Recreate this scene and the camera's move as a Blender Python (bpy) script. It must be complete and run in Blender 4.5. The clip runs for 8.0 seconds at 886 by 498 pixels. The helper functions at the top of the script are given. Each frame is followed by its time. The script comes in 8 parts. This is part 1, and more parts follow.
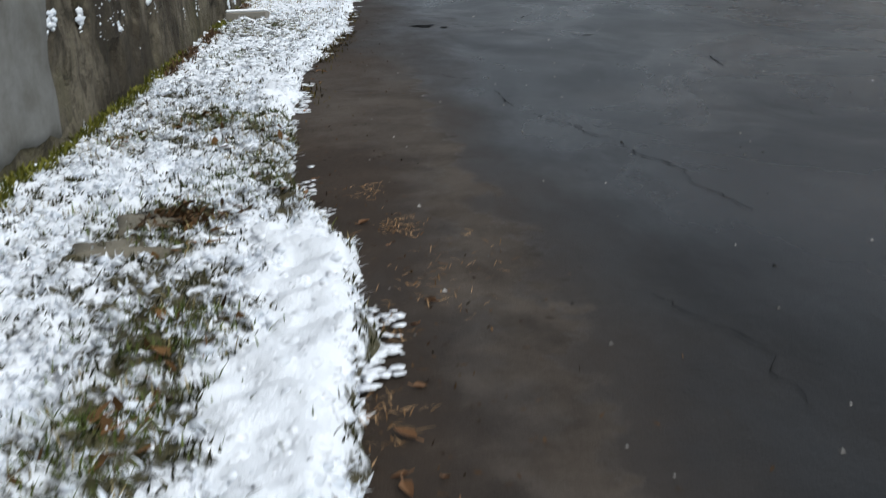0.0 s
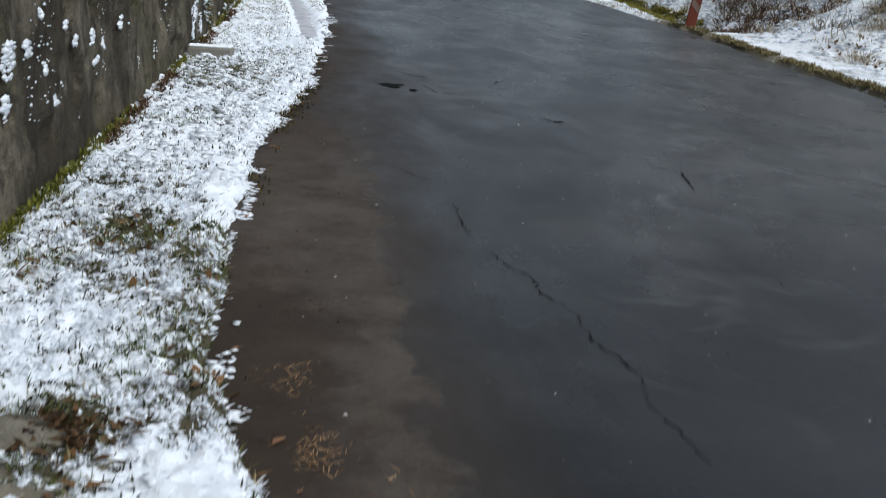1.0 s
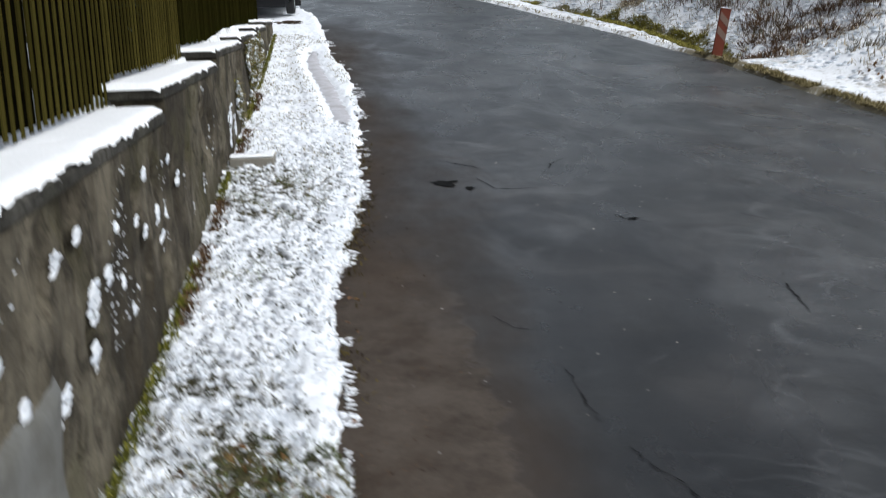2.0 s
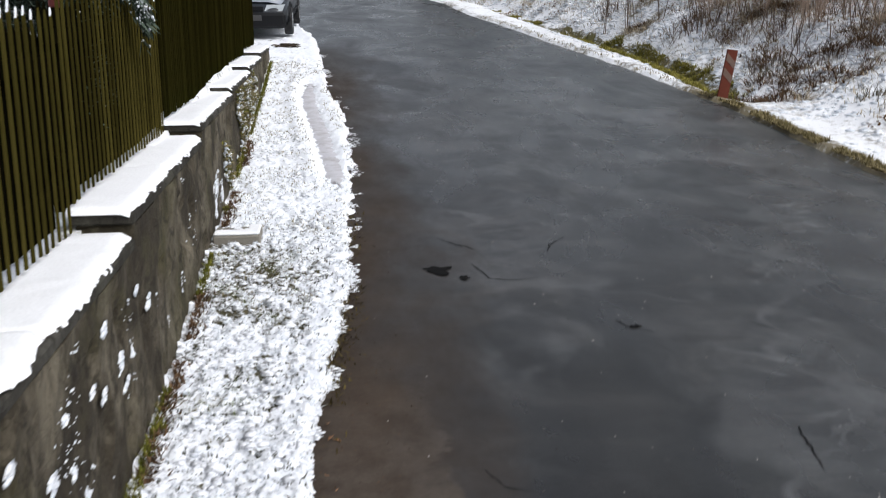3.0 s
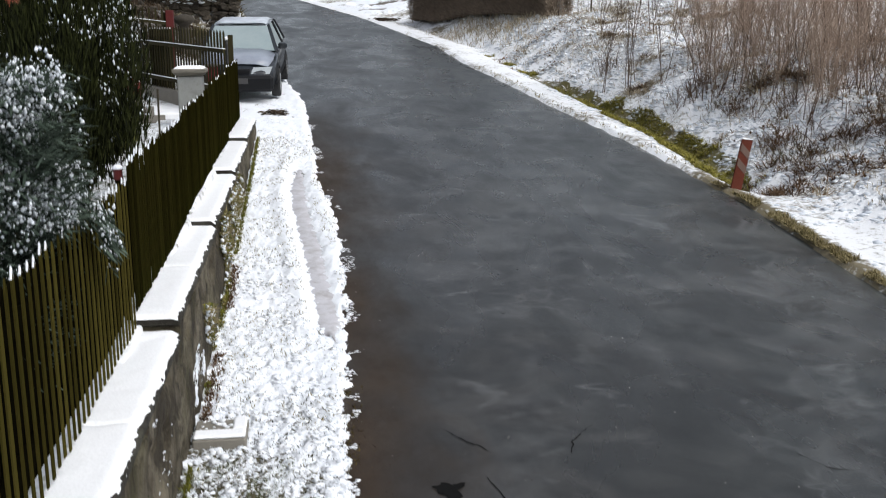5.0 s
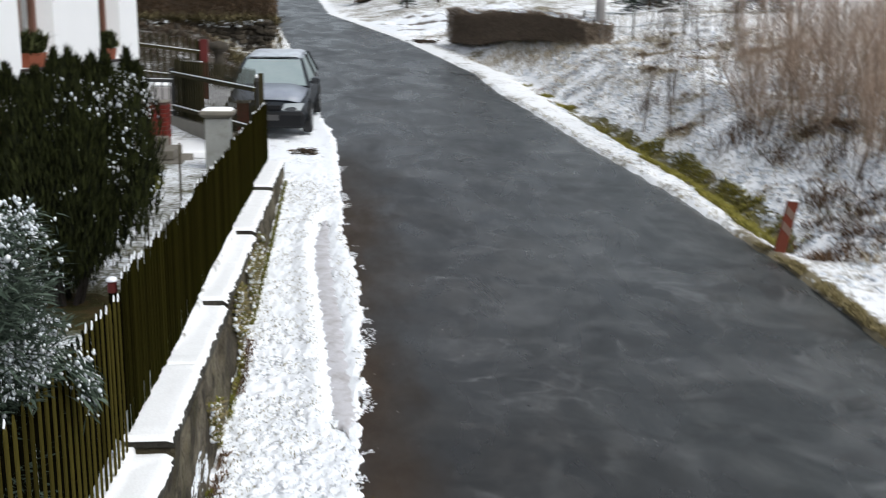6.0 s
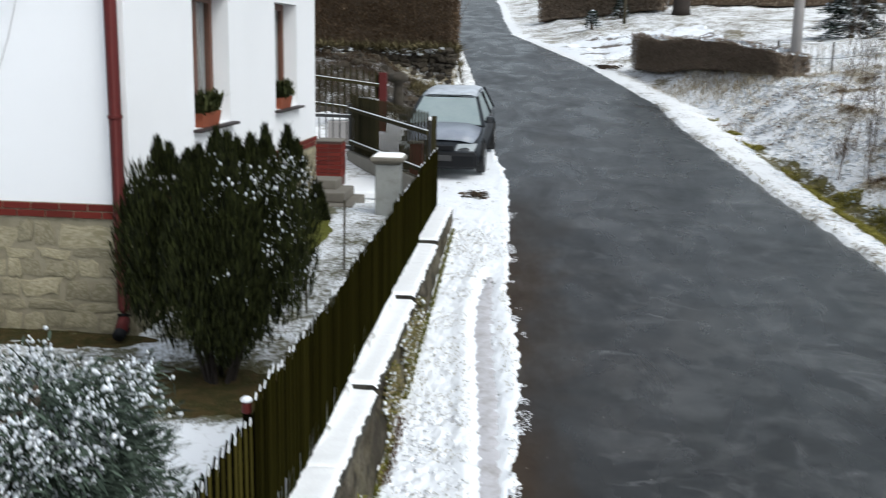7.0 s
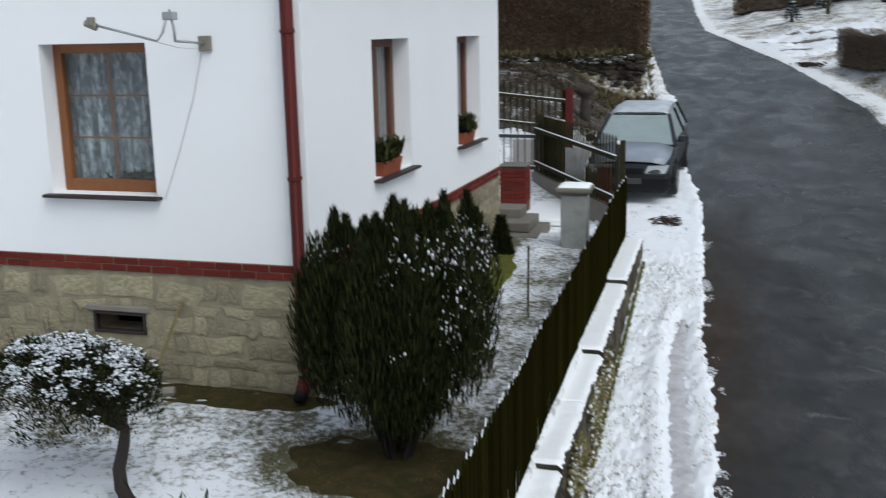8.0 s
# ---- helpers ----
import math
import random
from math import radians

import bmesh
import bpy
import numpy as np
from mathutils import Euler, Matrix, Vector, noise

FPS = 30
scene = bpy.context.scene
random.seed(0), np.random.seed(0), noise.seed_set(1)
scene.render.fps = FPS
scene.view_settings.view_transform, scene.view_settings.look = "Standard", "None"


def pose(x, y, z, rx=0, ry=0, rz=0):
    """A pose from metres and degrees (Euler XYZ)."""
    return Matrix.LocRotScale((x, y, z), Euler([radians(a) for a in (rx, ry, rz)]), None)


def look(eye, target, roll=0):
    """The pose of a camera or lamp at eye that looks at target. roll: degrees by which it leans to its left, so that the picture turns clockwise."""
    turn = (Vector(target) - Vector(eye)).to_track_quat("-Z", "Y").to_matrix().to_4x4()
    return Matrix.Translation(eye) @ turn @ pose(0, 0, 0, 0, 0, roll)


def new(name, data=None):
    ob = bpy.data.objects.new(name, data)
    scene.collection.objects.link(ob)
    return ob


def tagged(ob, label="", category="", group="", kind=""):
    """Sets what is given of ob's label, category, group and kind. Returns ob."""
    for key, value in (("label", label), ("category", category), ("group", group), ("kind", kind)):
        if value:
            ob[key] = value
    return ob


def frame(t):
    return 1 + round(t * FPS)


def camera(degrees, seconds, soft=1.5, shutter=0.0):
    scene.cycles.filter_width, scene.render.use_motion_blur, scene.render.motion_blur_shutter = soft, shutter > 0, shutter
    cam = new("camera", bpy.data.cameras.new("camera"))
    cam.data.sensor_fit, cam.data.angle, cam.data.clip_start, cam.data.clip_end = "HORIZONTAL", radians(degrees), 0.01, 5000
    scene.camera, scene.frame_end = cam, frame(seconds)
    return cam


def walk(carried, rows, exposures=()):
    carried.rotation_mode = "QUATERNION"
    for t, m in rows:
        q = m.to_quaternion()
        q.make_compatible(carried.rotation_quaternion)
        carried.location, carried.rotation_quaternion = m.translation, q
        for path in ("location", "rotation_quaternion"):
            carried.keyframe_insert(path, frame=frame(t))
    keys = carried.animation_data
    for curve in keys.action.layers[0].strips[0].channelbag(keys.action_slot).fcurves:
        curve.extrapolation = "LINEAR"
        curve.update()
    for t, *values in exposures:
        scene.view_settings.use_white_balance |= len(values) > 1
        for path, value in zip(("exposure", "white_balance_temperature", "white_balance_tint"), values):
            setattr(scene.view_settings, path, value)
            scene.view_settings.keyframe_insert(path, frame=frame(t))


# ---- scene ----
cam = camera(47.6, 8.0, soft=1.1, shutter=0.4)
PATH = [
    (0, (0.072, 0.003, 0.716), (0.245, 1.937, 0.235), -2.7),
    (0.5, (0.116, 0.196, 0.92), (0.338, 2.125, 0.442), -0.6),
    (1, (0.159, 0.409, 1.169), (0.419, 2.335, 0.696), 3.7),
    (1.5, (0.048, 0.666, 1.439), (0.328, 2.593, 0.985), 5.3),
    (2, (-0.184, 0.958, 1.749), (0.047, 2.893, 1.301), -1.6),
    (2.2, (-0.252, 1.063, 1.886), (-0.035, 2.999, 1.432), -4.5),
    (3.3, (0.0, 1.638, 2.516), (0.254, 3.57, 2.066), 2.4),
    (3.5, (0.02, 1.778, 2.65), (0.294, 3.709, 2.207), 4.0),
    (4, (0.028, 2.09, 2.928), (0.326, 4.018, 2.49), 4.5),
    (4.5, (-0.057, 2.437, 3.209), (0.241, 4.368, 2.78), 3.6),
    (4.7, (-0.105, 2.529, 3.283), (0.192, 4.458, 2.847), 1.6),
    (5.8, (0.045, 3.109, 3.913), (0.279, 5.047, 3.479), -1.5),
    (6, (0.1, 3.29, 4.0), (0.291, 5.235, 3.576), 0.7),
    (6.5, (0.262, 3.599, 4.298), (0.285, 5.554, 3.876), 2.9),
    (7, (0.251, 3.922, 4.566), (0.092, 5.873, 4.157), 1.1),
    (7.5, (0.189, 4.237, 4.818), (-0.159, 6.161, 4.396), -1.4),
    (8, (0.17, 4.565, 5.074), (-0.353, 6.448, 4.653), -1.2),
]
EXPOSURES = ((0.0, 0.25, 6050, 5), (1.0, 0.22, 5900, 5), (1.5, 0.3, 5850, 5), (2.0, 0.46, 6150, 7), (2.2, 0.46, 6200, 8), (3.3, 0.51, 6300, 10), (6.0, 0.52, 6300, 7), (6.5, 0.54, 6250, 6), (7.0, 0.5, 6150, 5), (7.5, 0.31, 6050, 5), (8.0, 0.07, 6000, 5))
walk(cam, [(t, look(eye, target, roll)) for t, eye, target, roll in PATH], EXPOSURES)

# world and light: an even overcast winter sky, with a faint broad sun behind it
world = bpy.data.worlds.new("overcast")
world.use_nodes = True
scene.world = world
wn, wl = world.node_tree.nodes, world.node_tree.links
wn.clear()
sky = wn.new("ShaderNodeTexSky")
sky.sky_type = 'NISHITA'
sky.sun_disc = False
sky.sun_elevation, sky.sun_rotation = radians(50), radians(132)
sky.air_density, sky.dust_density = 1.0, 4.0
pale = wn.new("ShaderNodeHueSaturation")
pale.inputs["Saturation"].default_value = 0.35
back = wn.new("ShaderNodeBackground")
back.inputs["Strength"].default_value = 0.115
wout = wn.new("ShaderNodeOutputWorld")
wl.new(sky.outputs[0], pale.inputs["Color"])
wl.new(pale.outputs[0], back.inputs["Color"])
wl.new(back.outputs[0], wout.inputs["Surface"])
sun = new("sun", bpy.data.lights.new("sun", 'SUN'))
sun.data.energy, sun.data.angle, sun.data.color = 0.8, radians(40), (1.0, 0.97, 0.93)
sun.matrix_world = look((12, -11, 20), (0, 0, 0))
scene.view_settings.exposure = 0.0


# ---- materials ----
def ramp_node(nt, fac, stops):
    r = nt.nodes.new("ShaderNodeValToRGB")
    els = r.color_ramp.elements
    while len(els) < len(stops):
        els.new(0.5)
    for e, (p, c) in zip(els, stops):
        e.position, e.color = p, (*c, 1) if len(c) == 3 else c
    nt.links.new(fac, r.inputs["Fac"])
    return r.outputs["Color"]


def noise_node(nt, vec, scale, detail=4.0, rough=0.55, dist=0.0):
    n = nt.nodes.new("ShaderNodeTexNoise")
    n.inputs["Scale"].default_value, n.inputs["Detail"].default_value = scale, detail
    n.inputs["Roughness"].default_value, n.inputs["Distortion"].default_value = rough, dist
    nt.links.new(vec, n.inputs["Vector"])
    return n.outputs["Fac"]


def mix_node(nt, fac, a, b, mode='MIX'):
    m = nt.nodes.new("ShaderNodeMix")
    m.data_type, m.blend_type = 'RGBA', mode
    for sock, v in ((m.inputs[0], fac), (m.inputs[6], a), (m.inputs[7], b)):
        if isinstance(v, (int, float)):
            sock.default_value = v
        elif isinstance(v, tuple):
            sock.default_value = (*v, 1)
        else:
            nt.links.new(v, sock)
    return m.outputs[2]


def math_node(nt, op, a, b=None, c=None):
    m = nt.nodes.new("ShaderNodeMath")
    m.operation = op
    for sock, v in zip(m.inputs, (a, b, c)):
        if v is None:
            continue
        if isinstance(v, (int, float)):
            sock.default_value = v
        else:
            nt.links.new(v, sock)
    return m.outputs[0]


def coords(nt, stretch=(1, 1, 1), kind="Object"):
    tc = nt.nodes.new("ShaderNodeTexCoord")
    mp = nt.nodes.new("ShaderNodeMapping")
    mp.inputs["Scale"].default_value = stretch
    nt.links.new(tc.outputs[kind], mp.inputs["Vector"])
    return mp.outputs[0]


def bump_node(nt, height, strength, distance):
    b = nt.nodes.new("ShaderNodeBump")
    b.inputs["Strength"].default_value, b.inputs["Distance"].default_value = strength, distance
    nt.links.new(height, b.inputs["Height"])
    return b.outputs["Normal"]


def start_mat(name, rough=0.7, metal=0.0):
    m = bpy.data.materials.new(name)
    m.use_nodes = True
    nt = m.node_tree
    b = nt.nodes["Principled BSDF"]
    b.inputs["Roughness"].default_value, b.inputs["Metallic"].default_value = rough, metal
    return m, nt, b


def plain_mat(name, base, rough=0.7, metal=0.0, var=0.2, scale=3.0, fine=60.0, bump=0.25, depth=0.004, second=None,
              amount=0.5, edge=0.08, second_scale=None, stretch=(1, 1, 1), each=0.0, spec=0.5):
    """A surface with broad and fine variation, an optional second colour in patches, and a fine relief."""
    m, nt, b = start_mat(name, rough, metal)
    v = coords(nt, stretch)
    lo, hi = tuple(max(0, c * (1 - var)) for c in base), tuple(min(1, c * (1 + var)) for c in base)
    broad, small = noise_node(nt, v, scale), noise_node(nt, v, fine, 3.0, 0.65)
    col = mix_node(nt, broad, lo, hi)
    grain = mix_node(nt, small, (0.78, 0.78, 0.78), (1.2, 1.2, 1.2))
    col = mix_node(nt, 0.8, col, grain, 'MULTIPLY')
    if second:
        patch = noise_node(nt, v, second_scale or scale * 1.7, 6.0, 0.65, 0.3)
        mask = ramp_node(nt, patch, [(max(0, 1 - amount - edge), (0, 0, 0)), (min(1, 1 - amount + edge), (1, 1, 1))])
        col = mix_node(nt, mask, col, second)
    if each:
        oi = nt.nodes.new("ShaderNodeObjectInfo")
        tone = ramp_node(nt, oi.outputs["Random"], [(0, (1 - each,) * 3), (1, (1 + each * 0.6,) * 3)])
        col = mix_node(nt, 1.0, col, tone, 'MULTIPLY')
    nt.links.new(col, b.inputs["Base Color"])
    nt.links.new(bump_node(nt, small, bump, depth), b.inputs["Normal"])
    b.inputs["Specular IOR Level"].default_value = spec
    return m


def leaf_mat(name, lo, hi, rough=0.75):
    """Foliage whose tone changes from leaf to leaf."""
    m, nt, b = start_mat(name, rough)
    g = nt.nodes.new("ShaderNodeNewGeometry")
    col = ramp_node(nt, g.outputs["Random Per Island"], [(0, lo), (1, hi)])
    v = coords(nt)
    col = mix_node(nt, 0.6, col, mix_node(nt, noise_node(nt, v, 2.5), (0.6, 0.6, 0.6), (1.35, 1.35, 1.35)), 'MULTIPLY')
    nt.links.new(col, b.inputs["Base Color"])
    b.inputs["Specular IOR Level"].default_value = 0.1
    return m


M = {}
M["snow"] = plain_mat("snow", (0.86, 0.88, 0.92), 0.75, var=0.06, scale=1.5, fine=45, bump=0.6, depth=0.012)
M["coping_snow"] = plain_mat("coping_snow", (0.9, 0.91, 0.93), 0.75, var=0.03, scale=3, fine=70, bump=0.4, depth=0.006)
def weathered_mat(name, base, dark, green):
    """Old cast concrete: blotches of two sizes, narrow run-off streaks, a green-brown film, pitted relief."""
    m, nt, b = start_mat(name, 0.92)
    v, tall = coords(nt), coords(nt, (1, 3.5, 0.7))
    col = mix_node(nt, noise_node(nt, v, 2.0, 6, 0.6), tuple(c * 0.75 for c in base), tuple(c * 1.3 for c in base))
    col = mix_node(nt, ramp_node(nt, noise_node(nt, v, 1.3, 7, 0.68, 0.4), [(0.42, (0, 0, 0)), (0.56, (0.9,) * 3)]), col, dark)
    col = mix_node(nt, ramp_node(nt, noise_node(nt, tall, 3.2, 6, 0.7), [(0.5, (0, 0, 0)), (0.66, (0.45,) * 3)]), col, dark)
    col = mix_node(nt, ramp_node(nt, noise_node(nt, v, 0.9, 5, 0.7, 0.5), [(0.5, (0, 0, 0)), (0.66, (0.6,) * 3)]), col, green)
    col = mix_node(nt, ramp_node(nt, noise_node(nt, v, 7.0, 6, 0.7, 0.6), [(0.5, (0, 0, 0)), (0.62, (0.75,) * 3)]), col, tuple(c * 0.6 for c in dark))
    pits = noise_node(nt, v, 55, 4, 0.7)
    col = mix_node(nt, 0.85, col, mix_node(nt, pits, (0.6, 0.6, 0.6), (1.35, 1.35, 1.35)), 'MULTIPLY')
    nt.links.new(col, b.inputs["Base Color"])
    b.inputs["Specular IOR Level"].default_value = 0.2
    rel = math_node(nt, 'ADD', math_node(nt, 'MULTIPLY', pits, 0.5), noise_node(nt, v, 14, 5, 0.6))
    nt.links.new(bump_node(nt, rel, 1.0, 0.03), b.inputs["Normal"])
    return m


M["concrete"] = weathered_mat("concrete", (0.165, 0.143, 0.104), (0.036, 0.029, 0.019), (0.072, 0.067, 0.028))
M["coping"] = weathered_mat("coping", (0.085, 0.08, 0.068), (0.035, 0.032, 0.026), (0.05, 0.05, 0.03))
M["patch_plaster"] = plain_mat("patch_plaster", (0.17, 0.17, 0.16), 0.9, var=0.3, scale=3, fine=50, second=(0.09, 0.085, 0.07), amount=0.45, edge=0.15)
M["step_stone"] = plain_mat("step_stone", (0.17, 0.155, 0.13), 0.9, var=0.25, scale=4, fine=50, second=(0.6, 0.62, 0.65), amount=0.22)
M["dark_mortar"] = plain_mat("dark_mortar", (0.1, 0.05, 0.04), 0.9, var=0.2, scale=4, fine=90, bump=0.4)
# fence wood in near-black: the shade behind the pickets put into the colour
M["shade_dark_wood"] = plain_mat("shade_dark_wood", (0.005, 0.0045, 0.002), 0.95, var=0.4, scale=2.0, fine=30, bump=0.4, depth=0.004, stretch=(6, 6, 0.6), spec=0.0)
# lit copy of the picket wood, for the near panels
M["lit_picket"] = plain_mat("lit_picket", (0.055, 0.046, 0.0115), 0.9, var=0.55, scale=2.0, fine=30, bump=0.5, depth=0.004,
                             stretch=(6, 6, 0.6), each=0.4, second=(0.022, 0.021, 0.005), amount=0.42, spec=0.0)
M["slab"] = plain_mat("slab", (0.2, 0.185, 0.155), 0.88, var=0.2, scale=5, fine=60, bump=0.4, depth=0.006)
M["plaster"] = plain_mat("plaster", (0.86, 0.865, 0.885), 0.85, var=0.035, scale=1.0, fine=140, bump=0.15, depth=0.003)
M["oxide"] = plain_mat("oxide", (0.085, 0.011, 0.0095), 0.6, spec=0.3, var=0.2, scale=3, fine=50, bump=0.1)
M["brick"] = plain_mat("brick", (0.135, 0.02, 0.014), 0.8, spec=0.2, var=0.25, scale=9, fine=90, bump=0.4, depth=0.004, each=0.25)
M["mortar"] = plain_mat("mortar", (0.285, 0.25, 0.175), 0.9, var=0.3, scale=3, fine=60, bump=0.8, depth=0.012, second=(0.19, 0.165, 0.105), amount=0.45, edge=0.12)
M["stone"] = plain_mat("stone", (0.37, 0.325, 0.225), 0.88, var=0.28, scale=4, fine=50, bump=0.6, depth=0.012,
                       second=(0.24, 0.21, 0.125), amount=0.5, each=0.3)
# the same wood in a darker copy: the slanting view's shade put into the colour
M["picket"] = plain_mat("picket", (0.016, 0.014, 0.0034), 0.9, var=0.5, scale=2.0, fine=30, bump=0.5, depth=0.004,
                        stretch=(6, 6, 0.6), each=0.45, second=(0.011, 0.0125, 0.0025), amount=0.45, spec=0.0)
M["rail"] = plain_mat("rail", (0.06, 0.052, 0.035), 0.85, spec=0.2, var=0.3, scale=3, fine=40, bump=0.4)
M["frame_wood"] = plain_mat("frame_wood", (0.2, 0.072, 0.02), 0.45, var=0.25, scale=2, fine=40, bump=0.15, stretch=(5, 5, 1))
M["dark_wood"] = plain_mat("dark_wood", (0.12, 0.05, 0.03), 0.5, var=0.25, scale=2, fine=40, bump=0.15)
M["sill"] = plain_mat("sill", (0.022, 0.014, 0.013), 0.6, var=0.2)
M["terracotta"] = plain_mat("terracotta", (0.27, 0.07, 0.03), 0.7, var=0.15)
M["galv"] = plain_mat("galv", (0.4, 0.42, 0.42), 0.45, metal=0.7, var=0.15)
M["bark"] = plain_mat("bark", (0.09, 0.065, 0.045), 0.9, var=0.35, scale=5, fine=50, bump=0.6, stretch=(3, 3, 0.7))
M["ice"] = plain_mat("ice", (0.55, 0.54, 0.57), 0.5, var=0.15, scale=4, fine=60, bump=0.3, depth=0.004, second=(0.36, 0.34, 0.34), amount=0.42, edge=0.14)
M["soil"] = plain_mat("soil", (0.06, 0.043, 0.018), 0.95, spec=0.1, var=0.45, scale=4, fine=40, bump=0.8, depth=0.02,
                      second=(0.035, 0.033, 0.012), amount=0.5)
M["pole_concrete"] = plain_mat("pole_concrete", (0.36, 0.34, 0.33), 0.85, var=0.15, scale=2, fine=40)
M["black_plastic"] = plain_mat("black_plastic", (0.009, 0.0095, 0.011), 0.6, var=0.2, spec=0.2)
# near-black for the vent's inside, its darkness put into the colour
M["cellar"] = plain_mat("cellar", (0.012, 0.011, 0.010), 0.95, var=0.3, spec=0.05)
M["inside"] = plain_mat("inside", (0.35, 0.32, 0.28), 0.9, var=0.1)
M["roof"] = plain_mat("roof", (0.3, 0.1, 0.07), 0.8, var=0.2, second=(0.8, 0.82, 0.86), amount=0.6, scale=2)


def glass_mat(name, tint, rough=0.02):
    m, nt, b = start_mat(name, rough)
    b.inputs["Base Color"].default_value = (*tint, 1)
    b.inputs["Transmission Weight"].default_value = 1.0
    b.inputs["IOR"].default_value = 1.45
    return m


M["glass"] = glass_mat("glass", (0.9, 0.95, 0.95))


def asphalt_mat():
    """Old patched asphalt, damp: dark tracks, dry pale wisps across the lane, brown grit by the verge."""
    m, nt, b = start_mat("asphalt", 0.6)
    v, long = coords(nt), coords(nt, (1.0, 0.4, 1.0))
    sep = nt.nodes.new("ShaderNodeSeparateXYZ")
    nt.links.new(v, sep.inputs[0])
    px, py = sep.outputs["X"], sep.outputs["Y"]
    grit, fine = noise_node(nt, v, 180, 2, 0.7), noise_node(nt, v, 35, 4, 0.7)
    blotch = noise_node(nt, v, 1.1, 7, 0.6, 1.1)
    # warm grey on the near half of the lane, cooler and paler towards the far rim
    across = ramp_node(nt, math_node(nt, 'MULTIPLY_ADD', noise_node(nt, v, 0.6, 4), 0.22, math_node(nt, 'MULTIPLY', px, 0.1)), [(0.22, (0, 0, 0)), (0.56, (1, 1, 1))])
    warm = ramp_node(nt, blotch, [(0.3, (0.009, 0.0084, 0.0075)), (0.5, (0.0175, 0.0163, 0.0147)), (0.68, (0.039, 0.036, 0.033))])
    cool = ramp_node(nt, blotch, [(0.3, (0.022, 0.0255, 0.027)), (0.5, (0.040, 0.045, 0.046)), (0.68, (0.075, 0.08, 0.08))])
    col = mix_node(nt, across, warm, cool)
    # dark damp stains with soft but definite rims
    stain = ramp_node(nt, noise_node(nt, coords(nt, (0.8, 1.0, 1)), 0.85, 6, 0.55, 1.6), [(0.53, (0, 0, 0)), (0.575, (0.55,) * 3)])
    stain = math_node(nt, 'MULTIPLY', stain, ramp_node(nt, math_node(nt, 'MULTIPLY', py, 0.02), [(0.36, (1, 1, 1)), (0.64, (0.3,) * 3)]))
    col = mix_node(nt, stain, col, mix_node(nt, 1.0, col, (0.5, 0.48, 0.46), 'MULTIPLY'))
    # pale dry wisps, bent and feathered
    def wisp(scale, width, power, seed):
        w = noise_node(nt, coords(nt, (0.8, 1.0, 1)), scale, 3, 0.45, 0.45)
        ridge = math_node(nt, 'ABSOLUTE', math_node(nt, 'SUBTRACT', w, 0.5))
        line = ramp_node(nt, ridge, [(0.0, (1, 1, 1)), (width, (0, 0, 0))])
        where = ramp_node(nt, noise_node(nt, v, 0.75 + seed, 4, 0.6, 0.3), [(0.53, (0, 0, 0)), (0.66, (power,) * 3)])
        return math_node(nt, 'MULTIPLY', line, where)
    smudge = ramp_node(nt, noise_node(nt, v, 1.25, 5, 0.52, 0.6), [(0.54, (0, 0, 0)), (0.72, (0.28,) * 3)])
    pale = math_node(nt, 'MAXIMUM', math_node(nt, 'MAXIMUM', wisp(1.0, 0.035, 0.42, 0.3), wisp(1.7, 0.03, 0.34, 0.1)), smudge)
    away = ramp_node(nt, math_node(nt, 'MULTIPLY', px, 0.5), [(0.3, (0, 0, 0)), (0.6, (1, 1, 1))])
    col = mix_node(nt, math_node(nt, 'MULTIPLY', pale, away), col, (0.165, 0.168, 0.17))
    # brown grit and silt by the verge
    wob = math_node(nt, 'MULTIPLY_ADD', noise_node(nt, long, 1.6, 6, 0.65), 1.5, -0.75)
    side = math_node(nt, 'ADD', px, wob)
    near = ramp_node(nt, math_node(nt, 'MULTIPLY_ADD', side, 0.25, 0.25), [(0.27, (1, 1, 1)), (0.5, (0, 0, 0))])
    near = math_node(nt, 'MULTIPLY', near, ramp_node(nt, math_node(nt, 'MULTIPLY', py, 0.02), [(0.36, (1, 1, 1)), (0.48, (0, 0, 0))]))
    silt = mix_node(nt, noise_node(nt, v, 2.6, 7, 0.68), (0.011, 0.0072, 0.0046), (0.075, 0.052, 0.035))
    col = mix_node(nt, math_node(nt, 'MULTIPLY', near, 0.88), col, silt)
    # a dry tan tongue of old surfacing: sharp towards the middle of the lane, ragged towards the verge
    ragged = math_node(nt, 'ADD', px, math_node(nt, 'MULTIPLY_ADD', noise_node(nt, v, 2.6, 8, 0.72), 0.8, -0.4))
    inner = ramp_node(nt, ragged, [(0.43, (1, 1, 1)), (0.48, (0, 0, 0))])
    wider = ramp_node(nt, math_node(nt, 'MULTIPLY', py, 0.1), [(0.33, (0, 0, 0)), (0.43, (0.42,) * 3)])
    outer = ramp_node(nt, math_node(nt, 'ADD', ragged, wider), [(0.2, (0, 0, 0)), (0.34, (1, 1, 1))])
    tan = math_node(nt, 'MULTIPLY', inner, outer)
    ahead = ramp_node(nt, math_node(nt, 'MULTIPLY', py, 0.1), [(0.5, (1, 1, 1)), (0.72, (0, 0, 0))])
    worn = ramp_node(nt, noise_node(nt, v, 3.5, 7, 0.72), [(0.36, (0.1,) * 3), (0.6, (1, 1, 1))])
    col = mix_node(nt, math_node(nt, 'MULTIPLY', math_node(nt, 'MULTIPLY', tan, ahead), worn), col, (0.078, 0.063, 0.050))
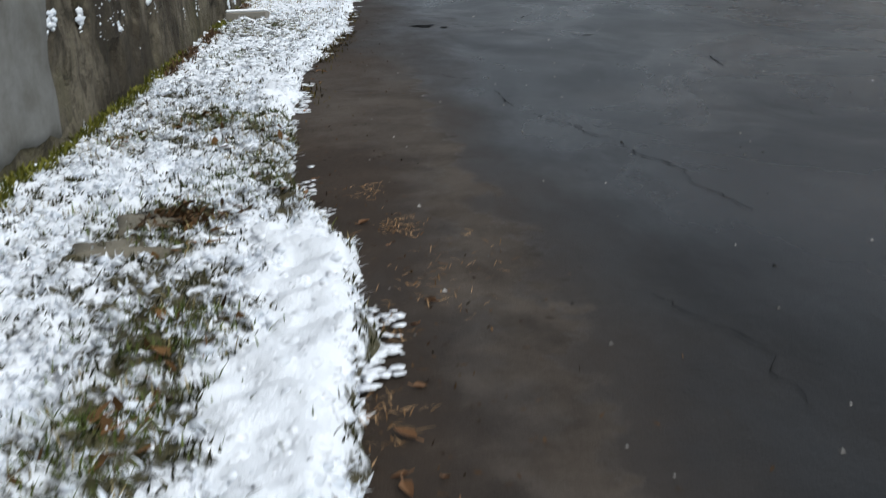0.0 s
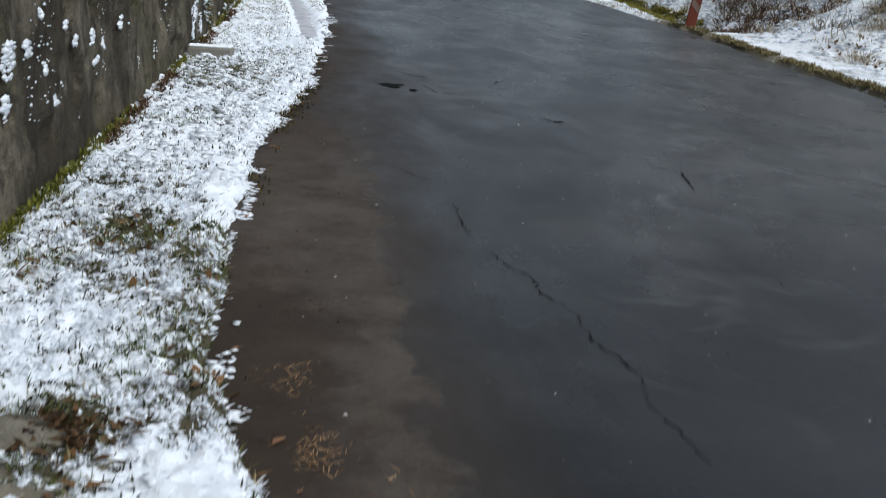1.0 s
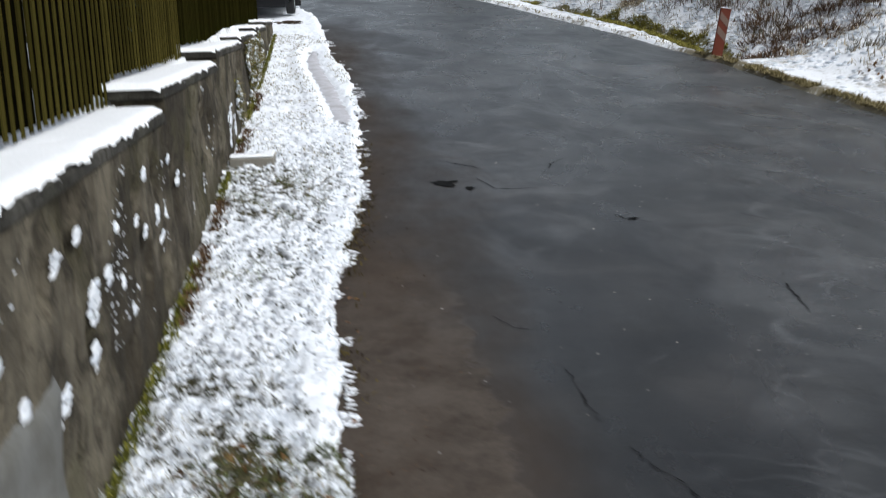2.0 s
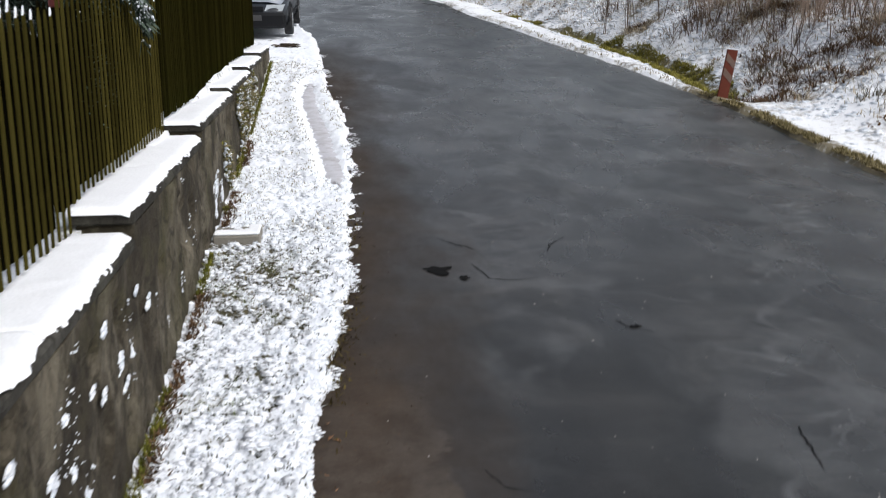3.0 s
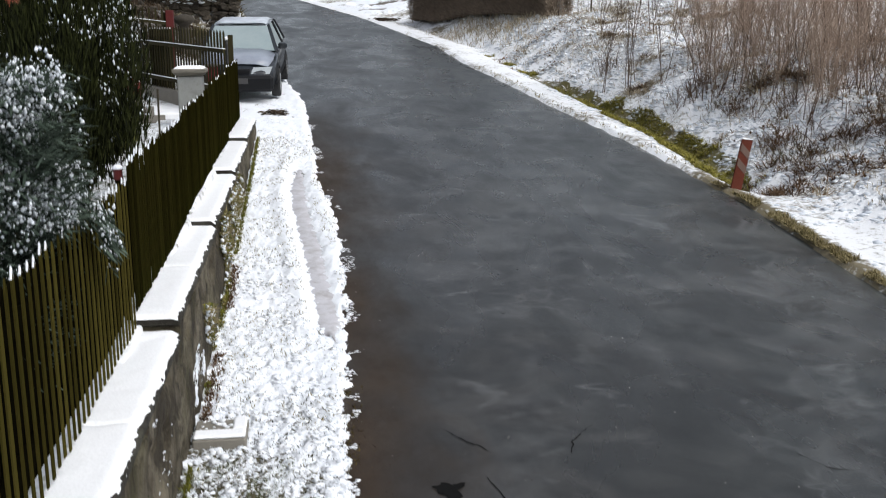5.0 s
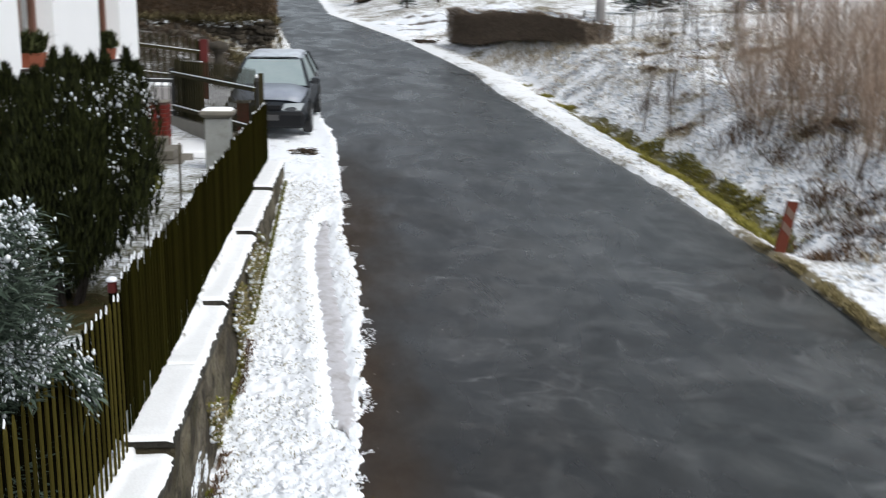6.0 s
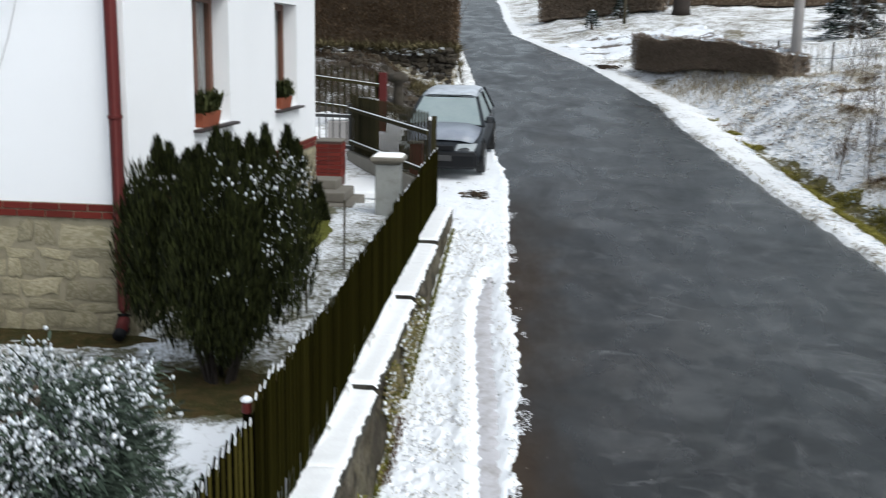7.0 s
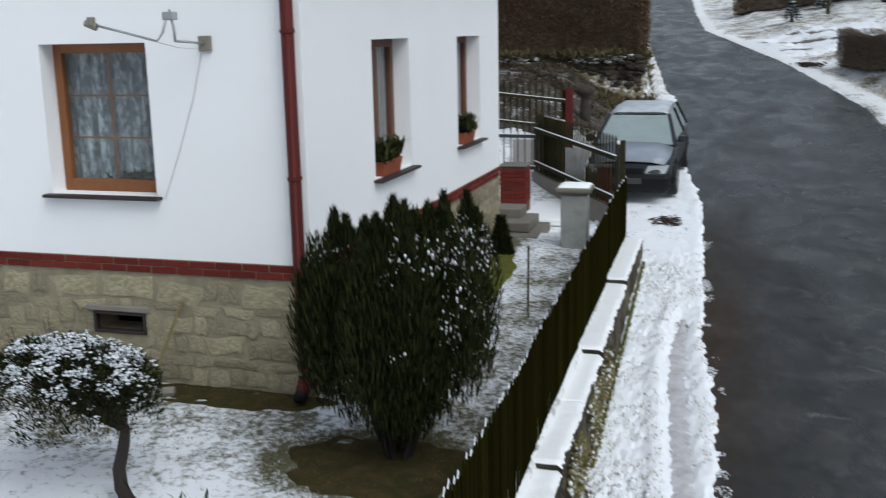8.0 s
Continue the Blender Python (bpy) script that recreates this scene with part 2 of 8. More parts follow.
    # the start of the lane is darker
    start_dark = ramp_node(nt, math_node(nt, 'MULTIPLY_ADD', noise_node(nt, v, 0.9, 4), 0.35, math_node(nt, 'MULTIPLY', py, 0.08)), [(0.45, (0.92,) * 3), (0.62, (0, 0, 0))])
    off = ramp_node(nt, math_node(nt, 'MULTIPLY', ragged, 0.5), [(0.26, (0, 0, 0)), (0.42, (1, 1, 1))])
    col = mix_node(nt, math_node(nt, 'MULTIPLY', start_dark, off), col, mix_node(nt, 1.0, col, (0.2, 0.2, 0.2), 'MULTIPLY'))
    col = mix_node(nt, 0.9, col, mix_node(nt, grit, (0.68, 0.68, 0.68), (1.35, 1.35, 1.35)), 'MULTIPLY')
    col = mix_node(nt, 0.85, col, mix_node(nt, fine, (0.72, 0.72, 0.72), (1.28, 1.28, 1.28)), 'MULTIPLY')
    nt.links.new(col, b.inputs["Base Color"])
    damp = ramp_node(nt, noise_node(nt, long, 1.1, 5, 0.6, 0.6), [(0.35, (0.2,) * 3), (0.65, (0.4,) * 3)])
    gritty = math_node(nt, 'MAXIMUM', near, math_node(nt, 'MULTIPLY', tan, ahead))
    nt.links.new(mix_node(nt, gritty, damp, (0.75, 0.75, 0.75)), b.inputs["Roughness"])
    nt.links.new(mix_node(nt, gritty, (0.46, 0.46, 0.46), (0.2, 0.2, 0.2)), b.inputs["Specular IOR Level"])
    n1 = bump_node(nt, grit, 0.4, 0.004)
    b2 = nt.nodes.new("ShaderNodeBump")
    b2.inputs["Strength"].default_value, b2.inputs["Distance"].default_value = 0.13, 0.02
    nt.links.new(noise_node(nt, v, 4.0, 5, 0.6), b2.inputs["Height"])
    nt.links.new(n1, b2.inputs["Normal"])
    nt.links.new(b2.outputs["Normal"], b.inputs["Normal"])
    return m


def snowy_mat(name, bare_a, bare_b, amount, scale, edge=0.06, fine=9.0, snow=(0.85, 0.875, 0.92), attribute=""):
    """Thin snow over turf and litter: the ground shows through in patches of two sizes."""
    m, nt, b = start_mat(name, 0.8)
    v = coords(nt)
    turf = mix_node(nt, noise_node(nt, v, scale * 1.7, 4), bare_a, bare_b)
    turf = mix_node(nt, 0.9, turf, mix_node(nt, noise_node(nt, v, 70, 3, 0.7), (0.5, 0.5, 0.5), (1.5, 1.5, 1.5)), 'MULTIPLY')
    cover = math_node(nt, 'ADD', math_node(nt, 'MULTIPLY', noise_node(nt, v, scale, 5, 0.6, 0.4), 0.42),
                      math_node(nt, 'MULTIPLY', noise_node(nt, v, fine * scale, 5, 0.7, 0.3), 0.58))
    if attribute:
        at = nt.nodes.new("ShaderNodeAttribute")
        at.attribute_name = attribute
        cover = math_node(nt, 'ADD', cover, at.outputs["Fac"])
    mask = ramp_node(nt, cover, [(1 - amount - edge, (0, 0, 0)), (1 - amount + edge, (1, 1, 1))])
    col = mix_node(nt, mask, turf, snow)
    nt.links.new(col, b.inputs["Base Color"])
    rel = math_node(nt, 'ADD', mask, math_node(nt, 'MULTIPLY', noise_node(nt, v, 40, 4, 0.7), 0.6))
    nt.links.new(bump_node(nt, rel, 0.7, 0.02), b.inputs["Normal"])
    return m


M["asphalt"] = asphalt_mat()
M["mossy"] = plain_mat("mossy", (0.10, 0.105, 0.022), 0.95, spec=0.1, var=0.4, scale=5, fine=45, bump=0.9, depth=0.02, second=(0.06, 0.045, 0.02), amount=0.35)
M["ground"] = snowy_mat("ground", (0.2, 0.16, 0.105), (0.13, 0.115, 0.06), 0.585, 1.1, 0.06, snow=(0.86, 0.87, 0.89), attribute="cover")
M["litter_bank"] = snowy_mat("litter_bank", (0.05, 0.036, 0.022), (0.03, 0.026, 0.018), 0.40, 1.4, 0.06)
M["verge"] = snowy_mat("verge", (0.075, 0.072, 0.026), (0.05, 0.036, 0.02), 0.535, 2.2, 0.03, 9, attribute="cover")
M["garden_lawn"] = snowy_mat("garden_lawn", (0.12, 0.115, 0.06), (0.07, 0.065, 0.035), 0.525, 1.6, 0.07, 9, snow=(0.8, 0.83, 0.88), attribute="cover")


# ---- mesh helpers ----
def link(name, bm, material, parent=None, label="", smooth=False):
    me = bpy.data.meshes.new(name)
    bm.to_mesh(me)
    bm.free()
    for mt in (material if isinstance(material, (list, tuple)) else [material]):
        me.materials.append(mt)
    if smooth:
        me.polygons.foreach_set("use_smooth", [True] * len(me.polygons))
    ob = new(name, me)
    if parent:
        ob.parent = parent
    if label:
        ob["label"] = label
    return ob


def part(name, bm, material, parent, label="", smooth=False):
    return link(name, bm, material, parent, label, smooth)


def from_arrays(name, verts, faces, material, parent=None, label="", smooth=False):
    me = bpy.data.meshes.new(name)
    me.from_pydata(verts, [], faces)
    for mt in (material if isinstance(material, (list, tuple)) else [material]):
        me.materials.append(mt)
    if smooth:
        me.polygons.foreach_set("use_smooth", [True] * len(me.polygons))
    ob = new(name, me)
    if parent:
        ob.parent = parent
    if label:
        ob["label"] = label
    return ob


def thing(name, m, label, category, group="", kind=""):
    """An empty at the thing's base, which carries its parts."""
    ob = new(name)
    ob.empty_display_size = 0.1
    ob.matrix_world = m
    return tagged(ob, label, category, group, kind)


def box(bm, lo, hi, bevel=0.0, m=None, index=0):
    lo, hi = Vector(lo), Vector(hi)
    vs = [bm.verts.new((x, y, z)) for z in (lo.z, hi.z) for y in (lo.y, hi.y) for x in (lo.x, hi.x)]
    if m is not None:
        for v in vs:
            v.co = m @ v.co
    fs = [bm.faces.new([vs[i] for i in q]) for q in ((0, 2, 3, 1), (4, 5, 7, 6), (0, 1, 5, 4), (2, 6, 7, 3), (0, 4, 6, 2), (1, 3, 7, 5))]
    for fc in fs:
        fc.material_index = index
    if bevel:
        es = list({e for fc in fs for e in fc.edges})
        for fc in bmesh.ops.bevel(bm, geom=es, offset=bevel, segments=1, affect='EDGES')["faces"]:
            fc.material_index = index
    return fs


def tube(bm, pts, radii, n=8, index=0):
    """A round bar along points, closed at both ends."""
    pts = [Vector(p) for p in pts]
    if not isinstance(radii, (list, tuple)):
        radii = [radii] * len(pts)
    rings = []
    for i, p in enumerate(pts):
        d = (pts[min(i + 1, len(pts) - 1)] - pts[max(i - 1, 0)]).normalized()
        a = d.cross(Vector((0, 0, 1)) if abs(d.z) < 0.9 else Vector((0, 1, 0))).normalized()
        b = d.cross(a)
        rings.append([bm.verts.new(p + radii[i] * (math.cos(k * 2 * math.pi / n) * a + math.sin(k * 2 * math.pi / n) * b)) for k in range(n)])
    for r, s in zip(rings, rings[1:]):
        for k in range(n):
            bm.faces.new((r[k], r[(k + 1) % n], s[(k + 1) % n], s[k])).material_index = index
    bm.faces.new(rings[0][::-1]).material_index = index
    bm.faces.new(rings[-1]).material_index = index


def lathe(bm, profile, n=16, centre=(0, 0)):
    """A turned form from (radius, height) pairs."""
    rings = [[bm.verts.new((centre[0] + r * math.cos(k * 2 * math.pi / n), centre[1] + r * math.sin(k * 2 * math.pi / n), z)) for k in range(n)] for r, z in profile]
    for r, s in zip(rings, rings[1:]):
        for k in range(n):
            bm.faces.new((r[k], r[(k + 1) % n], s[(k + 1) % n], s[k]))
    bm.faces.new(rings[0][::-1])
    bm.faces.new(rings[-1])


def lumps(name, spots, size, material, parent=None, squash=(1, 1, 1), seed=1, label=""):
    """Many small irregular clods in one mesh."""
    rnd = np.random.RandomState(seed)
    spots = np.asarray(spots, float)
    n = len(spots)
    base = np.array([(1, 0, 0), (0, 1, 0), (-1, 0, 0), (0, -1, 0), (0, 0, 1), (0, 0, -0.7), (0.62, 0.62, 0.5), (-0.62, 0.62, 0.5), (-0.62, -0.62, 0.5), (0.62, -0.62, 0.5)])
    tri = ((0, 6, 9), (1, 7, 6), (2, 8, 7), (3, 9, 8), (4, 6, 7), (4, 7, 8), (4, 8, 9), (4, 9, 6), (0, 1, 6), (1, 2, 7), (2, 3, 8), (3, 0, 9), (0, 5, 1), (1, 5, 2), (2, 5, 3), (3, 5, 0))
    turn = rnd.rand(n) * 6.283
    c, s = np.cos(turn), np.sin(turn)
    form = base[None] * (0.65 + 0.7 * rnd.rand(n, 10, 1)) * (size * (0.5 + rnd.rand(n) ** 2 * 1.3))[:, None, None]
    x, y = form[..., 0] * c[:, None] - form[..., 1] * s[:, None], form[..., 0] * s[:, None] + form[..., 1] * c[:, None]
    verts = np.stack([x, y, form[..., 2]], -1) * np.array(squash) + spots[:, None, :3]
    faces = [(10 * i + a, 10 * i + b, 10 * i + d) for i in range(n) for a, b, d in tri]
    ob = from_arrays(name, verts.reshape(-1, 3).tolist(), faces, material, parent, label, smooth=True)
    ob["kind"] = "stuff"
    return ob


def rough(p, scale, seed=0.0):
    return noise.noise(Vector((p[0] * scale + seed, p[1] * scale - seed, (p[2] if len(p) > 2 else 0) * scale + seed * 0.7)))


def blades(name, spots, tall, wide, material, parent=None, lean=0.5, seed=1, label="", up=1.0):
    """Many narrow bent blades or sprays: spots are (x, y, z) roots, optionally with a direction."""
    rnd = np.random.RandomState(seed)
    spots = np.asarray(spots, float)
    n = len(spots)
    tall = np.asarray(tall) * (0.6 + 0.8 * rnd.rand(n))
    turn = rnd.rand(n) * 2 * np.pi
    out = np.stack([np.cos(turn), np.sin(turn), np.zeros(n)], 1) * (lean * rnd.rand(n))[:, None]
    if spots.shape[1] == 6:
        out = out * 0.5 + spots[:, 3:]
    way = out + np.array([0, 0, up])
    way /= np.linalg.norm(way, axis=1)[:, None]
    side = np.stack([-np.sin(turn), np.cos(turn), rnd.randn(n) * 0.2], 1) * (wide * (0.6 + 0.8 * rnd.rand(n)))[:, None] / 2
    root = spots[:, :3]
    mid = root + way * (tall * 0.55)[:, None]
    tip = root + (way * tall[:, None]) + out * (tall * 0.35)[:, None]
    verts = np.stack([root - side * 0.6, root + side * 0.6, mid + side, mid - side, tip], 1).reshape(-1, 3)
    faces = []
    for i in range(0, 5 * n, 5):
        faces += [(i, i + 1, i + 2, i + 3), (i + 3, i + 2, i + 4)]
    ob = from_arrays(name, verts.tolist(), faces, material, parent, label)
    ob["kind"] = "stuff"
    return ob


# ---- the lie of the land ----
def road_z(x, y):
    """The lane climbs away from the start and falls slightly to its right."""
    return float(np.interp(y, (-300, -50, 0, 3, 4.5, 8.5, 12.8, 17.1, 22, 26, 34, 100, 400),
                           (-9, -3.4, -0.02, 0.165, 0.24, 0.505, 0.815, 1.165, 1.62, 1.96, 2.58, 7.7, 22))) - 0.012 * (x - 1)


def left_edge(y):
    base = float(np.interp(y, (-60, 1.3, 2.2, 3.0, 4.4, 5.9, 8.3, 9.5, 11.9, 14.2, 15.6, 17.2, 19.6, 23.8, 27, 34.6, 45.7, 60, 75, 87, 140),
                           (0.0, 0.06, 0.10, -0.10, -0.16, -0.16, 0.1, 0.13, 0.24, 0.26, 0.21, 0.05, 0.02, -0.09, -0.5, -0.94, -2.06, -3.6, -4.6, -5.6, -9)))
    return base


def right_edge(y):
    return float(np.interp(y, (-60, 10, 16, 19.6, 23.6, 32, 36, 46, 49, 64, 69, 78, 85, 140), (5.6, 5.85, 5.95, 5.7, 5.15, 4.4, 4.3, 2.9, 2.4, -0.8, -1.1, -1.7, -2.0, -4.5)))


def garden_z(x, y):
    return float(np.interp(y, (-10, 2, 6, 12, 13, 20, 24, 30), (0.6, 1.05, 1.35, 1.64, 1.7, 1.74, 1.9, 2.4)))


def smooth_step(a, b, v):
    t = min(1, max(0, (v - a) / (b - a)))
    return t * t * (3 - 2 * t)


def ditch_line(y):
    """How far from the asphalt the bottom of the ditch runs."""
    return float(np.interp(y, (15, 18, 21, 24, 30), (0.55, 0.8, 1.1, 1.25, 1.3)))


def land_z(x, y):
    """Height of the ground sheet anywhere."""
    lo, hi = left_edge(y), right_edge(y)
    z = road_z(min(max(x, lo), hi), y)
    if lo - 0.2 < x < hi - 0.04:
        return z - 0.12
    if x <= lo:
        d = lo - x
        z += 0.02 * smooth_step(0.2, 0.5, d)
        inner = smooth_step(-1.05, -1.15, x) if y < 20.9 else 0.0
        z = z * (1 - inner) + inner * garden_z(x, y)
        if y >= 20.9:
            z = z + 0.9 * smooth_step(4, 14, d) + 1.2 * smooth_step(26, 34, y) * smooth_step(1.4, 4.0, d)
            terrace = smooth_step(36.75, 37.05, y) * smooth_step(0.7, 1.0, d) * (1 - smooth_step(44, 60, y))
            z += terrace * max(0.0, 4.2 - z)
        return z + 0.5 * smooth_step(12, 40, d) + 0.03 * rough((x, y), 1.3)
    d = x - hi
    deep = smooth_step(15.6, 17.4, y) * (1 - smooth_step(44, 48, y))
    dc = ditch_line(y)
    ditch = -(0.3 - 0.14 * smooth_step(25, 30, y)) * deep * math.exp(-((d - dc) / 0.36) ** 2)
    bank = 0.95 * smooth_step(dc + 0.1, 3.8, d) * (1 - 0.5 * smooth_step(40, 50, y)) + 0.7 * smooth_step(3.5, 10, d)
    far = 0.05 * max(0, d - 10) * smooth_step(10, 40, d) - 0.025 * max(0, d - 40)
    lumps = (0.15 * rough((x, y), 0.9) + 0.09 * rough((x, y), 2.4, 3.0) + 0.05 * rough((x, y), 5.5, 1.0)) * smooth_step(0.6, 1.8, d) + 0.025 * rough((x, y), 4.0, 2.0)
    return z + 0.02 + ditch + bank + far + lumps


def spaced(*runs):
    out = []
    for a, b, s in runs:
        out += list(np.arange(a, b - 1e-6, s))
    return out + [runs[-1][1]]


def sheet(name, xs, ys, zf, material, **kw):
    verts = [(x, y, zf(x, y)) for y in ys for x in xs]
    w = len(xs)
    faces = [(j * w + i, j * w + i + 1, (j + 1) * w + i + 1, (j + 1) * w + i) for j in range(len(ys) - 1) for i in range(w - 1)]
    return from_arrays(name, verts, faces, material, smooth=True, **kw)


ground = sheet("ground", spaced((-400, -60, 34), (-60, -12, 4), (-12, -4, 0.8), (-4, 1, 0.2), (1, 4, 0.25), (4, 11, 0.11), (11, 14, 0.3), (14, 30, 1.0), (30, 80, 5), (80, 400, 40)),
               spaced((-300, -20, 40), (-20, 0, 2), (0, 8, 0.25), (8, 28, 0.13), (28, 60, 0.5), (60, 120, 2), (120, 400, 28)), land_z, M["ground"])
cover = ground.data.attributes.new("cover", 'FLOAT', 'POINT')


def land_cover(x, y):
    """Snow lies thin over the rough bank and its brush, and along the very rim of the asphalt."""
    d = x - right_edge(y)
    if d < -0.3:
        e = left_edge(y) - x
        return (-0.17 + 0.06 * rough((x, y), 1.2, 4.0)) * smooth_step(0.7, 1.1, e) * (1 - smooth_step(14, 20, e)) * smooth_step(29.5, 31.5, y) * (1 - smooth_step(60, 66, y))
    on_bank = smooth_step(ditch_line(y), ditch_line(y) + 0.5, d) * (1 - smooth_step(9, 15, d)) * smooth_step(9, 15, y) * (1 - smooth_step(42, 47, y))
    up_lane = smooth_step(38, 44, y) * (1 - smooth_step(14, 22, d))
    c = on_bank * (-0.012 + 0.10 * rough((x, y), 0.75, 6.0) + 0.05 * rough((x, y), 2.0, 9.0))
    c += up_lane * (0.1 * (1 - smooth_step(0.3, 0.6, d)) - smooth_step(0.35, 0.75, d) * (0.06 + 0.08 * rough((x, y), 0.5, 2.0)))
    c -= 0.2 * math.exp(-((x - 3.42) / 0.35) ** 2 - ((y - 46.7) / 0.7) ** 2)
    c += 0.03 * on_bank * smooth_step(22, 27, y) - 0.02 * on_bank * smooth_step(24, 30, y) * smooth_step(2.0, 4.0, d)
    c -= (0.2 - 0.16 * smooth_step(16.5, 18.5, y)) * (1 - smooth_step(0.1, 0.3 + 0.12 * rough((x, y), 3.0), d))
    return c


cover.data.foreach_set("value", [land_cover(v.co.x, v.co.y) for v in ground.data.vertices])
tagged(ground, "snow-dusted ground with dry grass rising beside the lane", "ground", kind="structure")


def build_road():
    """The asphalt: a strip between its two edges, with an uneven broken rim."""
    ys = spaced((-60, -2, 2), (-2, 12, 0.06), (12, 26, 0.15), (26, 60, 0.5), (60, 200, 4))
    fr = np.linspace(0, 1, 33)
    verts = []
    for y in ys:
        lo, hi = left_edge(y) - 0.16, right_edge(y)
        hi += 0.05 * noise.noise(Vector((y * 2.2, 3.0, 0))) + 0.03 * noise.noise(Vector((y * 8, 7.0, 0)))
        for f in fr:
            x = lo + (hi - lo) * f
            dip = 0.012 * rough((x, y), 0.7, 5.0) + 0.005 * rough((x, y), 2.3, 2.0)
            verts.append((x, y, road_z(x, y) + dip - (0.05 if f in (0.0, 1.0) else 0)))
    w = len(fr)
    faces = [(j * w + i, j * w + i + 1, (j + 1) * w + i + 1, (j + 1) * w + i) for j in range(len(ys) - 1) for i in range(w - 1)]
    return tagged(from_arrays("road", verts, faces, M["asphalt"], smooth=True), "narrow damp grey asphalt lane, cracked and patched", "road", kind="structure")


road = build_road()


def rut_line(y):
    """Where the wheel rut runs, leaving the lane and coming back to it by the car."""
    return float(np.interp(y, (10.6, 11.2, 13.6, 15.7, 17, 20), (0.2, 0.08, -0.05, -0.21, -0.23, -0.1)))


def rut(x, y):
    """An icy wheel rut along the outer snow."""
    return math.exp(-((x - rut_line(y)) / 0.14) ** 2) * smooth_step(10.6, 11.3, y) * (1 - smooth_step(17.5, 19, y))


def verge_cover(x, y):
    """How much more (or less) snow lies here than usual: heaped along the lane's rim, thin where turf and litter show."""
    d = left_edge(y) - x
    c = (0.17 + 0.12 * rough((x, y), 6.0, 4)) * (1 - smooth_step(0.14, 0.34, d + 0.12 * rough((x, y), 4.0, 7))) * (1 - smooth_step(2.3, 2.6, y)) * smooth_step(-0.02, 0.1, d)
    c += 0.10 * (1 - smooth_step(0.10, 0.25, d)) * smooth_step(3.8, 4.6, y)
    c -= 0.10 * math.exp(-((x + 0.26) / 0.14) ** 2 - ((y - 1.72) / 0.22) ** 2) + 0.13 * math.exp(-((x + 0.3) / 0.16) ** 2 - ((y - 1.32) / 0.16) ** 2)
    c -= 0.10 * math.exp(-((x + 0.42) / 0.16) ** 2 - ((y - 2.5) / 0.25) ** 2) + 0.12 * math.exp(-((x + 0.5) / 0.10) ** 2 - ((y - 4.05) / 0.22) ** 2)
    c -= 0.06 * math.exp(-((x + 0.1) / 0.15) ** 2 - ((y - 2.9) / 0.3) ** 2) + 0.07 * math.exp(-((x + 0.02) / 0.12) ** 2 - ((y - 8.6) / 0.4) ** 2)
    c += 0.06 * (1 - smooth_step(-0.5, -0.35, x)) * (1 - smooth_step(3.0, 3.4, y))
    c += 0.075 * smooth_step(9.3, 10.6, y) + 0.03 * smooth_step(4.3, 5.2, y)
    c += 0.14 * math.exp(-((x - rut_line(y) + 0.24) / 0.10) ** 2) * smooth_step(10.8, 11.6, y) * (1 - smooth_step(17.5, 19, y))
    c -= 0.05 * math.exp(-((y - 8.2) / 0.8) ** 2)
    return c


def verge_z(x, y):
    far = 0.25 + 0.75 * smooth_step(6, 10, y)
    e = left_edge(y) + 0.05 * noise.noise(Vector((y * 3.1, 0, 1))) + far * (0.055 * rough((x, y), 7.5, 4.0) + 0.045 * rough((x, y), 17.0, 2.0) + 0.025 * rough((x, y), 37.0, 6.0))
    d = e - x
    full = smooth_step(0.05, 0.2, verge_cover(x, y))
    tuft = 0.5 + 0.5 * rough((x, y), 7.0) + (0.6 - 0.3 * full) * rough((x, y), 19.0, 2.0) + (0.45 - 0.25 * full) * rough((x, y), 41.0, 5.0)
    return road_z(x, y) + (0.03 + 0.045 * tuft + 0.012 * full) * smooth_step(-0.015, 0.06, d) - 0.05 * (1 - smooth_step(-0.03, 0.02, d)) - 0.055 * rut(x, y) + 0.03 * math.exp(-((x - rut_line(y) + 0.24) / 0.09) ** 2) * smooth_step(10.8, 11.6, y) * (1 - smooth_step(17.5, 19, y))


verge = sheet("snowy_verge", spaced((-1.0, 0.48, 0.017)), spaced((-2.0, 0.8, 0.1), (0.8, 6.5, 0.014), (6.5, 12.0, 0.026), (12, 20.64, 0.045)), verge_z, M["verge"])
cover = verge.data.attributes.new("cover", 'FLOAT', 'POINT')
cover.data.foreach_set("value", [verge_cover(v.co.x, v.co.y) - 0.02 * rut(v.co.x, v.co.y) + 1.6 * (v.co.z - road_z(v.co.x, v.co.y) - 0.055) for v in verge.data.vertices])
yard = sheet("yard_snow", spaced((-2.9, -1.0, 0.1), (-1.0, 0.3, 0.05)), spaced((20.64, 30, 0.08), (30, 38, 0.3)), lambda x, y: verge_z(x, y) if x > left_edge(y) - (1.9 - 1.3 * smooth_step(30, 33, y)) else land_z(x, y) - 0.05, M["verge"])
cover = yard.data.attributes.new("cover", 'FLOAT', 'POINT')
cover.data.foreach_set("value", [0.08 + 0.05 * rough((v.co.x, v.co.y), 1.1) for v in yard.data.vertices])
tagged(yard, "trodden snow beside the lane round the parked car", "snow", kind="structure")
tagged(verge, "strip of thin snow over turf between lane and wall", "verge", kind="structure")

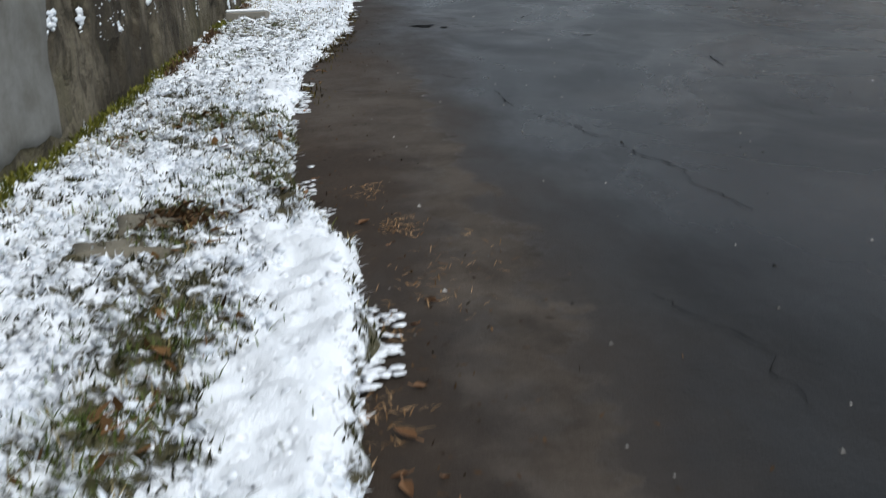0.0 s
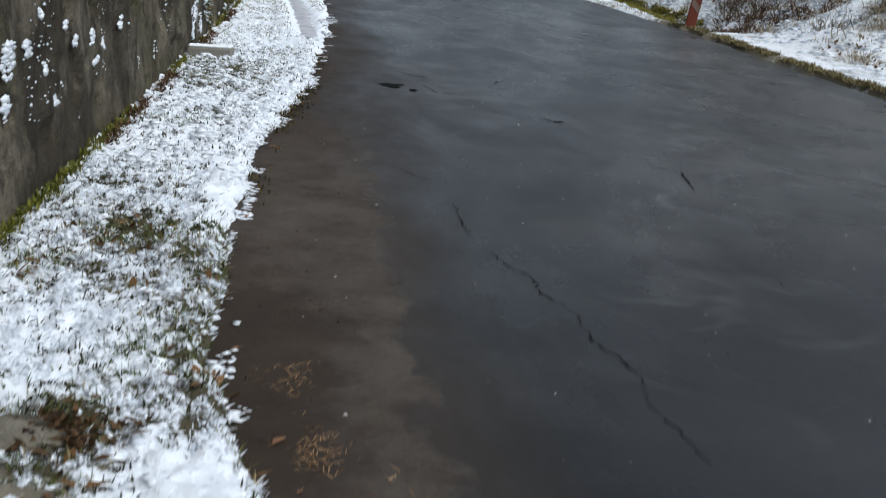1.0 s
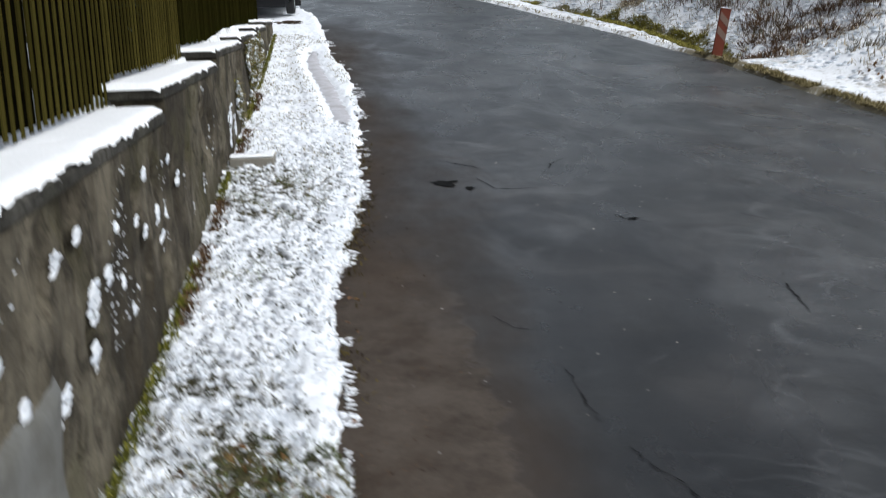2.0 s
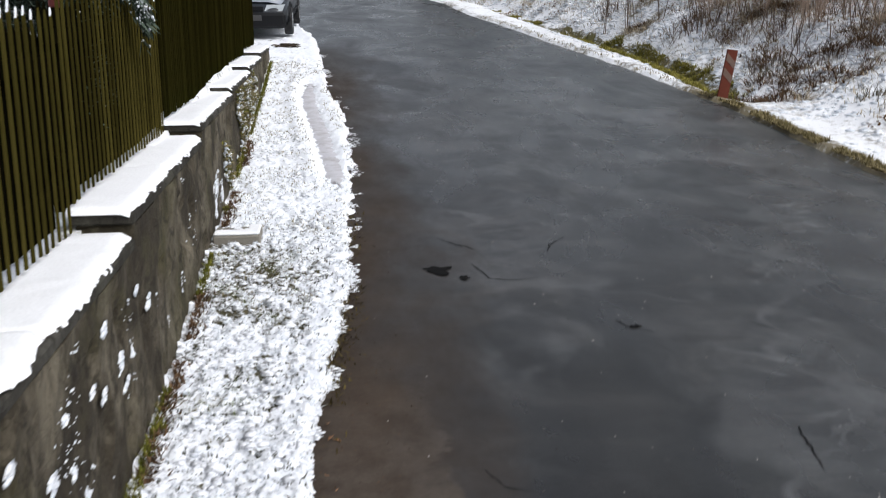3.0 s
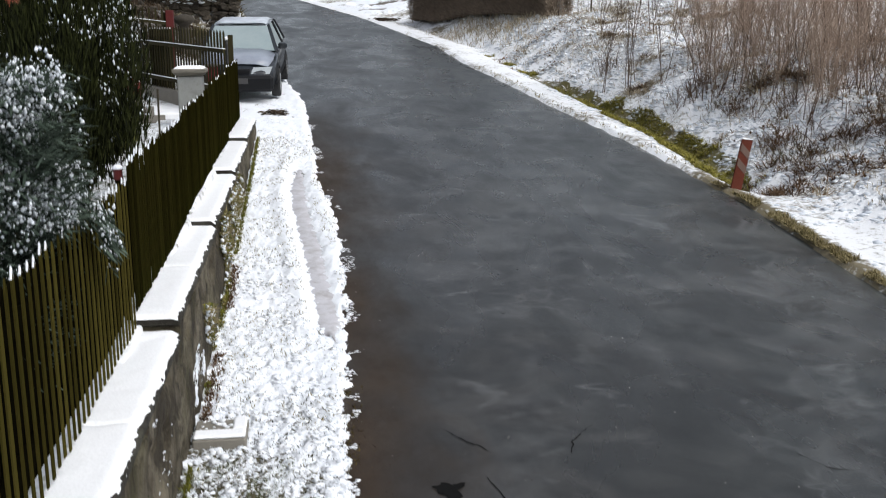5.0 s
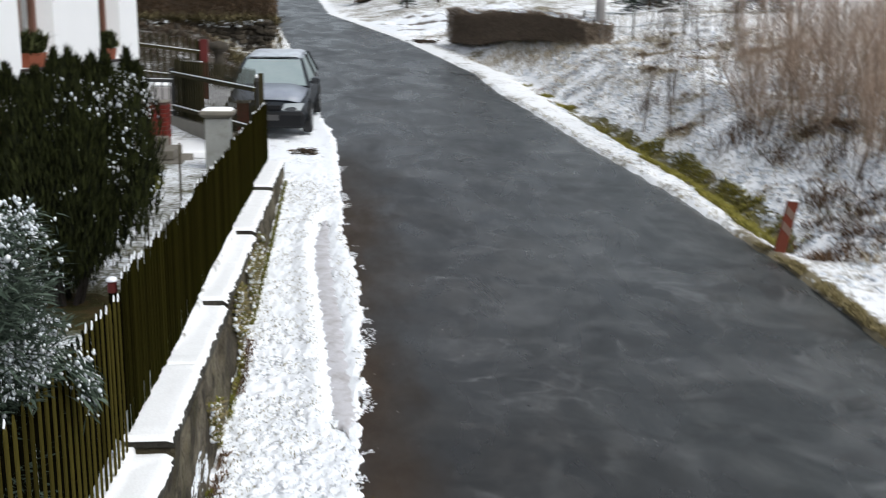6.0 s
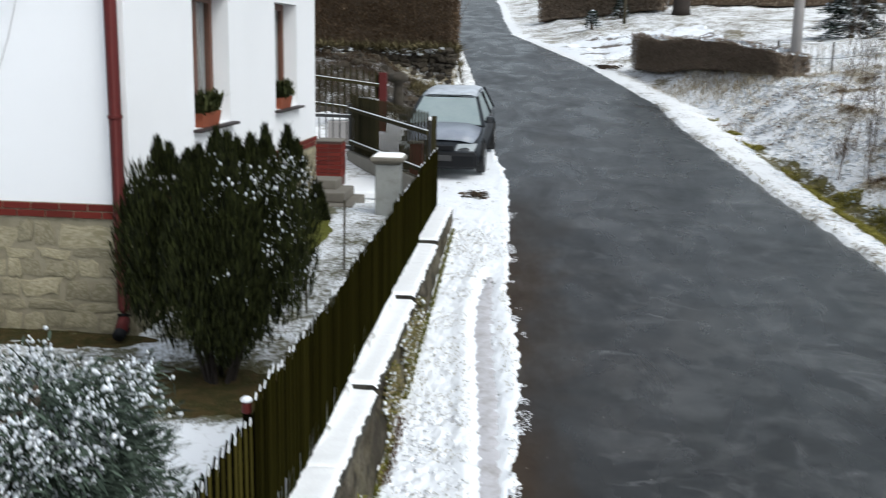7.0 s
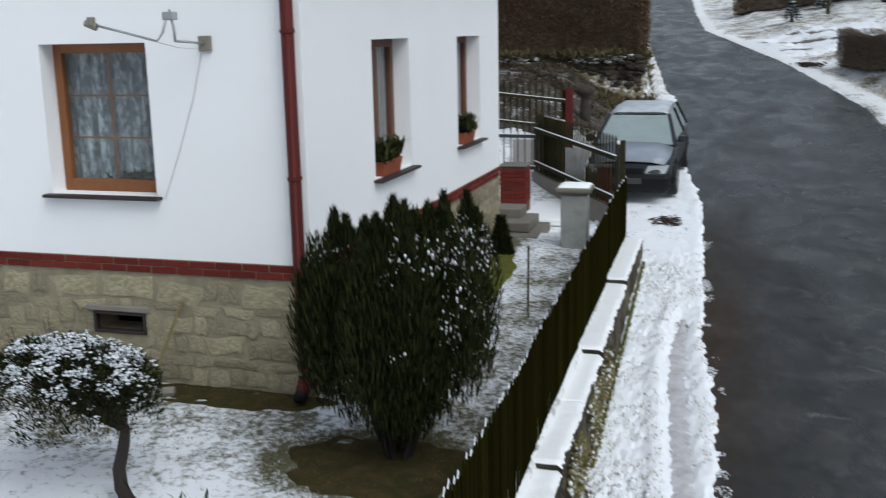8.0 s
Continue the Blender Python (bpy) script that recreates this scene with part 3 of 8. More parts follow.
def lawn_cover(x, y):
    """Snow is thin along the house, round the bush and on the trodden strip by the fence."""
    c = 0.04 * rough((x, y), 0.8, 3.0) + 0.07 * (1 - smooth_step(10.8, 11.6, y)) + 0.02 * smooth_step(12.4, 13.6, y) - 0.035 * smooth_step(11.2, 12.2, y) * (1 - smooth_step(-3.4, -3.0, x))
    c -= 0.05 * smooth_step(-2.5, -2.1, x) * smooth_step(11.8, 13, y)
    q = math.hypot((x + 2.42) / 0.95, (y - 11.75) / 0.7)
    c -= 0.11 * (1 - smooth_step(0.8, 1.12, q))
    c -= 0.14 * (1 - smooth_step(0.05, 0.35, 12.95 - y if x < -3.4 and y < 12.95 else max(0.0, -3.05 - x if x < -3.05 else x + 3.05) if y > 12.9 else 9.0))
    return c


lawn = sheet("garden_lawn", spaced((-9.0, -4.0, 0.16), (-4.0, -1.27, 0.06)), spaced((2.0, 9.0, 0.25), (9.0, 14.0, 0.06), (14.0, 20.4, 0.1)), lambda x, y: land_z(x, y) + 0.012 + 0.012 * rough((x, y), 5.0) + 0.01 * rough((x, y), 13.0, 2), M["garden_lawn"])
cover = lawn.data.attributes.new("cover", 'FLOAT', 'POINT')
cover.data.foreach_set("value", [lawn_cover(v.co.x, v.co.y) for v in lawn.data.vertices])
tagged(lawn, "garden lawn with thin patchy snow over turf", "lawn", kind="structure")


verts, faces = [], []
for j, y in enumerate(spaced((11.0, 17.8, 0.06))):
    w = (0.15 + 0.03 * noise.noise(Vector((y * 1.5, 1, 0)))) * smooth_step(10.95, 11.7, y) * (1 - 0.7 * smooth_step(16.5, 17.8, y))
    for i in range(5):
        x = rut_line(y) + w * (i - 2) / 2 + (0.05 * noise.noise(Vector((y * 4, i, 3))) + 0.03 * noise.noise(Vector((y * 13, i, 1)))) * (1 if i in (0, 4) else 0.3)
        verts.append((x, y, road_z(x, y) + 0.026 + 0.008 * rough((x, y), 9) + (-0.02 if i in (0, 4) else 0.004)))
faces = [(5 * j + i, 5 * j + i + 1, 5 * j + i + 6, 5 * j + i + 5) for j in range(len(verts) // 5 - 1) for i in range(4)]
tagged(from_arrays("icy_rut", verts, faces, M["ice"], smooth=True), "grey ice in a wheel rut along the verge", "ice", kind="structure")

# ---- garden retaining wall with stepped copings ----
BAYS = ((-2.7, 0.3, 1.12), (0.3, 3.25, 1.23), (3.25, 6.2, 1.345), (6.2, 9.15, 1.46), (9.15, 12.15, 1.565), (12.15, 15.0, 1.635), (15.0, 17.85, 1.71), (17.85, 20.6, 1.79))
FACE, BACK = -0.955, -1.225


def build_retaining_wall():
    verts, faces = [], []
    ys = spaced((-2.7, 0, 0.3), (0, 12, 0.06), (12, 20.6, 0.15))
    zs = np.linspace(0, 1, 22)
    for y in ys:
        top = next(b[2] for b in BAYS if y <= b[1] + 1e-6) - 0.075
        foot = road_z(-1, y) - 0.25
        for k in zs:
            z = foot + (top - foot) * k
            off = 0.018 * rough((y, z), 2.2, 1) + 0.012 * rough((y, z), 6.5, 4) + 0.006 * rough((y, z), 18, 2)
            chip = -0.03 * smooth_step(0.22, 0.38, rough((y, z), 3.0, 9))
            verts.append((FACE + 0.03 * (1 - k) + off + chip, y, z))
    w = len(zs)
    for j in range(len(ys) - 1):
        for i in range(w - 1):
            faces.append((j * w + i, (j + 1) * w + i, (j + 1) * w + i + 1, j * w + i + 1))
    n = len(verts)
    for y in ys:
        top = next(b[2] for b in BAYS if y <= b[1] + 1e-6) - 0.075
        verts += [(BACK, y, top), (BACK, y, road_z(-1, y) - 0.25)]
    for j in range(len(ys) - 1):
        faces.append((j * w + w - 1, (j + 1) * w + w - 1, n + 2 * j + 2, n + 2 * j))
        faces.append((n + 2 * j, n + 2 * j + 2, n + 2 * j + 3, n + 2 * j + 1))
    last = (len(ys) - 1) * w
    faces.append(tuple(range(last, last + w)) + (n + 2 * len(ys) - 2, n + 2 * len(ys) - 1))
    return tagged(from_arrays("retaining_wall", verts, faces, M["concrete"]), "weathered mossy grey concrete garden retaining wall", "wall", kind="structure")


retaining_wall = build_retaining_wall()
tagged(retaining_wall, kind="structure")


def build_copings():
    rnd = random.Random(4)
    for a, b, top in BAYS:
        mid = (a + b) / 2 + rnd.uniform(-0.15, 0.15)
        for y0, y1 in ((a + 0.004, mid - 0.004), (mid + 0.004, b - 0.002)):
            bm = bmesh.new()
            box(bm, (BACK - 0.02, y0, top - 0.075), (FACE + 0.004, y1, top - 0.02), 0.01)
            slab = part("coping_slab", bm, M["coping"], retaining_wall)
            ys, xs = np.linspace(y0 - 0.012, y1 - 0.004, 60), np.linspace(BACK - 0.03, FACE - 0.006, 9)
            verts = []
            for j, y in enumerate(ys):
                for i, x in enumerate(xs):
                    e = min((8 - i) / 1.5 + 0.35, j / 1.0, (59 - j) / 1.0, 1.0)
                    wav = 0.02 * noise.noise(Vector((y * 4, 2, top))) + 0.016 * noise.noise(Vector((y * 17, 5, top))) if i > 6 else 0
                    drop = 0.0
                    if i == 8:
                        drop = 0.02 + 0.022 * noise.noise(Vector((y * 5, 7, top))) + 0.018 * noise.noise(Vector((y * 19, 3, top)))
                    verts.append((x + wav + (0.006 if i == 8 else 0), y, top - 0.021 + 0.034 * math.sqrt(max(0, e)) * (1 + 0.25 * rough((x, y), 9)) - drop))
            faces = [(j * 9 + i, j * 9 + i + 1, (j + 1) * 9 + i + 1, (j + 1) * 9 + i) for j in range(59) for i in range(8)]
            from_arrays("snow", verts, faces, M["coping_snow"], slab, "smooth fresh snow", smooth=True)


build_copings()


# ---- picket fence on the wall ----
def picket_mesh(tall, snowy=1.0, wood="picket", w=0.028):
    bm = bmesh.new()
    d = 0.0038
    lo = [bm.verts.new((d * sx, w * sy, 0)) for sx, sy in ((-1, -1), (1, -1), (1, 1), (-1, 1))]
    hi = [bm.verts.new((d * sx, w * sy, tall - 0.05)) for sx, sy in ((-1, -1), (1, -1), (1, 1), (-1, 1))]
    for k in range(4):
        bm.faces.new((lo[k], lo[(k + 1) % 4], hi[(k + 1) % 4], hi[k]))
    tip = [bm.verts.new((-d, 0, tall)), bm.verts.new((d, 0, tall))]
    for q in ((hi[0], hi[1], tip[1], tip[0]), (hi[2], hi[3], tip[0], tip[1]), (hi[1], hi[2], tip[1]), (hi[3], hi[0], tip[0]), tuple(lo[::-1])):
        bm.faces.new(q)
    # a little snow lying on the point
    if snowy:
        reach, h = w * snowy, 0.05 * snowy
        ring = []
        for y, z, t in ((-reach, tall - h, 0.001), (0, tall, 0.009), (reach * 0.8, tall - 0.8 * h, 0.001)):
            ring.append([bm.verts.new(p) for p in ((-d - 0.001, y, z + 0.0005), (d + 0.001, y, z + 0.0005), (d * 0.7, y, z + t + 0.002), (-d * 0.7, y, z + t + 0.002))])
        for r, q in zip(ring, ring[1:]):
            for k in range(4):
                bm.faces.new((r[k], r[(k + 1) % 4], q[(k + 1) % 4], q[k])).material_index = 1
    me = bpy.data.meshes.new("picket")
    bm.to_mesh(me)
    bm.free()
    me.materials.append(M[wood])
    me.materials.append(M["snow"])
    return me


def build_fence():
    rnd = random.Random(8)
    # near panels get the lit copy, the others the darker one
    near = [picket_mesh(t, s, "lit_picket", 0.0165) for t, s in ((0.99, 0.75), (1.0, 0.55), (1.015, 0.85), (1.0, 0.0), (0.985, 0.65))]
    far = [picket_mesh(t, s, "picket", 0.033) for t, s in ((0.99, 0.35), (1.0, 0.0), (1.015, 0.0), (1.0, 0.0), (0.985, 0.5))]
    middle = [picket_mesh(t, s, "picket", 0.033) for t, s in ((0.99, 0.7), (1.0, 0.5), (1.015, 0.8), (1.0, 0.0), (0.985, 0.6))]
    # rear row in near-black, so the gaps carry their shade as colour
    rear, low_rear = picket_mesh(0.92, 0, "shade_dark_wood", 0.04), picket_mesh(0.74, 0, "shade_dark_wood", 0.04)
    for a, b, top in BAYS:
        panel = thing("fence_panel", pose(BACK, a, top), "tall olive-brown picket fence panel with snow-tipped points, on a wall", "fence", "picket fence along the lane")
        # rails and posts take the same shade tone, as they show through the gaps
        bm = bmesh.new()
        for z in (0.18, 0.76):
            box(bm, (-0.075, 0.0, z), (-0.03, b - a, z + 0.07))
        part("rail", bm, M["shade_dark_wood"], panel)
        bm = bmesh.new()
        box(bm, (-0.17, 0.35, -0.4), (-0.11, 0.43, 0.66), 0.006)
        part("post", bm, M["shade_dark_wood"], panel)
        n = int((b - a) / 0.102)
        for k in range(n):
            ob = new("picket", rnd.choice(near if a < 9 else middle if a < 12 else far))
            ob.parent = panel
            ob.matrix_local = pose(0.0, (k + 0.5) * (b - a) / n + rnd.uniform(-0.006, 0.006), 0.035 + rnd.uniform(-0.012, 0.012), rnd.uniform(-0.6, 0.6), 0, rnd.uniform(-3, 3))
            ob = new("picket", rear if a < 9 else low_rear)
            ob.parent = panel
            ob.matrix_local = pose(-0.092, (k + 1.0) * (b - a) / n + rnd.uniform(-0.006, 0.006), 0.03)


build_fence()

# ---- the white house ----
HOUSE = pose(-3.42, 12.95, 0, 0, 0, -1.81)
house = thing("house", HOUSE @ pose(0, 0, 1.2), "white plastered village house with rough stone plinth and red brick band", "house")
LIFT = Matrix.Translation((0, 0, -1.2))


def hollow_wall(u0, u1, z0, z1, holes, thick, place):
    """A wall with openings cut right through it. place(u, depth, z) gives the position; depth grows inwards."""
    bm = bmesh.new()
    us = sorted({u0, u1, *(h[0] for h in holes), *(h[1] for h in holes)})
    zs = sorted({z0, z1, *(h[2] for h in holes), *(h[3] for h in holes)})
    cell = {}

    def v(u, d, z):
        k = (round(u, 4), d, round(z, 4))
        if k not in cell:
            cell[k] = bm.verts.new(place(u, d, z))
        return cell[k]

    solid = lambda u, z: u0 < u < u1 and z0 < z < z1 and not any(h[0] < u < h[1] and h[2] < z < h[3] for h in holes)  # noqa: E731
    for a, b in zip(us, us[1:]):
        for c, d in zip(zs, zs[1:]):
            mu, mz = (a + b) / 2, (c + d) / 2
            if not solid(mu, mz):
                continue
            bm.faces.new((v(a, 0, c), v(b, 0, c), v(b, 0, d), v(a, 0, d)))
            bm.faces.new((v(a, thick, d), v(b, thick, d), v(b, thick, c), v(a, thick, c)))
            for du, dz, e in ((-1, 0, ((a, c), (a, d))), (1, 0, ((b, c), (b, d))), (0, -1, ((a, c), (b, c))), (0, 1, ((a, d), (b, d)))):
                nu = a - 1e-3 if du < 0 else b + 1e-3 if du > 0 else mu
                nz = c - 1e-3 if dz < 0 else d + 1e-3 if dz > 0 else mz
                if not solid(nu, nz):
                    (p, q), (r, s) = e
                    bm.faces.new((v(p, 0, q), v(r, 0, s), v(r, thick, s), v(p, thick, q)))
    bmesh.ops.recalc_face_normals(bm, faces=bm.faces)
    return bm


WIN_SIDE = ((1.72, 2.92, 3.55, 5.02), (4.89, 6.05, 3.55, 5.02))
WIN_FRONT = (-2.76, -1.58, 3.6, 5.04)
HIGH, DEEP, LONG = 6.3, -9.0, 7.17
south = lambda u, d, z: (u, d, z - 1.2)  # noqa: E731
east = lambda u, d, z: (-d, u, z - 1.2)  # noqa: E731
part("wall_south", hollow_wall(DEEP, 0, 2.98, HIGH, [WIN_FRONT], 0.4, south), M["plaster"], house)
part("wall_east", hollow_wall(0.4, LONG, 2.98, HIGH, list(WIN_SIDE), 0.4, east), M["plaster"], house)
part("wall_north", hollow_wall(DEEP, -0.4, 1.2, HIGH, [], 0.4, lambda u, d, z: (u, LONG - d, z - 1.2)), M["plaster"], house)
part("wall_west", hollow_wall(0.4, LONG - 0.4, 1.2, HIGH, [], 0.4, lambda u, d, z: (DEEP + d, u, z - 1.2)), M["plaster"], house)
VENT = (-2.42, -1.82, 2.2, 2.42)
part("plinth", hollow_wall(DEEP, 0, 1.2, 2.98, [VENT], 0.4, south), M["mortar"], house, "mortar bed between rough stones")
part("plinth", hollow_wall(0.4, LONG, 1.2, 2.98, [], 0.4, east), M["mortar"], house)
bm = bmesh.new()
box(bm, (DEEP + 0.4, 0.4, 0.5), (-0.4, LONG - 0.4, 0.6))
part("floor", bm, M["inside"], house)
bm = bmesh.new()
for sx, p in ((1, ((DEEP - 0.4, 0), (DEEP / 2, 3.2))), (1, ((DEEP / 2, 3.2), (0.4, 0)))):
    (xa, za), (xb, zb) = p
    vs = [bm.verts.new((x, y, HIGH - 1.2 + z + t)) for t in (0, 0.18) for x, z in p for y in (-0.35, LONG + 0.35)]
    for qd in ((0, 1, 3, 2), (4, 6, 7, 5), (0, 2, 6, 4), (1, 5, 7, 3), (0, 4, 5, 1), (2, 3, 7, 6)):
        bm.faces.new([vs[i] for i in qd])
part("roof", bm, M["roof"], house, "snow-dusted red roof")


# ---- house details ----
def placed(lo, hi, place):
    """A box given in a wall's own (along, inwards, up) directions."""
    a, b = Vector(place(*lo)), Vector(place(*hi))
    return [min(p, q) for p, q in zip(a, b)], [max(p, q) for p, q in zip(a, b)]


def window(hole, place, wood, split, name):
    """A wooden casement set back in its opening, with glass, glazing bars and a tin sill."""
    a, b, c, d = hole
    bm = bmesh.new()
    for lo, hi in (((a, 0.2, c), (a + 0.09, 0.28, d)), ((b - 0.09, 0.2, c), (b, 0.28, d)), ((a + 0.09, 0.2, c), (b - 0.09, 0.28, c + 0.12)), ((a + 0.09, 0.2, d - 0.09), (b - 0.09, 0.28, d))):
        box(bm, *placed(lo, hi, place), 0.006)
    if split:
        m = (a + b) / 2
        box(bm, *placed((m - 0.05, 0.19, c + 0.12), (m + 0.05, 0.28, d - 0.09), place), 0.006)
    w = part(name, bm, wood, house, "brown wooden casement window")
    bm = bmesh.new()
    box(bm, *placed((a + 0.09, 0.236, c + 0.12), (b - 0.09, 0.242, d - 0.09), place))
    pane = part("pane", bm, M["glass"], w, "clear window glass")
    pane.visible_shadow = False
    bm = bmesh.new()
    box(bm, *placed((a - 0.06, -0.1, c - 0.035), (b + 0.06, 0.2, c - 0.004), place), 0.006)
    part("window_sill", bm, M["sill"], w, "dark brown tin sill")
    return w


def curtain_mat(name, col, lacy):
    m, nt, b = start_mat(name, 0.9)
    v = coords(nt)
    # upright bands darken the cloth's colour as the shade inside its folds
    fold_shade = ramp_node(nt, noise_node(nt, coords(nt, (16, 16, 0.3)), 1.0, 3), [(0.35, (0, 0, 0)), (0.65, (1, 1, 1))])
    c = mix_node(nt, fold_shade, tuple(k * 0.35 for k in col), col)
    if lacy:
        motif = ramp_node(nt, noise_node(nt, coords(nt, (1.5, 1.5, 0.7)), 11, 5, 0.75, 0.4), [(0.44, (0.05, 0.07, 0.09)), (0.6, (1, 1, 1))])
        c = mix_node(nt, 0.75, c, motif, 'MULTIPLY')
    nt.links.new(c, b.inputs["Base Color"])
    return m


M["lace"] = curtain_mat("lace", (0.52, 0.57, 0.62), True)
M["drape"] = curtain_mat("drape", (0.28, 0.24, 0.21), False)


def curtain(u0, u1, z0, z1, place, depth, material, waves, name):
    verts, faces = [], []
    n = waves * 8
    for k in range(n + 1):
        u = u0 + (u1 - u0) * k / n
        d = depth + 0.025 * math.sin(k * math.pi / 4) + 0.012 * math.sin(k * 0.37)
        verts += [place(u, d, z0), place(u, d, z1)]
    for k in range(n):
        faces.append((2 * k, 2 * k + 2, 2 * k + 3, 2 * k + 1))
    return from_arrays(name, verts, faces, material, house, smooth=True)


win = window(WIN_FRONT, south, M["frame_wood"], False, "window")
a, b, c, d = WIN_FRONT
for z in (c + 0.12 + (d - c - 0.21) / 3, c + 0.12 + (d - c - 0.21) * 2 / 3):
    bm = bmesh.new()
    box(bm, *placed((a + 0.09, 0.245, z - 0.009), (b - 0.09, 0.252, z + 0.009), south))
    part("glazing_bar", bm, M["frame_wood"], win)
bm = bmesh.new()
box(bm, *placed(((a + b) / 2 - 0.012, 0.253, c + 0.12), ((a + b) / 2 + 0.012, 0.262, d - 0.09), south))
part("glazing_bar", bm, M["frame_wood"], win)
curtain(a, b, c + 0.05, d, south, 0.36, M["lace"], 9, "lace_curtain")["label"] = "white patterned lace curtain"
for hole in WIN_SIDE:
    window(hole, east, M["dark_wood"], True, "window")
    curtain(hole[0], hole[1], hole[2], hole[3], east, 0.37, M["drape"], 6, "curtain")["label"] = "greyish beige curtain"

M["leaf_box"] = leaf_mat("leaf_box", (0.012, 0.018, 0.005), (0.06, 0.065, 0.025))
for k, hole in enumerate(WIN_SIDE):
    mid = (hole[0] + 0.42, -0.02, hole[2])
    fb = thing("flower_box", HOUSE @ pose(-0.06, hole[0] + 0.5, hole[2] - 0.004), "terracotta flower box of green plants on a window sill", "flower box", "flower boxes on the sills")
    bm = bmesh.new()
    vs = [bm.verts.new((sx * w, sy * l, z)) for w, l, z in ((0.06, 0.28, 0.0), (0.085, 0.31, 0.16), (0.07, 0.295, 0.16), (0.065, 0.285, 0.13)) for sx, sy in ((-1, -1), (1, -1), (1, 1), (-1, 1))]
    for r in range(3):
        for q in range(4):
            bm.faces.new((vs[4 * r + q], vs[4 * r + (q + 1) % 4], vs[4 * r + 4 + (q + 1) % 4], vs[4 * r + 4 + q]))
    bm.faces.new(vs[12:16])
    bm.faces.new(vs[0:4][::-1])
    part("trough", bm, M["terracotta"], fb)
    rnd = np.random.RandomState(20 + k)
    n = 420
    spots = np.stack([rnd.randn(n) * 0.05, rnd.uniform(-0.3, 0.3, n), 0.12 + 0.16 * rnd.rand(n)], 1)
    blades("foliage", spots, 0.14, 0.035, M["leaf_box"], fb, lean=1.1, seed=31 + k)

wp = thing("window_plant", HOUSE @ pose(-1.9, 0.32, 3.655), "low green houseplant in a dark pot behind a window", "plant")
bm = bmesh.new()
lathe(bm, [(0.07, -0.1), (0.09, 0.04), (0.085, 0.045)], 12)
part("pot", bm, M["sill"], wp)
rnd = np.random.RandomState(19)
blades("foliage", np.stack([0.12 * rnd.randn(260), 0.012 * rnd.randn(260), 0.04 + 0.03 * rnd.rand(260)], 1), 0.08, 0.03, M["leaf_box"], wp, lean=1.2, seed=20)

# drainpipe at the corner
bm = bmesh.new()
tube(bm, [(-0.09, -0.075, HIGH - 1.25), (-0.09, -0.075, 0.80), (-0.09, -0.09, 0.70), (-0.075, -0.2, 0.60)], [0.058, 0.058, 0.06, 0.064], 12)
pipe = part("drainpipe", bm, M["oxide"], house, "dark red painted drainpipe at the corner", smooth=True)
for z in (1.3, 2.6, 3.9):
    bm = bmesh.new()
    tube(bm, [(-0.09, -0.075, z), (-0.09, -0.075, z + 0.03)], 0.068, 12)
    box(bm, (-0.1, -0.03, z), (-0.08, 0.0, z + 0.03))
    part("bracket", bm, M["oxide"], pipe)
bm = bmesh.new()
tube(bm, [(-0.09, -0.08, 0.74), (-0.085, -0.13, 0.62), (-0.07, -0.27, 0.585)], [0.066, 0.066, 0.058], 12)
part("pipe_shoe", bm, M["black_plastic"], pipe, "black shoe at the pipe's foot", smooth=True)
# cellar vent
bm = bmesh.new()
a, b, c, d = VENT
for lo, hi in (((a, -0.02, c), (a + 0.03, 0.06, d)), ((b - 0.03, -0.02, c), (b, 0.06, d)), ((a + 0.03, -0.02, c), (b - 0.03, 0.06, c + 0.03)), ((a + 0.03, -0.02, d - 0.03), (b - 0.03, 0.06, d))):
    box(bm, *placed(lo, hi, south), 0.005)
vent = part("cellar_vent", bm, M["sill"], house, "concrete frame of a dark cellar vent")
# unseen box added behind the vent so that the opening looks dark
bm = bmesh.new()
for lo, hi in (((a - 0.05, 0.41, c - 0.3), (b + 0.05, 0.9, c - 0.25)), ((a - 0.05, 0.41, d), (b + 0.05, 0.9, d + 0.05)), ((a - 0.1, 0.41, c - 0.3), (a - 0.05, 0.9, d + 0.05)), ((b + 0.05, 0.41, c - 0.3), (b + 0.1, 0.9, d + 0.05)), ((a - 0.1, 0.9, c - 0.3), (b + 0.1, 0.95, d + 0.05))):
    box(bm, *placed(lo, hi, south))
part("vent_dark_box", bm, M["cellar"], vent, "near-black box added to darken the vent opening")
bm = bmesh.new()
box(bm, *placed((a - 0.06, -0.035, d + 0.004), (b + 0.06, 0.02, d + 0.07), south), 0.012)
part("lintel", bm, M["slab"], vent, "grey concrete lintel")

# brick band: two courses of red brick, each brick a piece of its own
def brick_mesh(l, dpt, h, name):
    bm = bmesh.new()
    box(bm, (-l / 2, 0, -h / 2), (l / 2, dpt, h / 2), 0.005)
    me = bpy.data.meshes.new(name)
    bm.to_mesh(me)
    bm.free()
    me.materials.append(M["brick"])
    return me


brick_me = brick_mesh(0.27, 0.05, 0.062, "brick")
bm = bmesh.new()
box(bm, (DEEP, -0.012, 1.64), (0.012, 0.0, 1.785))
band_s = part("brick_band", bm, M["mortar"], house, "two courses of red brick")
bm = bmesh.new()
box(bm, (0.0, 0.003, 1.64), (0.012, LONG, 1.785))
band_e = part("brick_band", bm, M["mortar"], house, "two courses of red brick")
rnd = random.Random(3)
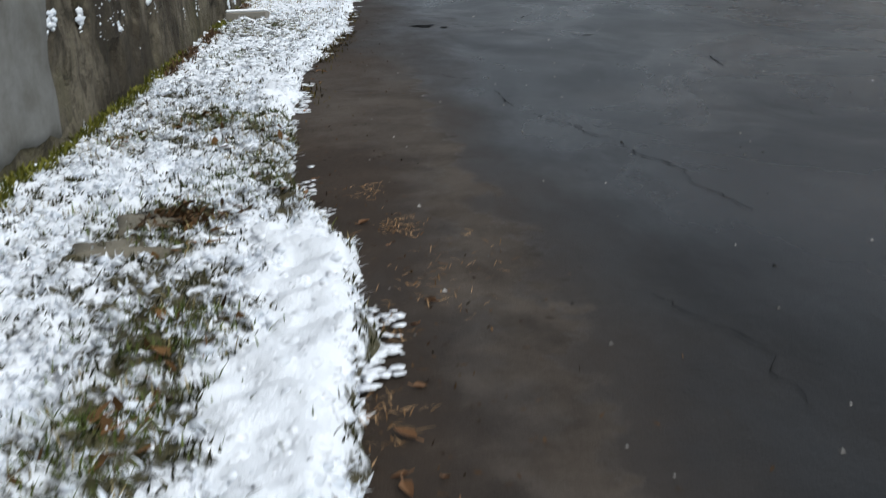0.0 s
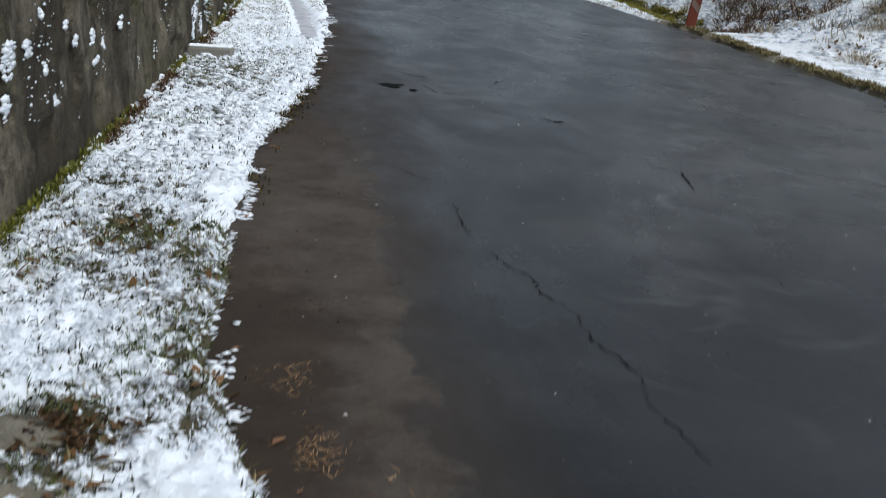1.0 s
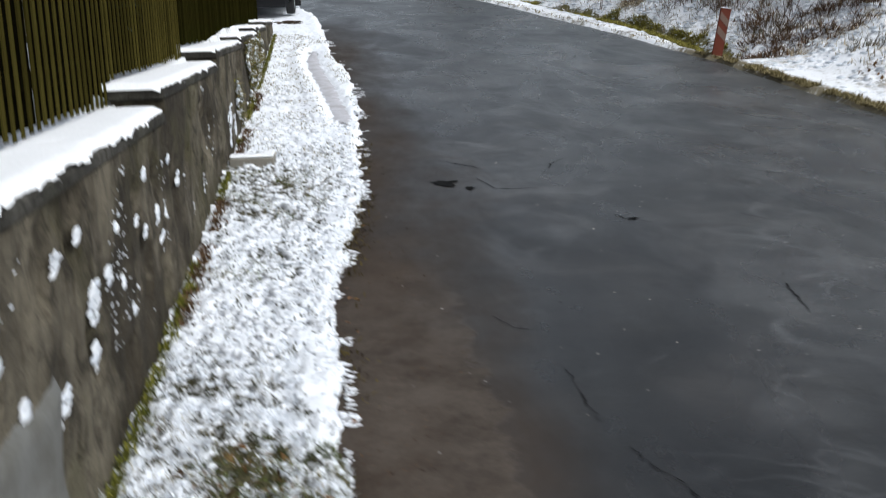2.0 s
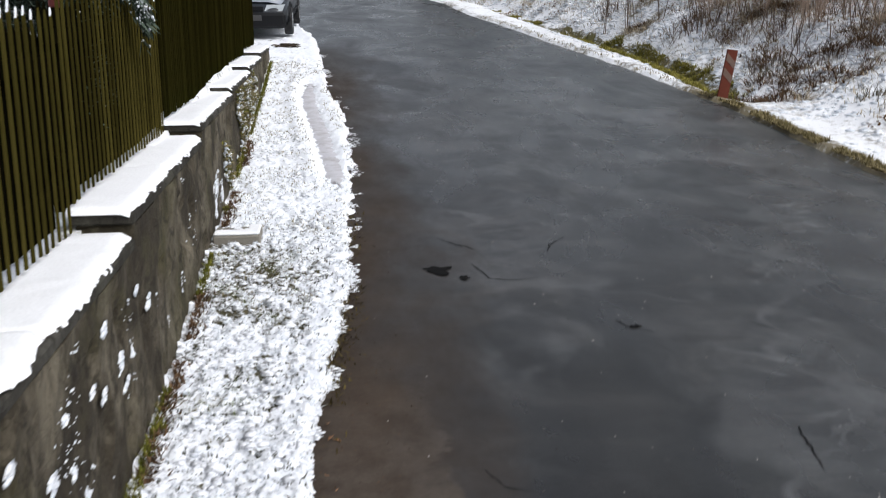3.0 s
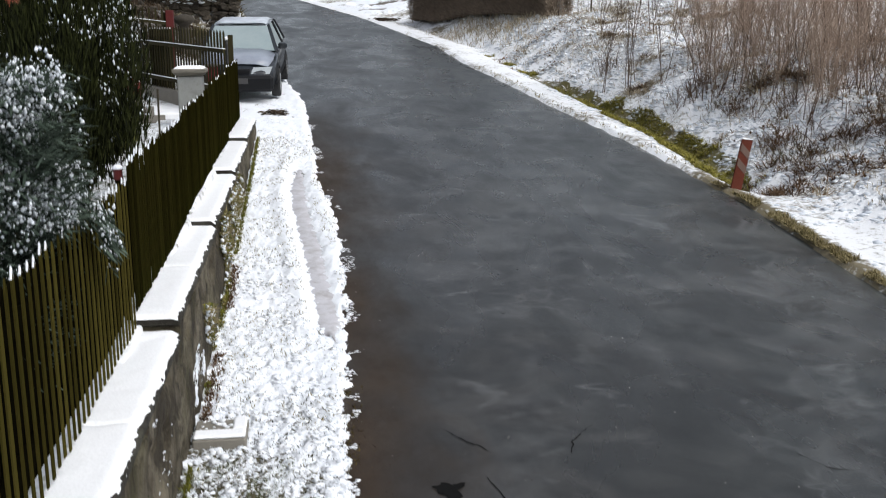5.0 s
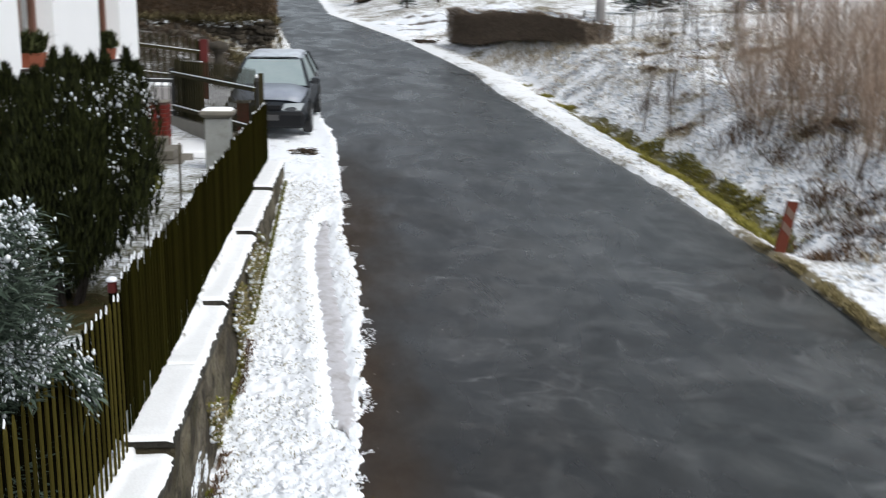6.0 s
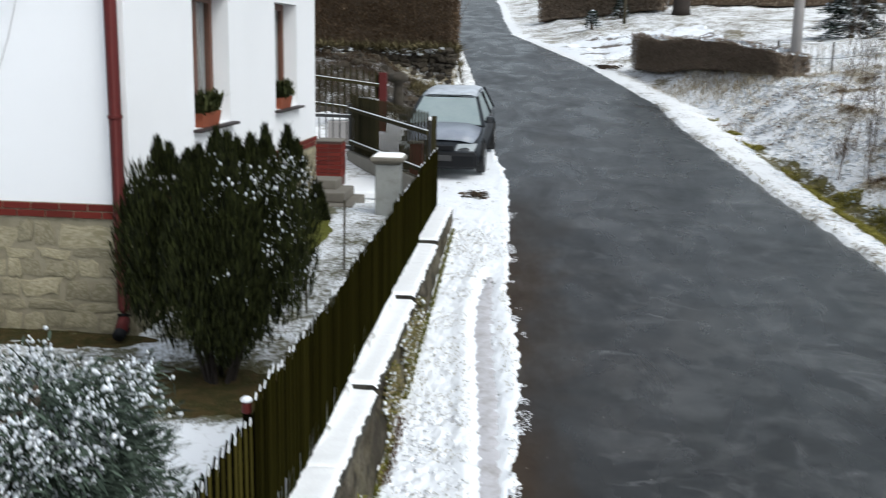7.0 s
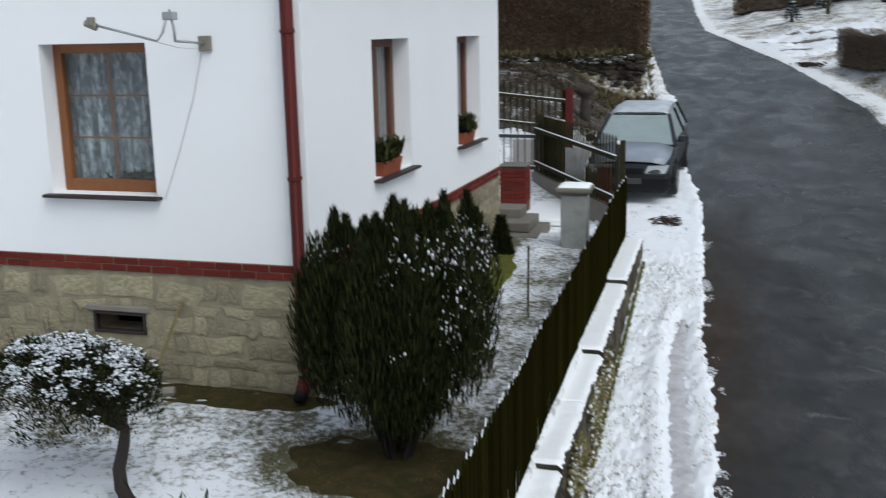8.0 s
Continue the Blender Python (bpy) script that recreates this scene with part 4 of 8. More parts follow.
for row, z in enumerate((1.676, 1.748)):
    for k in range(16):
        ob = new("brick", brick_me)
        ob.parent = band_s
        ob.matrix_local = pose(-0.15 - 0.282 * k - 0.14 * row, -0.026 + rnd.uniform(-0.003, 0.003), z, 0, rnd.uniform(-0.4, 0.4), 0)
    for k in range(25):
        ob = new("brick", brick_me)
        ob.parent = band_e
        ob.matrix_local = pose(0.026 + rnd.uniform(-0.003, 0.003), 0.15 + 0.282 * k + 0.14 * row, z, 0, 0, 90)


# plinth stones, irregular courses
def stone_mesh(seed):
    r = random.Random(seed)
    bm = bmesh.new()
    ring = []
    for x, z in ((-0.5, -0.5), (-0.1, -0.5), (0.25, -0.5), (0.5, -0.45), (0.5, 0.1), (0.46, 0.5), (0.1, 0.5), (-0.25, 0.5), (-0.5, 0.42), (-0.5, 0.0)):
        ring.append((x * r.uniform(0.68, 1.08), z * r.uniform(0.62, 1.12)))
    n = len(ring)
    a = [bm.verts.new((x, 0.3, z)) for x, z in ring]
    b = [bm.verts.new((x, -0.3, z)) for x, z in ring]
    c = [bm.verts.new((x * 0.86, -1.0 + r.uniform(-0.35, 0.35), z * 0.76)) for x, z in ring]
    for u, v in ((a, b), (b, c)):
        for k in range(n):
            bm.faces.new((u[k], u[(k + 1) % n], v[(k + 1) % n], v[k])).smooth = True
    m = bm.verts.new((r.uniform(-0.2, 0.2), -1.15 + r.uniform(-0.3, 0.3), r.uniform(-0.1, 0.1)))
    for k in range(n):
        bm.faces.new((c[k], c[(k + 1) % n], m))
    me = bpy.data.meshes.new("stone")
    bmesh.ops.recalc_face_normals(bm, faces=bm.faces)
    bm.to_mesh(me)
    bm.free()
    me.materials.append(M["stone"])
    return me


stones = [stone_mesh(s) for s in range(9)]


def lay_stones(parent, u0, u1, z0, z1, axis, seed, skip=None):
    r = random.Random(seed)
    z = z0
    while z < z1 - 0.06:
        h = min(r.choice((0.08, 0.11, 0.15, 0.2)), z1 - z)
        if z1 - z - h < 0.07:
            h = z1 - z
        u = u0
        while u < u1 - 0.03:
            l = min(r.choice((0.16, 0.24, 0.33, 0.45, 0.6)) * r.uniform(0.85, 1.15), u1 - u)
            if u1 - u - l < 0.12:
                l = u1 - u
            mu, mz = u + l / 2, z + h / 2
            runs = [(u, u + l)]
            if skip and skip[2] < mz + h / 2 + 1.2 and mz + 1.2 - h / 2 < skip[3]:
                runs = [(p, q) for p, q in ((u, min(u + l, skip[0] - 0.01)), (max(u, skip[1] + 0.01), u + l)) if q - p > 0.07]
            for p, q in runs:
                ob = new("stone", r.choice(stones))
                ob.parent = parent
                zz = mz + r.uniform(-0.03, 0.03)
                base = pose((p + q) / 2, -0.004, zz, 0, r.uniform(-7, 7), 0) if axis == "s" else pose(0.004, (p + q) / 2, zz, r.uniform(-7, 7), 0, 90)
                ob.matrix_local = base @ Matrix.Diagonal(((q - p) * r.choice((-1, 1)) * 1.0, r.uniform(0.002, 0.016), h * 1.0, 1))
            u += l
        z += h


plinths = [o for o in house.children if o.name.startswith("plinth")]
lay_stones(plinths[0], -5.2, -0.02, 0.38, 1.6, "s", 5, VENT)
lay_stones(plinths[1], 0.05, LONG, 0.45, 1.62, "e", 6)

# aerial arm on the wall
dish = thing("satellite_arm", HOUSE @ pose(-0.94, -0.02, 5.02), "grey steel satellite bracket with a receiver arm on a house wall", "aerial")
bm = bmesh.new()
box(bm, (-0.06, -0.02, -0.07), (0.06, 0.02, 0.07), 0.006)
part("wall_plate", bm, M["slab"], dish)
bm = bmesh.new()
tube(bm, [(0, 0, 0), (-0.02, -0.26, 0.02), (-0.1, -0.33, 0.03)], 0.012, 8)
tube(bm, [(-0.1, -0.33, 0.02), (-0.1, -0.34, 0.14), (-0.13, -0.34, 0.3)], 0.012, 8)
part("bracket", bm, M["galv"], dish, smooth=True)
bm = bmesh.new()
box(bm, (-0.19, -0.38, 0.21), (-0.07, -0.30, 0.28), 0.01)
part("clamp", bm, M["galv"], dish)
bm = bmesh.new()
tube(bm, [(-0.15, -0.36, 0.24), (-0.19, -0.38, 0.1), (-0.24, -0.4, 0.03), (-0.55, -0.47, 0.12), (-0.78, -0.52, 0.18)], 0.011, 8)
part("arm", bm, M["galv"], dish, smooth=True)
bm = bmesh.new()
tube(bm, [(-0.76, -0.51, 0.16), (-0.86, -0.54, 0.20)], [0.035, 0.028], 10)
box(bm, (-0.83, -0.56, 0.17), (-0.77, -0.50, 0.25), 0.01)
part("receiver", bm, M["slab"], dish)
bm = bmesh.new()
tube(bm, [(-0.24, -0.38, 0.02), (-0.15, -0.2, -0.03), (-0.02, -0.02, -0.05), (-0.17, 0.014, -0.5), (-0.36, 0.014, -1.0), (-0.55, 0.014, -1.45)], 0.003, 5)
part("cable", bm, M["pole_concrete"], dish, "thin grey cable")


# ---- car ----
def paint_mat():
    m, nt, b = start_mat("car_paint", 0.3, 0.35)
    v = coords(nt)
    col = mix_node(nt, noise_node(nt, v, 2.0, 3), (0.007, 0.0095, 0.013), (0.014, 0.018, 0.024))
    nt.links.new(col, b.inputs["Base Color"])
    b.inputs["Coat Weight"].default_value = 0.6
    nt.links.new(ramp_node(nt, noise_node(nt, v, 9, 4), [(0.3, (0.25,) * 3), (0.7, (0.5,) * 3)]), b.inputs["Roughness"])
    return m


M["paint"] = paint_mat()
M["rubber"] = plain_mat("rubber", (0.018, 0.018, 0.018), 0.85, var=0.2)
M["rim"] = plain_mat("rim", (0.4, 0.41, 0.42), 0.35, metal=0.8, var=0.1)
M["lamp_glass"] = plain_mat("lamp_glass", (0.34, 0.37, 0.39), 0.3, metal=0.2, var=0.1)
M["frost_glass"] = plain_mat("frost_glass", (0.25, 0.31, 0.32), 0.3, var=0.1, second=(0.33, 0.38, 0.39), amount=0.45, edge=0.3, scale=2)
# pale roof and bonnet tones hold both frost and the paint's sky reflection
M["frost"] = plain_mat("frost", (0.6, 0.64, 0.7), 0.35, var=0.12, second=(0.3, 0.33, 0.37), amount=0.4, edge=0.25, scale=2.5)
M["rime"] = plain_mat("rime", (0.22, 0.245, 0.3), 0.3, var=0.15, second=(0.34, 0.37, 0.43), amount=0.45, edge=0.3, scale=2)
M["white_plate"] = plain_mat("white_plate", (0.06, 0.06, 0.06), 0.5, var=0.05)


def build_car(m):
    """A small five-door hatchback; x to its left-right, y from nose to tail, z up."""
    car = thing("car", m, "dark grey-blue hatchback with frosted windscreen, parked on the snowy verge", "car")
    # stations along the length: y, half width, sill height, belt height, bonnet or belt crown
    st = [(0.0, 0.60, 0.30, 0.52, 0.55), (0.06, 0.72, 0.22, 0.60, 0.64), (0.25, 0.80, 0.2, 0.66, 0.74), (0.6, 0.83, 0.2, 0.74, 0.86), (1.05, 0.84, 0.2, 0.84, 0.95),
          (1.6, 0.845, 0.2, 0.9, 0.96), (2.4, 0.845, 0.2, 0.93, 0.98), (3.2, 0.84, 0.2, 0.95, 1.0), (3.75, 0.80, 0.24, 0.96, 1.0), (3.98, 0.70, 0.32, 0.92, 0.96)]
    bm = bmesh.new()
    rings = []
    for y, w, s, b, c in st:
        half = [(w * 0.86, s), (w * 0.97, s + 0.1), (w, (s + b) / 2), (w * 0.985, b - 0.06), (w * 0.93, b), (w * 0.6, c - 0.01), (0, c)]
        prof = [(x, z) for x, z in half] + [(-x, z) for x, z in half[-2::-1]]
        rings.append([bm.verts.new((x, y, z)) for x, z in prof])
    for r, q in zip(rings, rings[1:]):
        for k in range(len(r) - 1):
            bm.faces.new((r[k], r[k + 1], q[k + 1], q[k]))
        bm.faces.new((r[-1], r[0], q[0], q[-1]))
    bm.faces.new(rings[0])
    bm.faces.new(rings[-1][::-1])
    bmesh.ops.recalc_face_normals(bm, faces=bm.faces)
    body = part("body", bm, M["paint"], car, smooth=True)
    round_off = body.modifiers.new("round_off", 'SUBSURF')
    round_off.levels = round_off.render_levels = 2
    # cabin: pillars and roof, glass set in between
    base = [(1.02, 0.72, 0.93), (1.75, 0.56, 1.38), (2.6, 0.57, 1.425), (3.45, 0.55, 1.36), (3.9, 0.64, 0.97)]
    bm = bmesh.new()
    roof = []
    for y, w, z in base[1:4]:
        roof.append([bm.verts.new(p) for p in ((w + 0.03, y, z - 0.035), (w * 0.85, y, z), (0, y, z + 0.02), (-w * 0.85, y, z), (-w - 0.03, y, z - 0.035))])
    for r, q in zip(roof, roof[1:]):
        for k in range(4):
            bm.faces.new((r[k], r[k + 1], q[k + 1], q[k]))
    ext = bmesh.ops.solidify(bm, geom=bm.faces[:], thickness=0.03)
    top = part("roof", bm, M["frost"], car, "roof with frost and sky sheen in its colour")
    bm = bmesh.new()
    rows = []
    for k in range(9):
        y = 1.77 + 1.66 * k / 8
        z = float(np.interp(y, (1.75, 2.6, 3.45), (1.38, 1.425, 1.36)))
        lip = 0.0 if k in (0, 8) else 1.0
        rows.append([bm.verts.new((x * (1 + 0.03 * noise.noise(Vector((y * 4, x, 0)))), y, z - 0.03 * (abs(x) > 0.5) + 0.034 + 0.022 * lip * (abs(x) < 0.5) + 0.006 * rough((x, y), 4))) for x in (-0.54, -0.46, -0.2, 0.2, 0.46, 0.54)])
    for r, q in zip(rows, rows[1:]):
        for k in range(5):
            bm.faces.new((r[k], r[k + 1], q[k + 1], q[k]))
    part("frost_film", bm, M["frost"], top, "thin frost and painted sky sheen on the roof", smooth=True)
    bm = bmesh.new()
    rows = []
    for y, w, b, c in ((0.2, 0.66, 0.7, 0.735), (0.6, 0.74, 0.795, 0.875), (1.0, 0.76, 0.885, 0.955)):
        rows.append([bm.verts.new(p) for p in ((w, y, b - 0.012), (w * 0.62, y, c), (0, y, c + 0.012), (-w * 0.62, y, c), (-w, y, b - 0.012))])
    for r, q in zip(rows, rows[1:]):
        for k in range(4):
            bm.faces.new((r[k], r[k + 1], q[k + 1], q[k]))
    bmesh.ops.recalc_face_normals(bm, faces=bm.faces)
    bmesh.ops.solidify(bm, geom=bm.faces[:], thickness=0.012)
    part("bonnet", bm, M["rime"], car, "blue-grey bonnet with thin rime and painted sky sheen", smooth=True)
    for sx in (-1, 1):
        for p, q in (((0.79, 0.98, 0.90), (0.585, 1.76, 1.37)), ((0.80, 2.45, 0.93), (0.60, 2.5, 1.395)), ((0.79, 3.3, 0.95), (0.60, 3.2, 1.36)), ((0.70, 3.9, 0.95), (0.57, 3.5, 1.34))):
            bm = bmesh.new()
            tube(bm, [(sx * p[0], p[1], p[2]), (sx * q[0], q[1], q[2])], [0.045, 0.035], 6)
            part("pillar", bm, M["paint"] if p[1] < 2 else M["black_plastic"], car)
    quad = lambda pts, name, mt, label: part(name, slab_of(pts, 0.012), mt, car, label)  # noqa: E731
    quad([(-0.76, 1.0, 0.92), (0.76, 1.0, 0.92), (0.565, 1.74, 1.365), (-0.565, 1.74, 1.365)], "windscreen", M["frost_glass"], "frosted windscreen")
    quad([(-0.66, 3.88, 0.98), (0.66, 3.88, 0.98), (0.54, 3.48, 1.34), (-0.54, 3.48, 1.34)], "rear_window", M["frost_glass"], "")
    for sx in (-1, 1):
        quad([(sx * 0.785, 1.12, 0.925), (sx * 0.795, 2.4, 0.945), (sx * 0.595, 2.42, 1.385), (sx * 0.585, 1.82, 1.365)], "side_window", M["frost_glass"], "")
        quad([(sx * 0.795, 2.48, 0.95), (sx * 0.785, 3.25, 0.965), (sx * 0.595, 3.16, 1.36), (sx * 0.597, 2.52, 1.39)], "side_window", M["frost_glass"], "")
    # nose
    for sx in (-1, 1):
        bm = bmesh.new()
        vs = [bm.verts.new(p) for p in ((sx * 0.32, 0.015, 0.56), (sx * 0.69, 0.05, 0.555), (sx * 0.75, 0.17, 0.685), (sx * 0.37, 0.07, 0.685), (sx * 0.34, 0.15, 0.55), (sx * 0.68, 0.2, 0.55), (sx * 0.73, 0.28, 0.67), (sx * 0.39, 0.2, 0.67))]
        for qd in ((0, 1, 2, 3), (4, 7, 6, 5), (0, 4, 5, 1), (1, 5, 6, 2), (2, 6, 7, 3), (3, 7, 4, 0)):
            bm.faces.new([vs[i] for i in qd])
        bmesh.ops.recalc_face_normals(bm, faces=bm.faces)
        part("headlight", bm, M["lamp_glass"], car, "clear headlight")
    bm = bmesh.new()
    box(bm, (-0.3, -0.01, 0.56), (0.3, 0.07, 0.66), 0.012)
    part("grille", bm, M["black_plastic"], car)
    bm = bmesh.new()
    box(bm, (-0.76, -0.05, 0.2), (0.76, 0.18, 0.53), 0.06)
    part("bumper", bm, M["black_plastic"], car, "dark bumper")
    bm = bmesh.new()
    box(bm, (-0.26, -0.066, 0.37), (0.26, -0.052, 0.48), 0.003)
    part("number_plate", bm, M["white_plate"], car)
    for sx in (-1, 1):
        bm = bmesh.new()
        box(bm, (sx * 0.90 - 0.09, 1.16, 0.93), (sx * 0.90 + 0.09, 1.3, 1.06), 0.03)
        tube(bm, [(sx * 0.76, 1.2, 0.95), (sx * 0.86, 1.22, 0.97)], 0.025, 6)
        part("wing_mirror", bm, M["paint"], car)
        bm = bmesh.new()
        box(bm, (sx * 0.846 - 0.008, 0.95, 0.42), (sx * 0.846 + 0.008, 3.4, 0.49), 0.004)
        part("side_strip", bm, M["black_plastic"], car)
        for y in (0.74, 3.22):
            bm = bmesh.new()
            cx = sx * 0.77
            prof = [(0.19, -0.09), (0.285, -0.09), (0.30, -0.06), (0.30, 0.06), (0.285, 0.09), (0.19, 0.09)]
            rg = [[bm.verts.new((cx + o, y + r * math.cos(k * math.pi / 12), 0.30 + r * math.sin(k * math.pi / 12))) for k in range(24)] for r, o in prof]
            for r, q in zip(rg, rg[1:] + rg[:1]):
                for k in range(24):
                    bm.faces.new((r[k], r[(k + 1) % 24], q[(k + 1) % 24], q[k]))
            bmesh.ops.recalc_face_normals(bm, faces=bm.faces)
            wheel = part("wheel", bm, M["rubber"], car, "black tyre")
            bm = bmesh.new()
            tube(bm, [(sx * 0.79, y + 0.35 * math.cos(k * math.pi / 12), 0.30 + 0.36 * math.sin(k * math.pi / 12)) for k in range(13)], 0.055, 8)
            part("wheel_arch", bm, M["black_plastic"], car, "dark wheel arch", smooth=True)
            bm = bmesh.new()
            tube(bm, [(cx + sx * 0.02, y, 0.3), (cx + sx * 0.05, y, 0.3)], [0.06, 0.05], 10)
            for k in range(7):
                t = k * 2 * math.pi / 7
                tube(bm, [(cx + sx * 0.05, y + 0.03 * math.cos(t), 0.3 + 0.03 * math.sin(t)), (cx + sx * 0.07, y + 0.19 * math.cos(t), 0.3 + 0.19 * math.sin(t))], [0.03, 0.022], 5)
            rr = [[bm.verts.new((cx + sx * o, y + r * math.cos(k * math.pi / 12), 0.30 + r * math.sin(k * math.pi / 12))) for k in range(24)] for r, o in ((0.2, 0.085), (0.175, 0.085), (0.175, -0.05), (0.2, -0.05))]
            for r, q in zip(rr, rr[1:] + rr[:1]):
                for k in range(24):
                    bm.faces.new((r[k], r[(k + 1) % 24], q[(k + 1) % 24], q[k]))
            part("rim", bm, M["rim"], wheel, "silver alloy rim")
    return car


def slab_of(pts, thick):
    """A thin plate on four corners."""
    bm = bmesh.new()
    p = [Vector(v) for v in pts]
    nrm = (p[1] - p[0]).cross(p[3] - p[0]).normalized() * thick
    a, b = [bm.verts.new(v) for v in p], [bm.verts.new(v - nrm) for v in p]
    bm.faces.new(a)
    bm.faces.new(b[::-1])
    for k in range(4):
        bm.faces.new((a[k], b[k], b[(k + 1) % 4], a[(k + 1) % 4]))
    return bm


CAR_AT = pose(-1.47, 23.55, road_z(-1.4, 24.25) + 0.03, 4.8, 0, -2.5)
build_car(CAR_AT)


# ---- garden planting ----
M["yew"] = leaf_mat("yew", (0.0018, 0.0025, 0.0009), (0.034, 0.04, 0.011))
M["juniper"] = leaf_mat("juniper", (0.008, 0.014, 0.009), (0.1, 0.132, 0.102))
M["spruce_needle"] = leaf_mat("spruce_needle", (0.015, 0.025, 0.018), (0.075, 0.1, 0.08))
M["leaf_snow"] = leaf_mat("leaf_snow", (0.62, 0.66, 0.72), (0.85, 0.87, 0.9))
M["brown_leaf"] = leaf_mat("brown_leaf", (0.05, 0.028, 0.012), (0.22, 0.12, 0.05))
M["straw"] = leaf_mat("straw", (0.12, 0.10, 0.04), (0.34, 0.28, 0.15))
M["grass"] = leaf_mat("grass", (0.04, 0.06, 0.012), (0.15, 0.18, 0.05))
M["moss"] = leaf_mat("moss", (0.06, 0.07, 0.01), (0.2, 0.19, 0.035))
M["dull_grass"] = leaf_mat("dull_grass", (0.035, 0.035, 0.012), (0.13, 0.12, 0.05))
M["dark_bark"] = plain_mat("dark_bark", (0.03, 0.022, 0.018), 0.9, var=0.4, scale=5, fine=50, bump=0.8, depth=0.01, stretch=(3, 3, 0.7))
M["twig"] = leaf_mat("twig", (0.07, 0.052, 0.038), (0.2, 0.155, 0.115))
M["beech"] = leaf_mat("beech", (0.095, 0.063, 0.038), (0.185, 0.128, 0.082))
M["field_twig"] = leaf_mat("field_twig", (0.16, 0.125, 0.095), (0.33, 0.265, 0.205))


def twig_mesh(name, lines, material, parent, label=""):
    """Three-sided tapering twigs along polylines of (points, radius)."""
    verts, faces = [], []
    for pts, rad in lines:
        pts = np.asarray(pts, float)
        n, base = len(pts), len(verts)
        for i, p in enumerate(pts):
            r = rad * (1 - 0.85 * i / (n - 1))
            d = pts[min(i + 1, n - 1)] - pts[max(i - 1, 0)]
            a = np.cross(d, (0.3, 0.9, 0.2))
            a /= np.linalg.norm(a) + 1e-9
            b = np.cross(d, a)
            b /= np.linalg.norm(b) + 1e-9
            for k in range(3):
                t = 2.094 * k
                verts.append(tuple(p + r * (math.cos(t) * a + math.sin(t) * b)))
        for i in range(n - 1):
            for k in range(3):
                faces.append((base + 3 * i + k, base + 3 * i + (k + 1) % 3, base + 3 * i + 3 + (k + 1) % 3, base + 3 * i + 3 + k))
    ob = from_arrays(name, verts, faces, material, parent, label)
    ob["kind"] = "stuff"
    return ob


def stem_line(rnd, root, way, length, n=4, bend=0.15):
    pts, p, d = [np.array(root, float)], np.array(root, float), np.array(way, float)
    for _ in range(n - 1):
        d = d + rnd.randn(3) * bend
        d /= np.linalg.norm(d)
        p = p + d * length / (n - 1)
        pts.append(p)
    return pts


def crown_spots(rnd, cols, n, shell=0.75):
    """Places and outward directions in a crown made of upright columns (x, y, z of middle, radius, half height)."""
    out = []
    weight = np.array([c[3] ** 2 * c[4] for c in cols])
    pick = rnd.choice(len(cols), n, p=weight / weight.sum())
    u = rnd.randn(n, 3)
    u /= np.linalg.norm(u, axis=1)[:, None]
    r = shell + (1.08 - shell) * rnd.rand(n) ** 0.6
    c = np.array(cols)[pick]
    pos = c[:, :3] + u * r[:, None] * np.stack([c[:, 3], c[:, 3], c[:, 4]], 1)
    way = u * np.array([0.55, 0.55, 0.25]) + np.array([0, 0, 0.3])
    return np.concatenate([pos, way], 1)


def build_yew():
    """A dark many-stemmed evergreen that widens upwards to a row of pointed tops."""
    at = (-2.31, 11.98, garden_z(-2.3, 12) - 0.02)
    tree = thing("evergreen_bush", pose(*at), "dark green many-stemmed evergreen bush with pointed tops, dusted with snow", "bush")
    rnd = np.random.RandomState(5)
    lines = []
    for k in range(11):
        t = k * 2 * math.pi / 11 + rnd.rand()
        lines.append((stem_line(rnd, (0.1 * math.cos(t), 0.1 * math.sin(t), 0), (0.3 * math.cos(t), 0.28 * math.sin(t), 1), 1.2, 5, 0.08), 0.03))
    twig_mesh("stem", lines, M["dark_bark"], tree)
    cols, tips = [], []
    for k in range(46):
        t, r = rnd.rand() * 2 * math.pi, 0.74 * math.sqrt(rnd.rand())
        x, y = 0.03 + r * math.cos(t) * 0.94, r * math.sin(t) * 0.8
        top = 1.94 + 0.07 * x - 0.06 * r + rnd.uniform(-0.14, 0.08)
        low = 0.1 + 0.36 * r + 0.25 * r * r + 0.2 * abs(x)
        cols.append((x, y, (top + low) / 2, rnd.uniform(0.14, 0.2), (top - low) / 2))
        if k % 2 == 0:
            tips.append((x, y, top - 0.1, rnd.uniform(0.16, 0.29)))
    spots = crown_spots(rnd, cols, 60000, 0.4)
    spots[:, 3:] *= 0.55
    up = []
    for x, y, z, h in tips:
        e, t = rnd.rand(420) ** 1.2, rnd.rand(420) * 6.283
        q = 0.085 * (1 - e) ** 0.7 * np.sqrt(rnd.rand(420))
        up.append(np.stack([x + q * np.cos(t), y + q * np.sin(t), z + h * e, 0.15 * np.cos(t), 0.15 * np.sin(t), 0.1 + 0 * t], 1))
    blades("crown", np.concatenate([spots] + up), 0.085, 0.011, M["yew"], tree, lean=0.7, seed=7, up=1.1)
    snow = crown_spots(rnd, cols, 26000, 0.97)
    pref = (snow[:, 2] > 0.8) & (rnd.rand(len(snow)) < 0.001 + 1.7 * np.clip(np.array([0.8 * rough(p[:3], 4.2) + 0.5 * p[0] + 0.35 * (p[2] - 1.2) for p in snow]) - 0.3, 0, 1))
    lumps("snow", snow[pref][:, :3], 0.0085, M["leaf_snow"], tree, (0.7, 0.7, 1.8), 9, "snow caught in the twigs")
    return tree


build_yew()


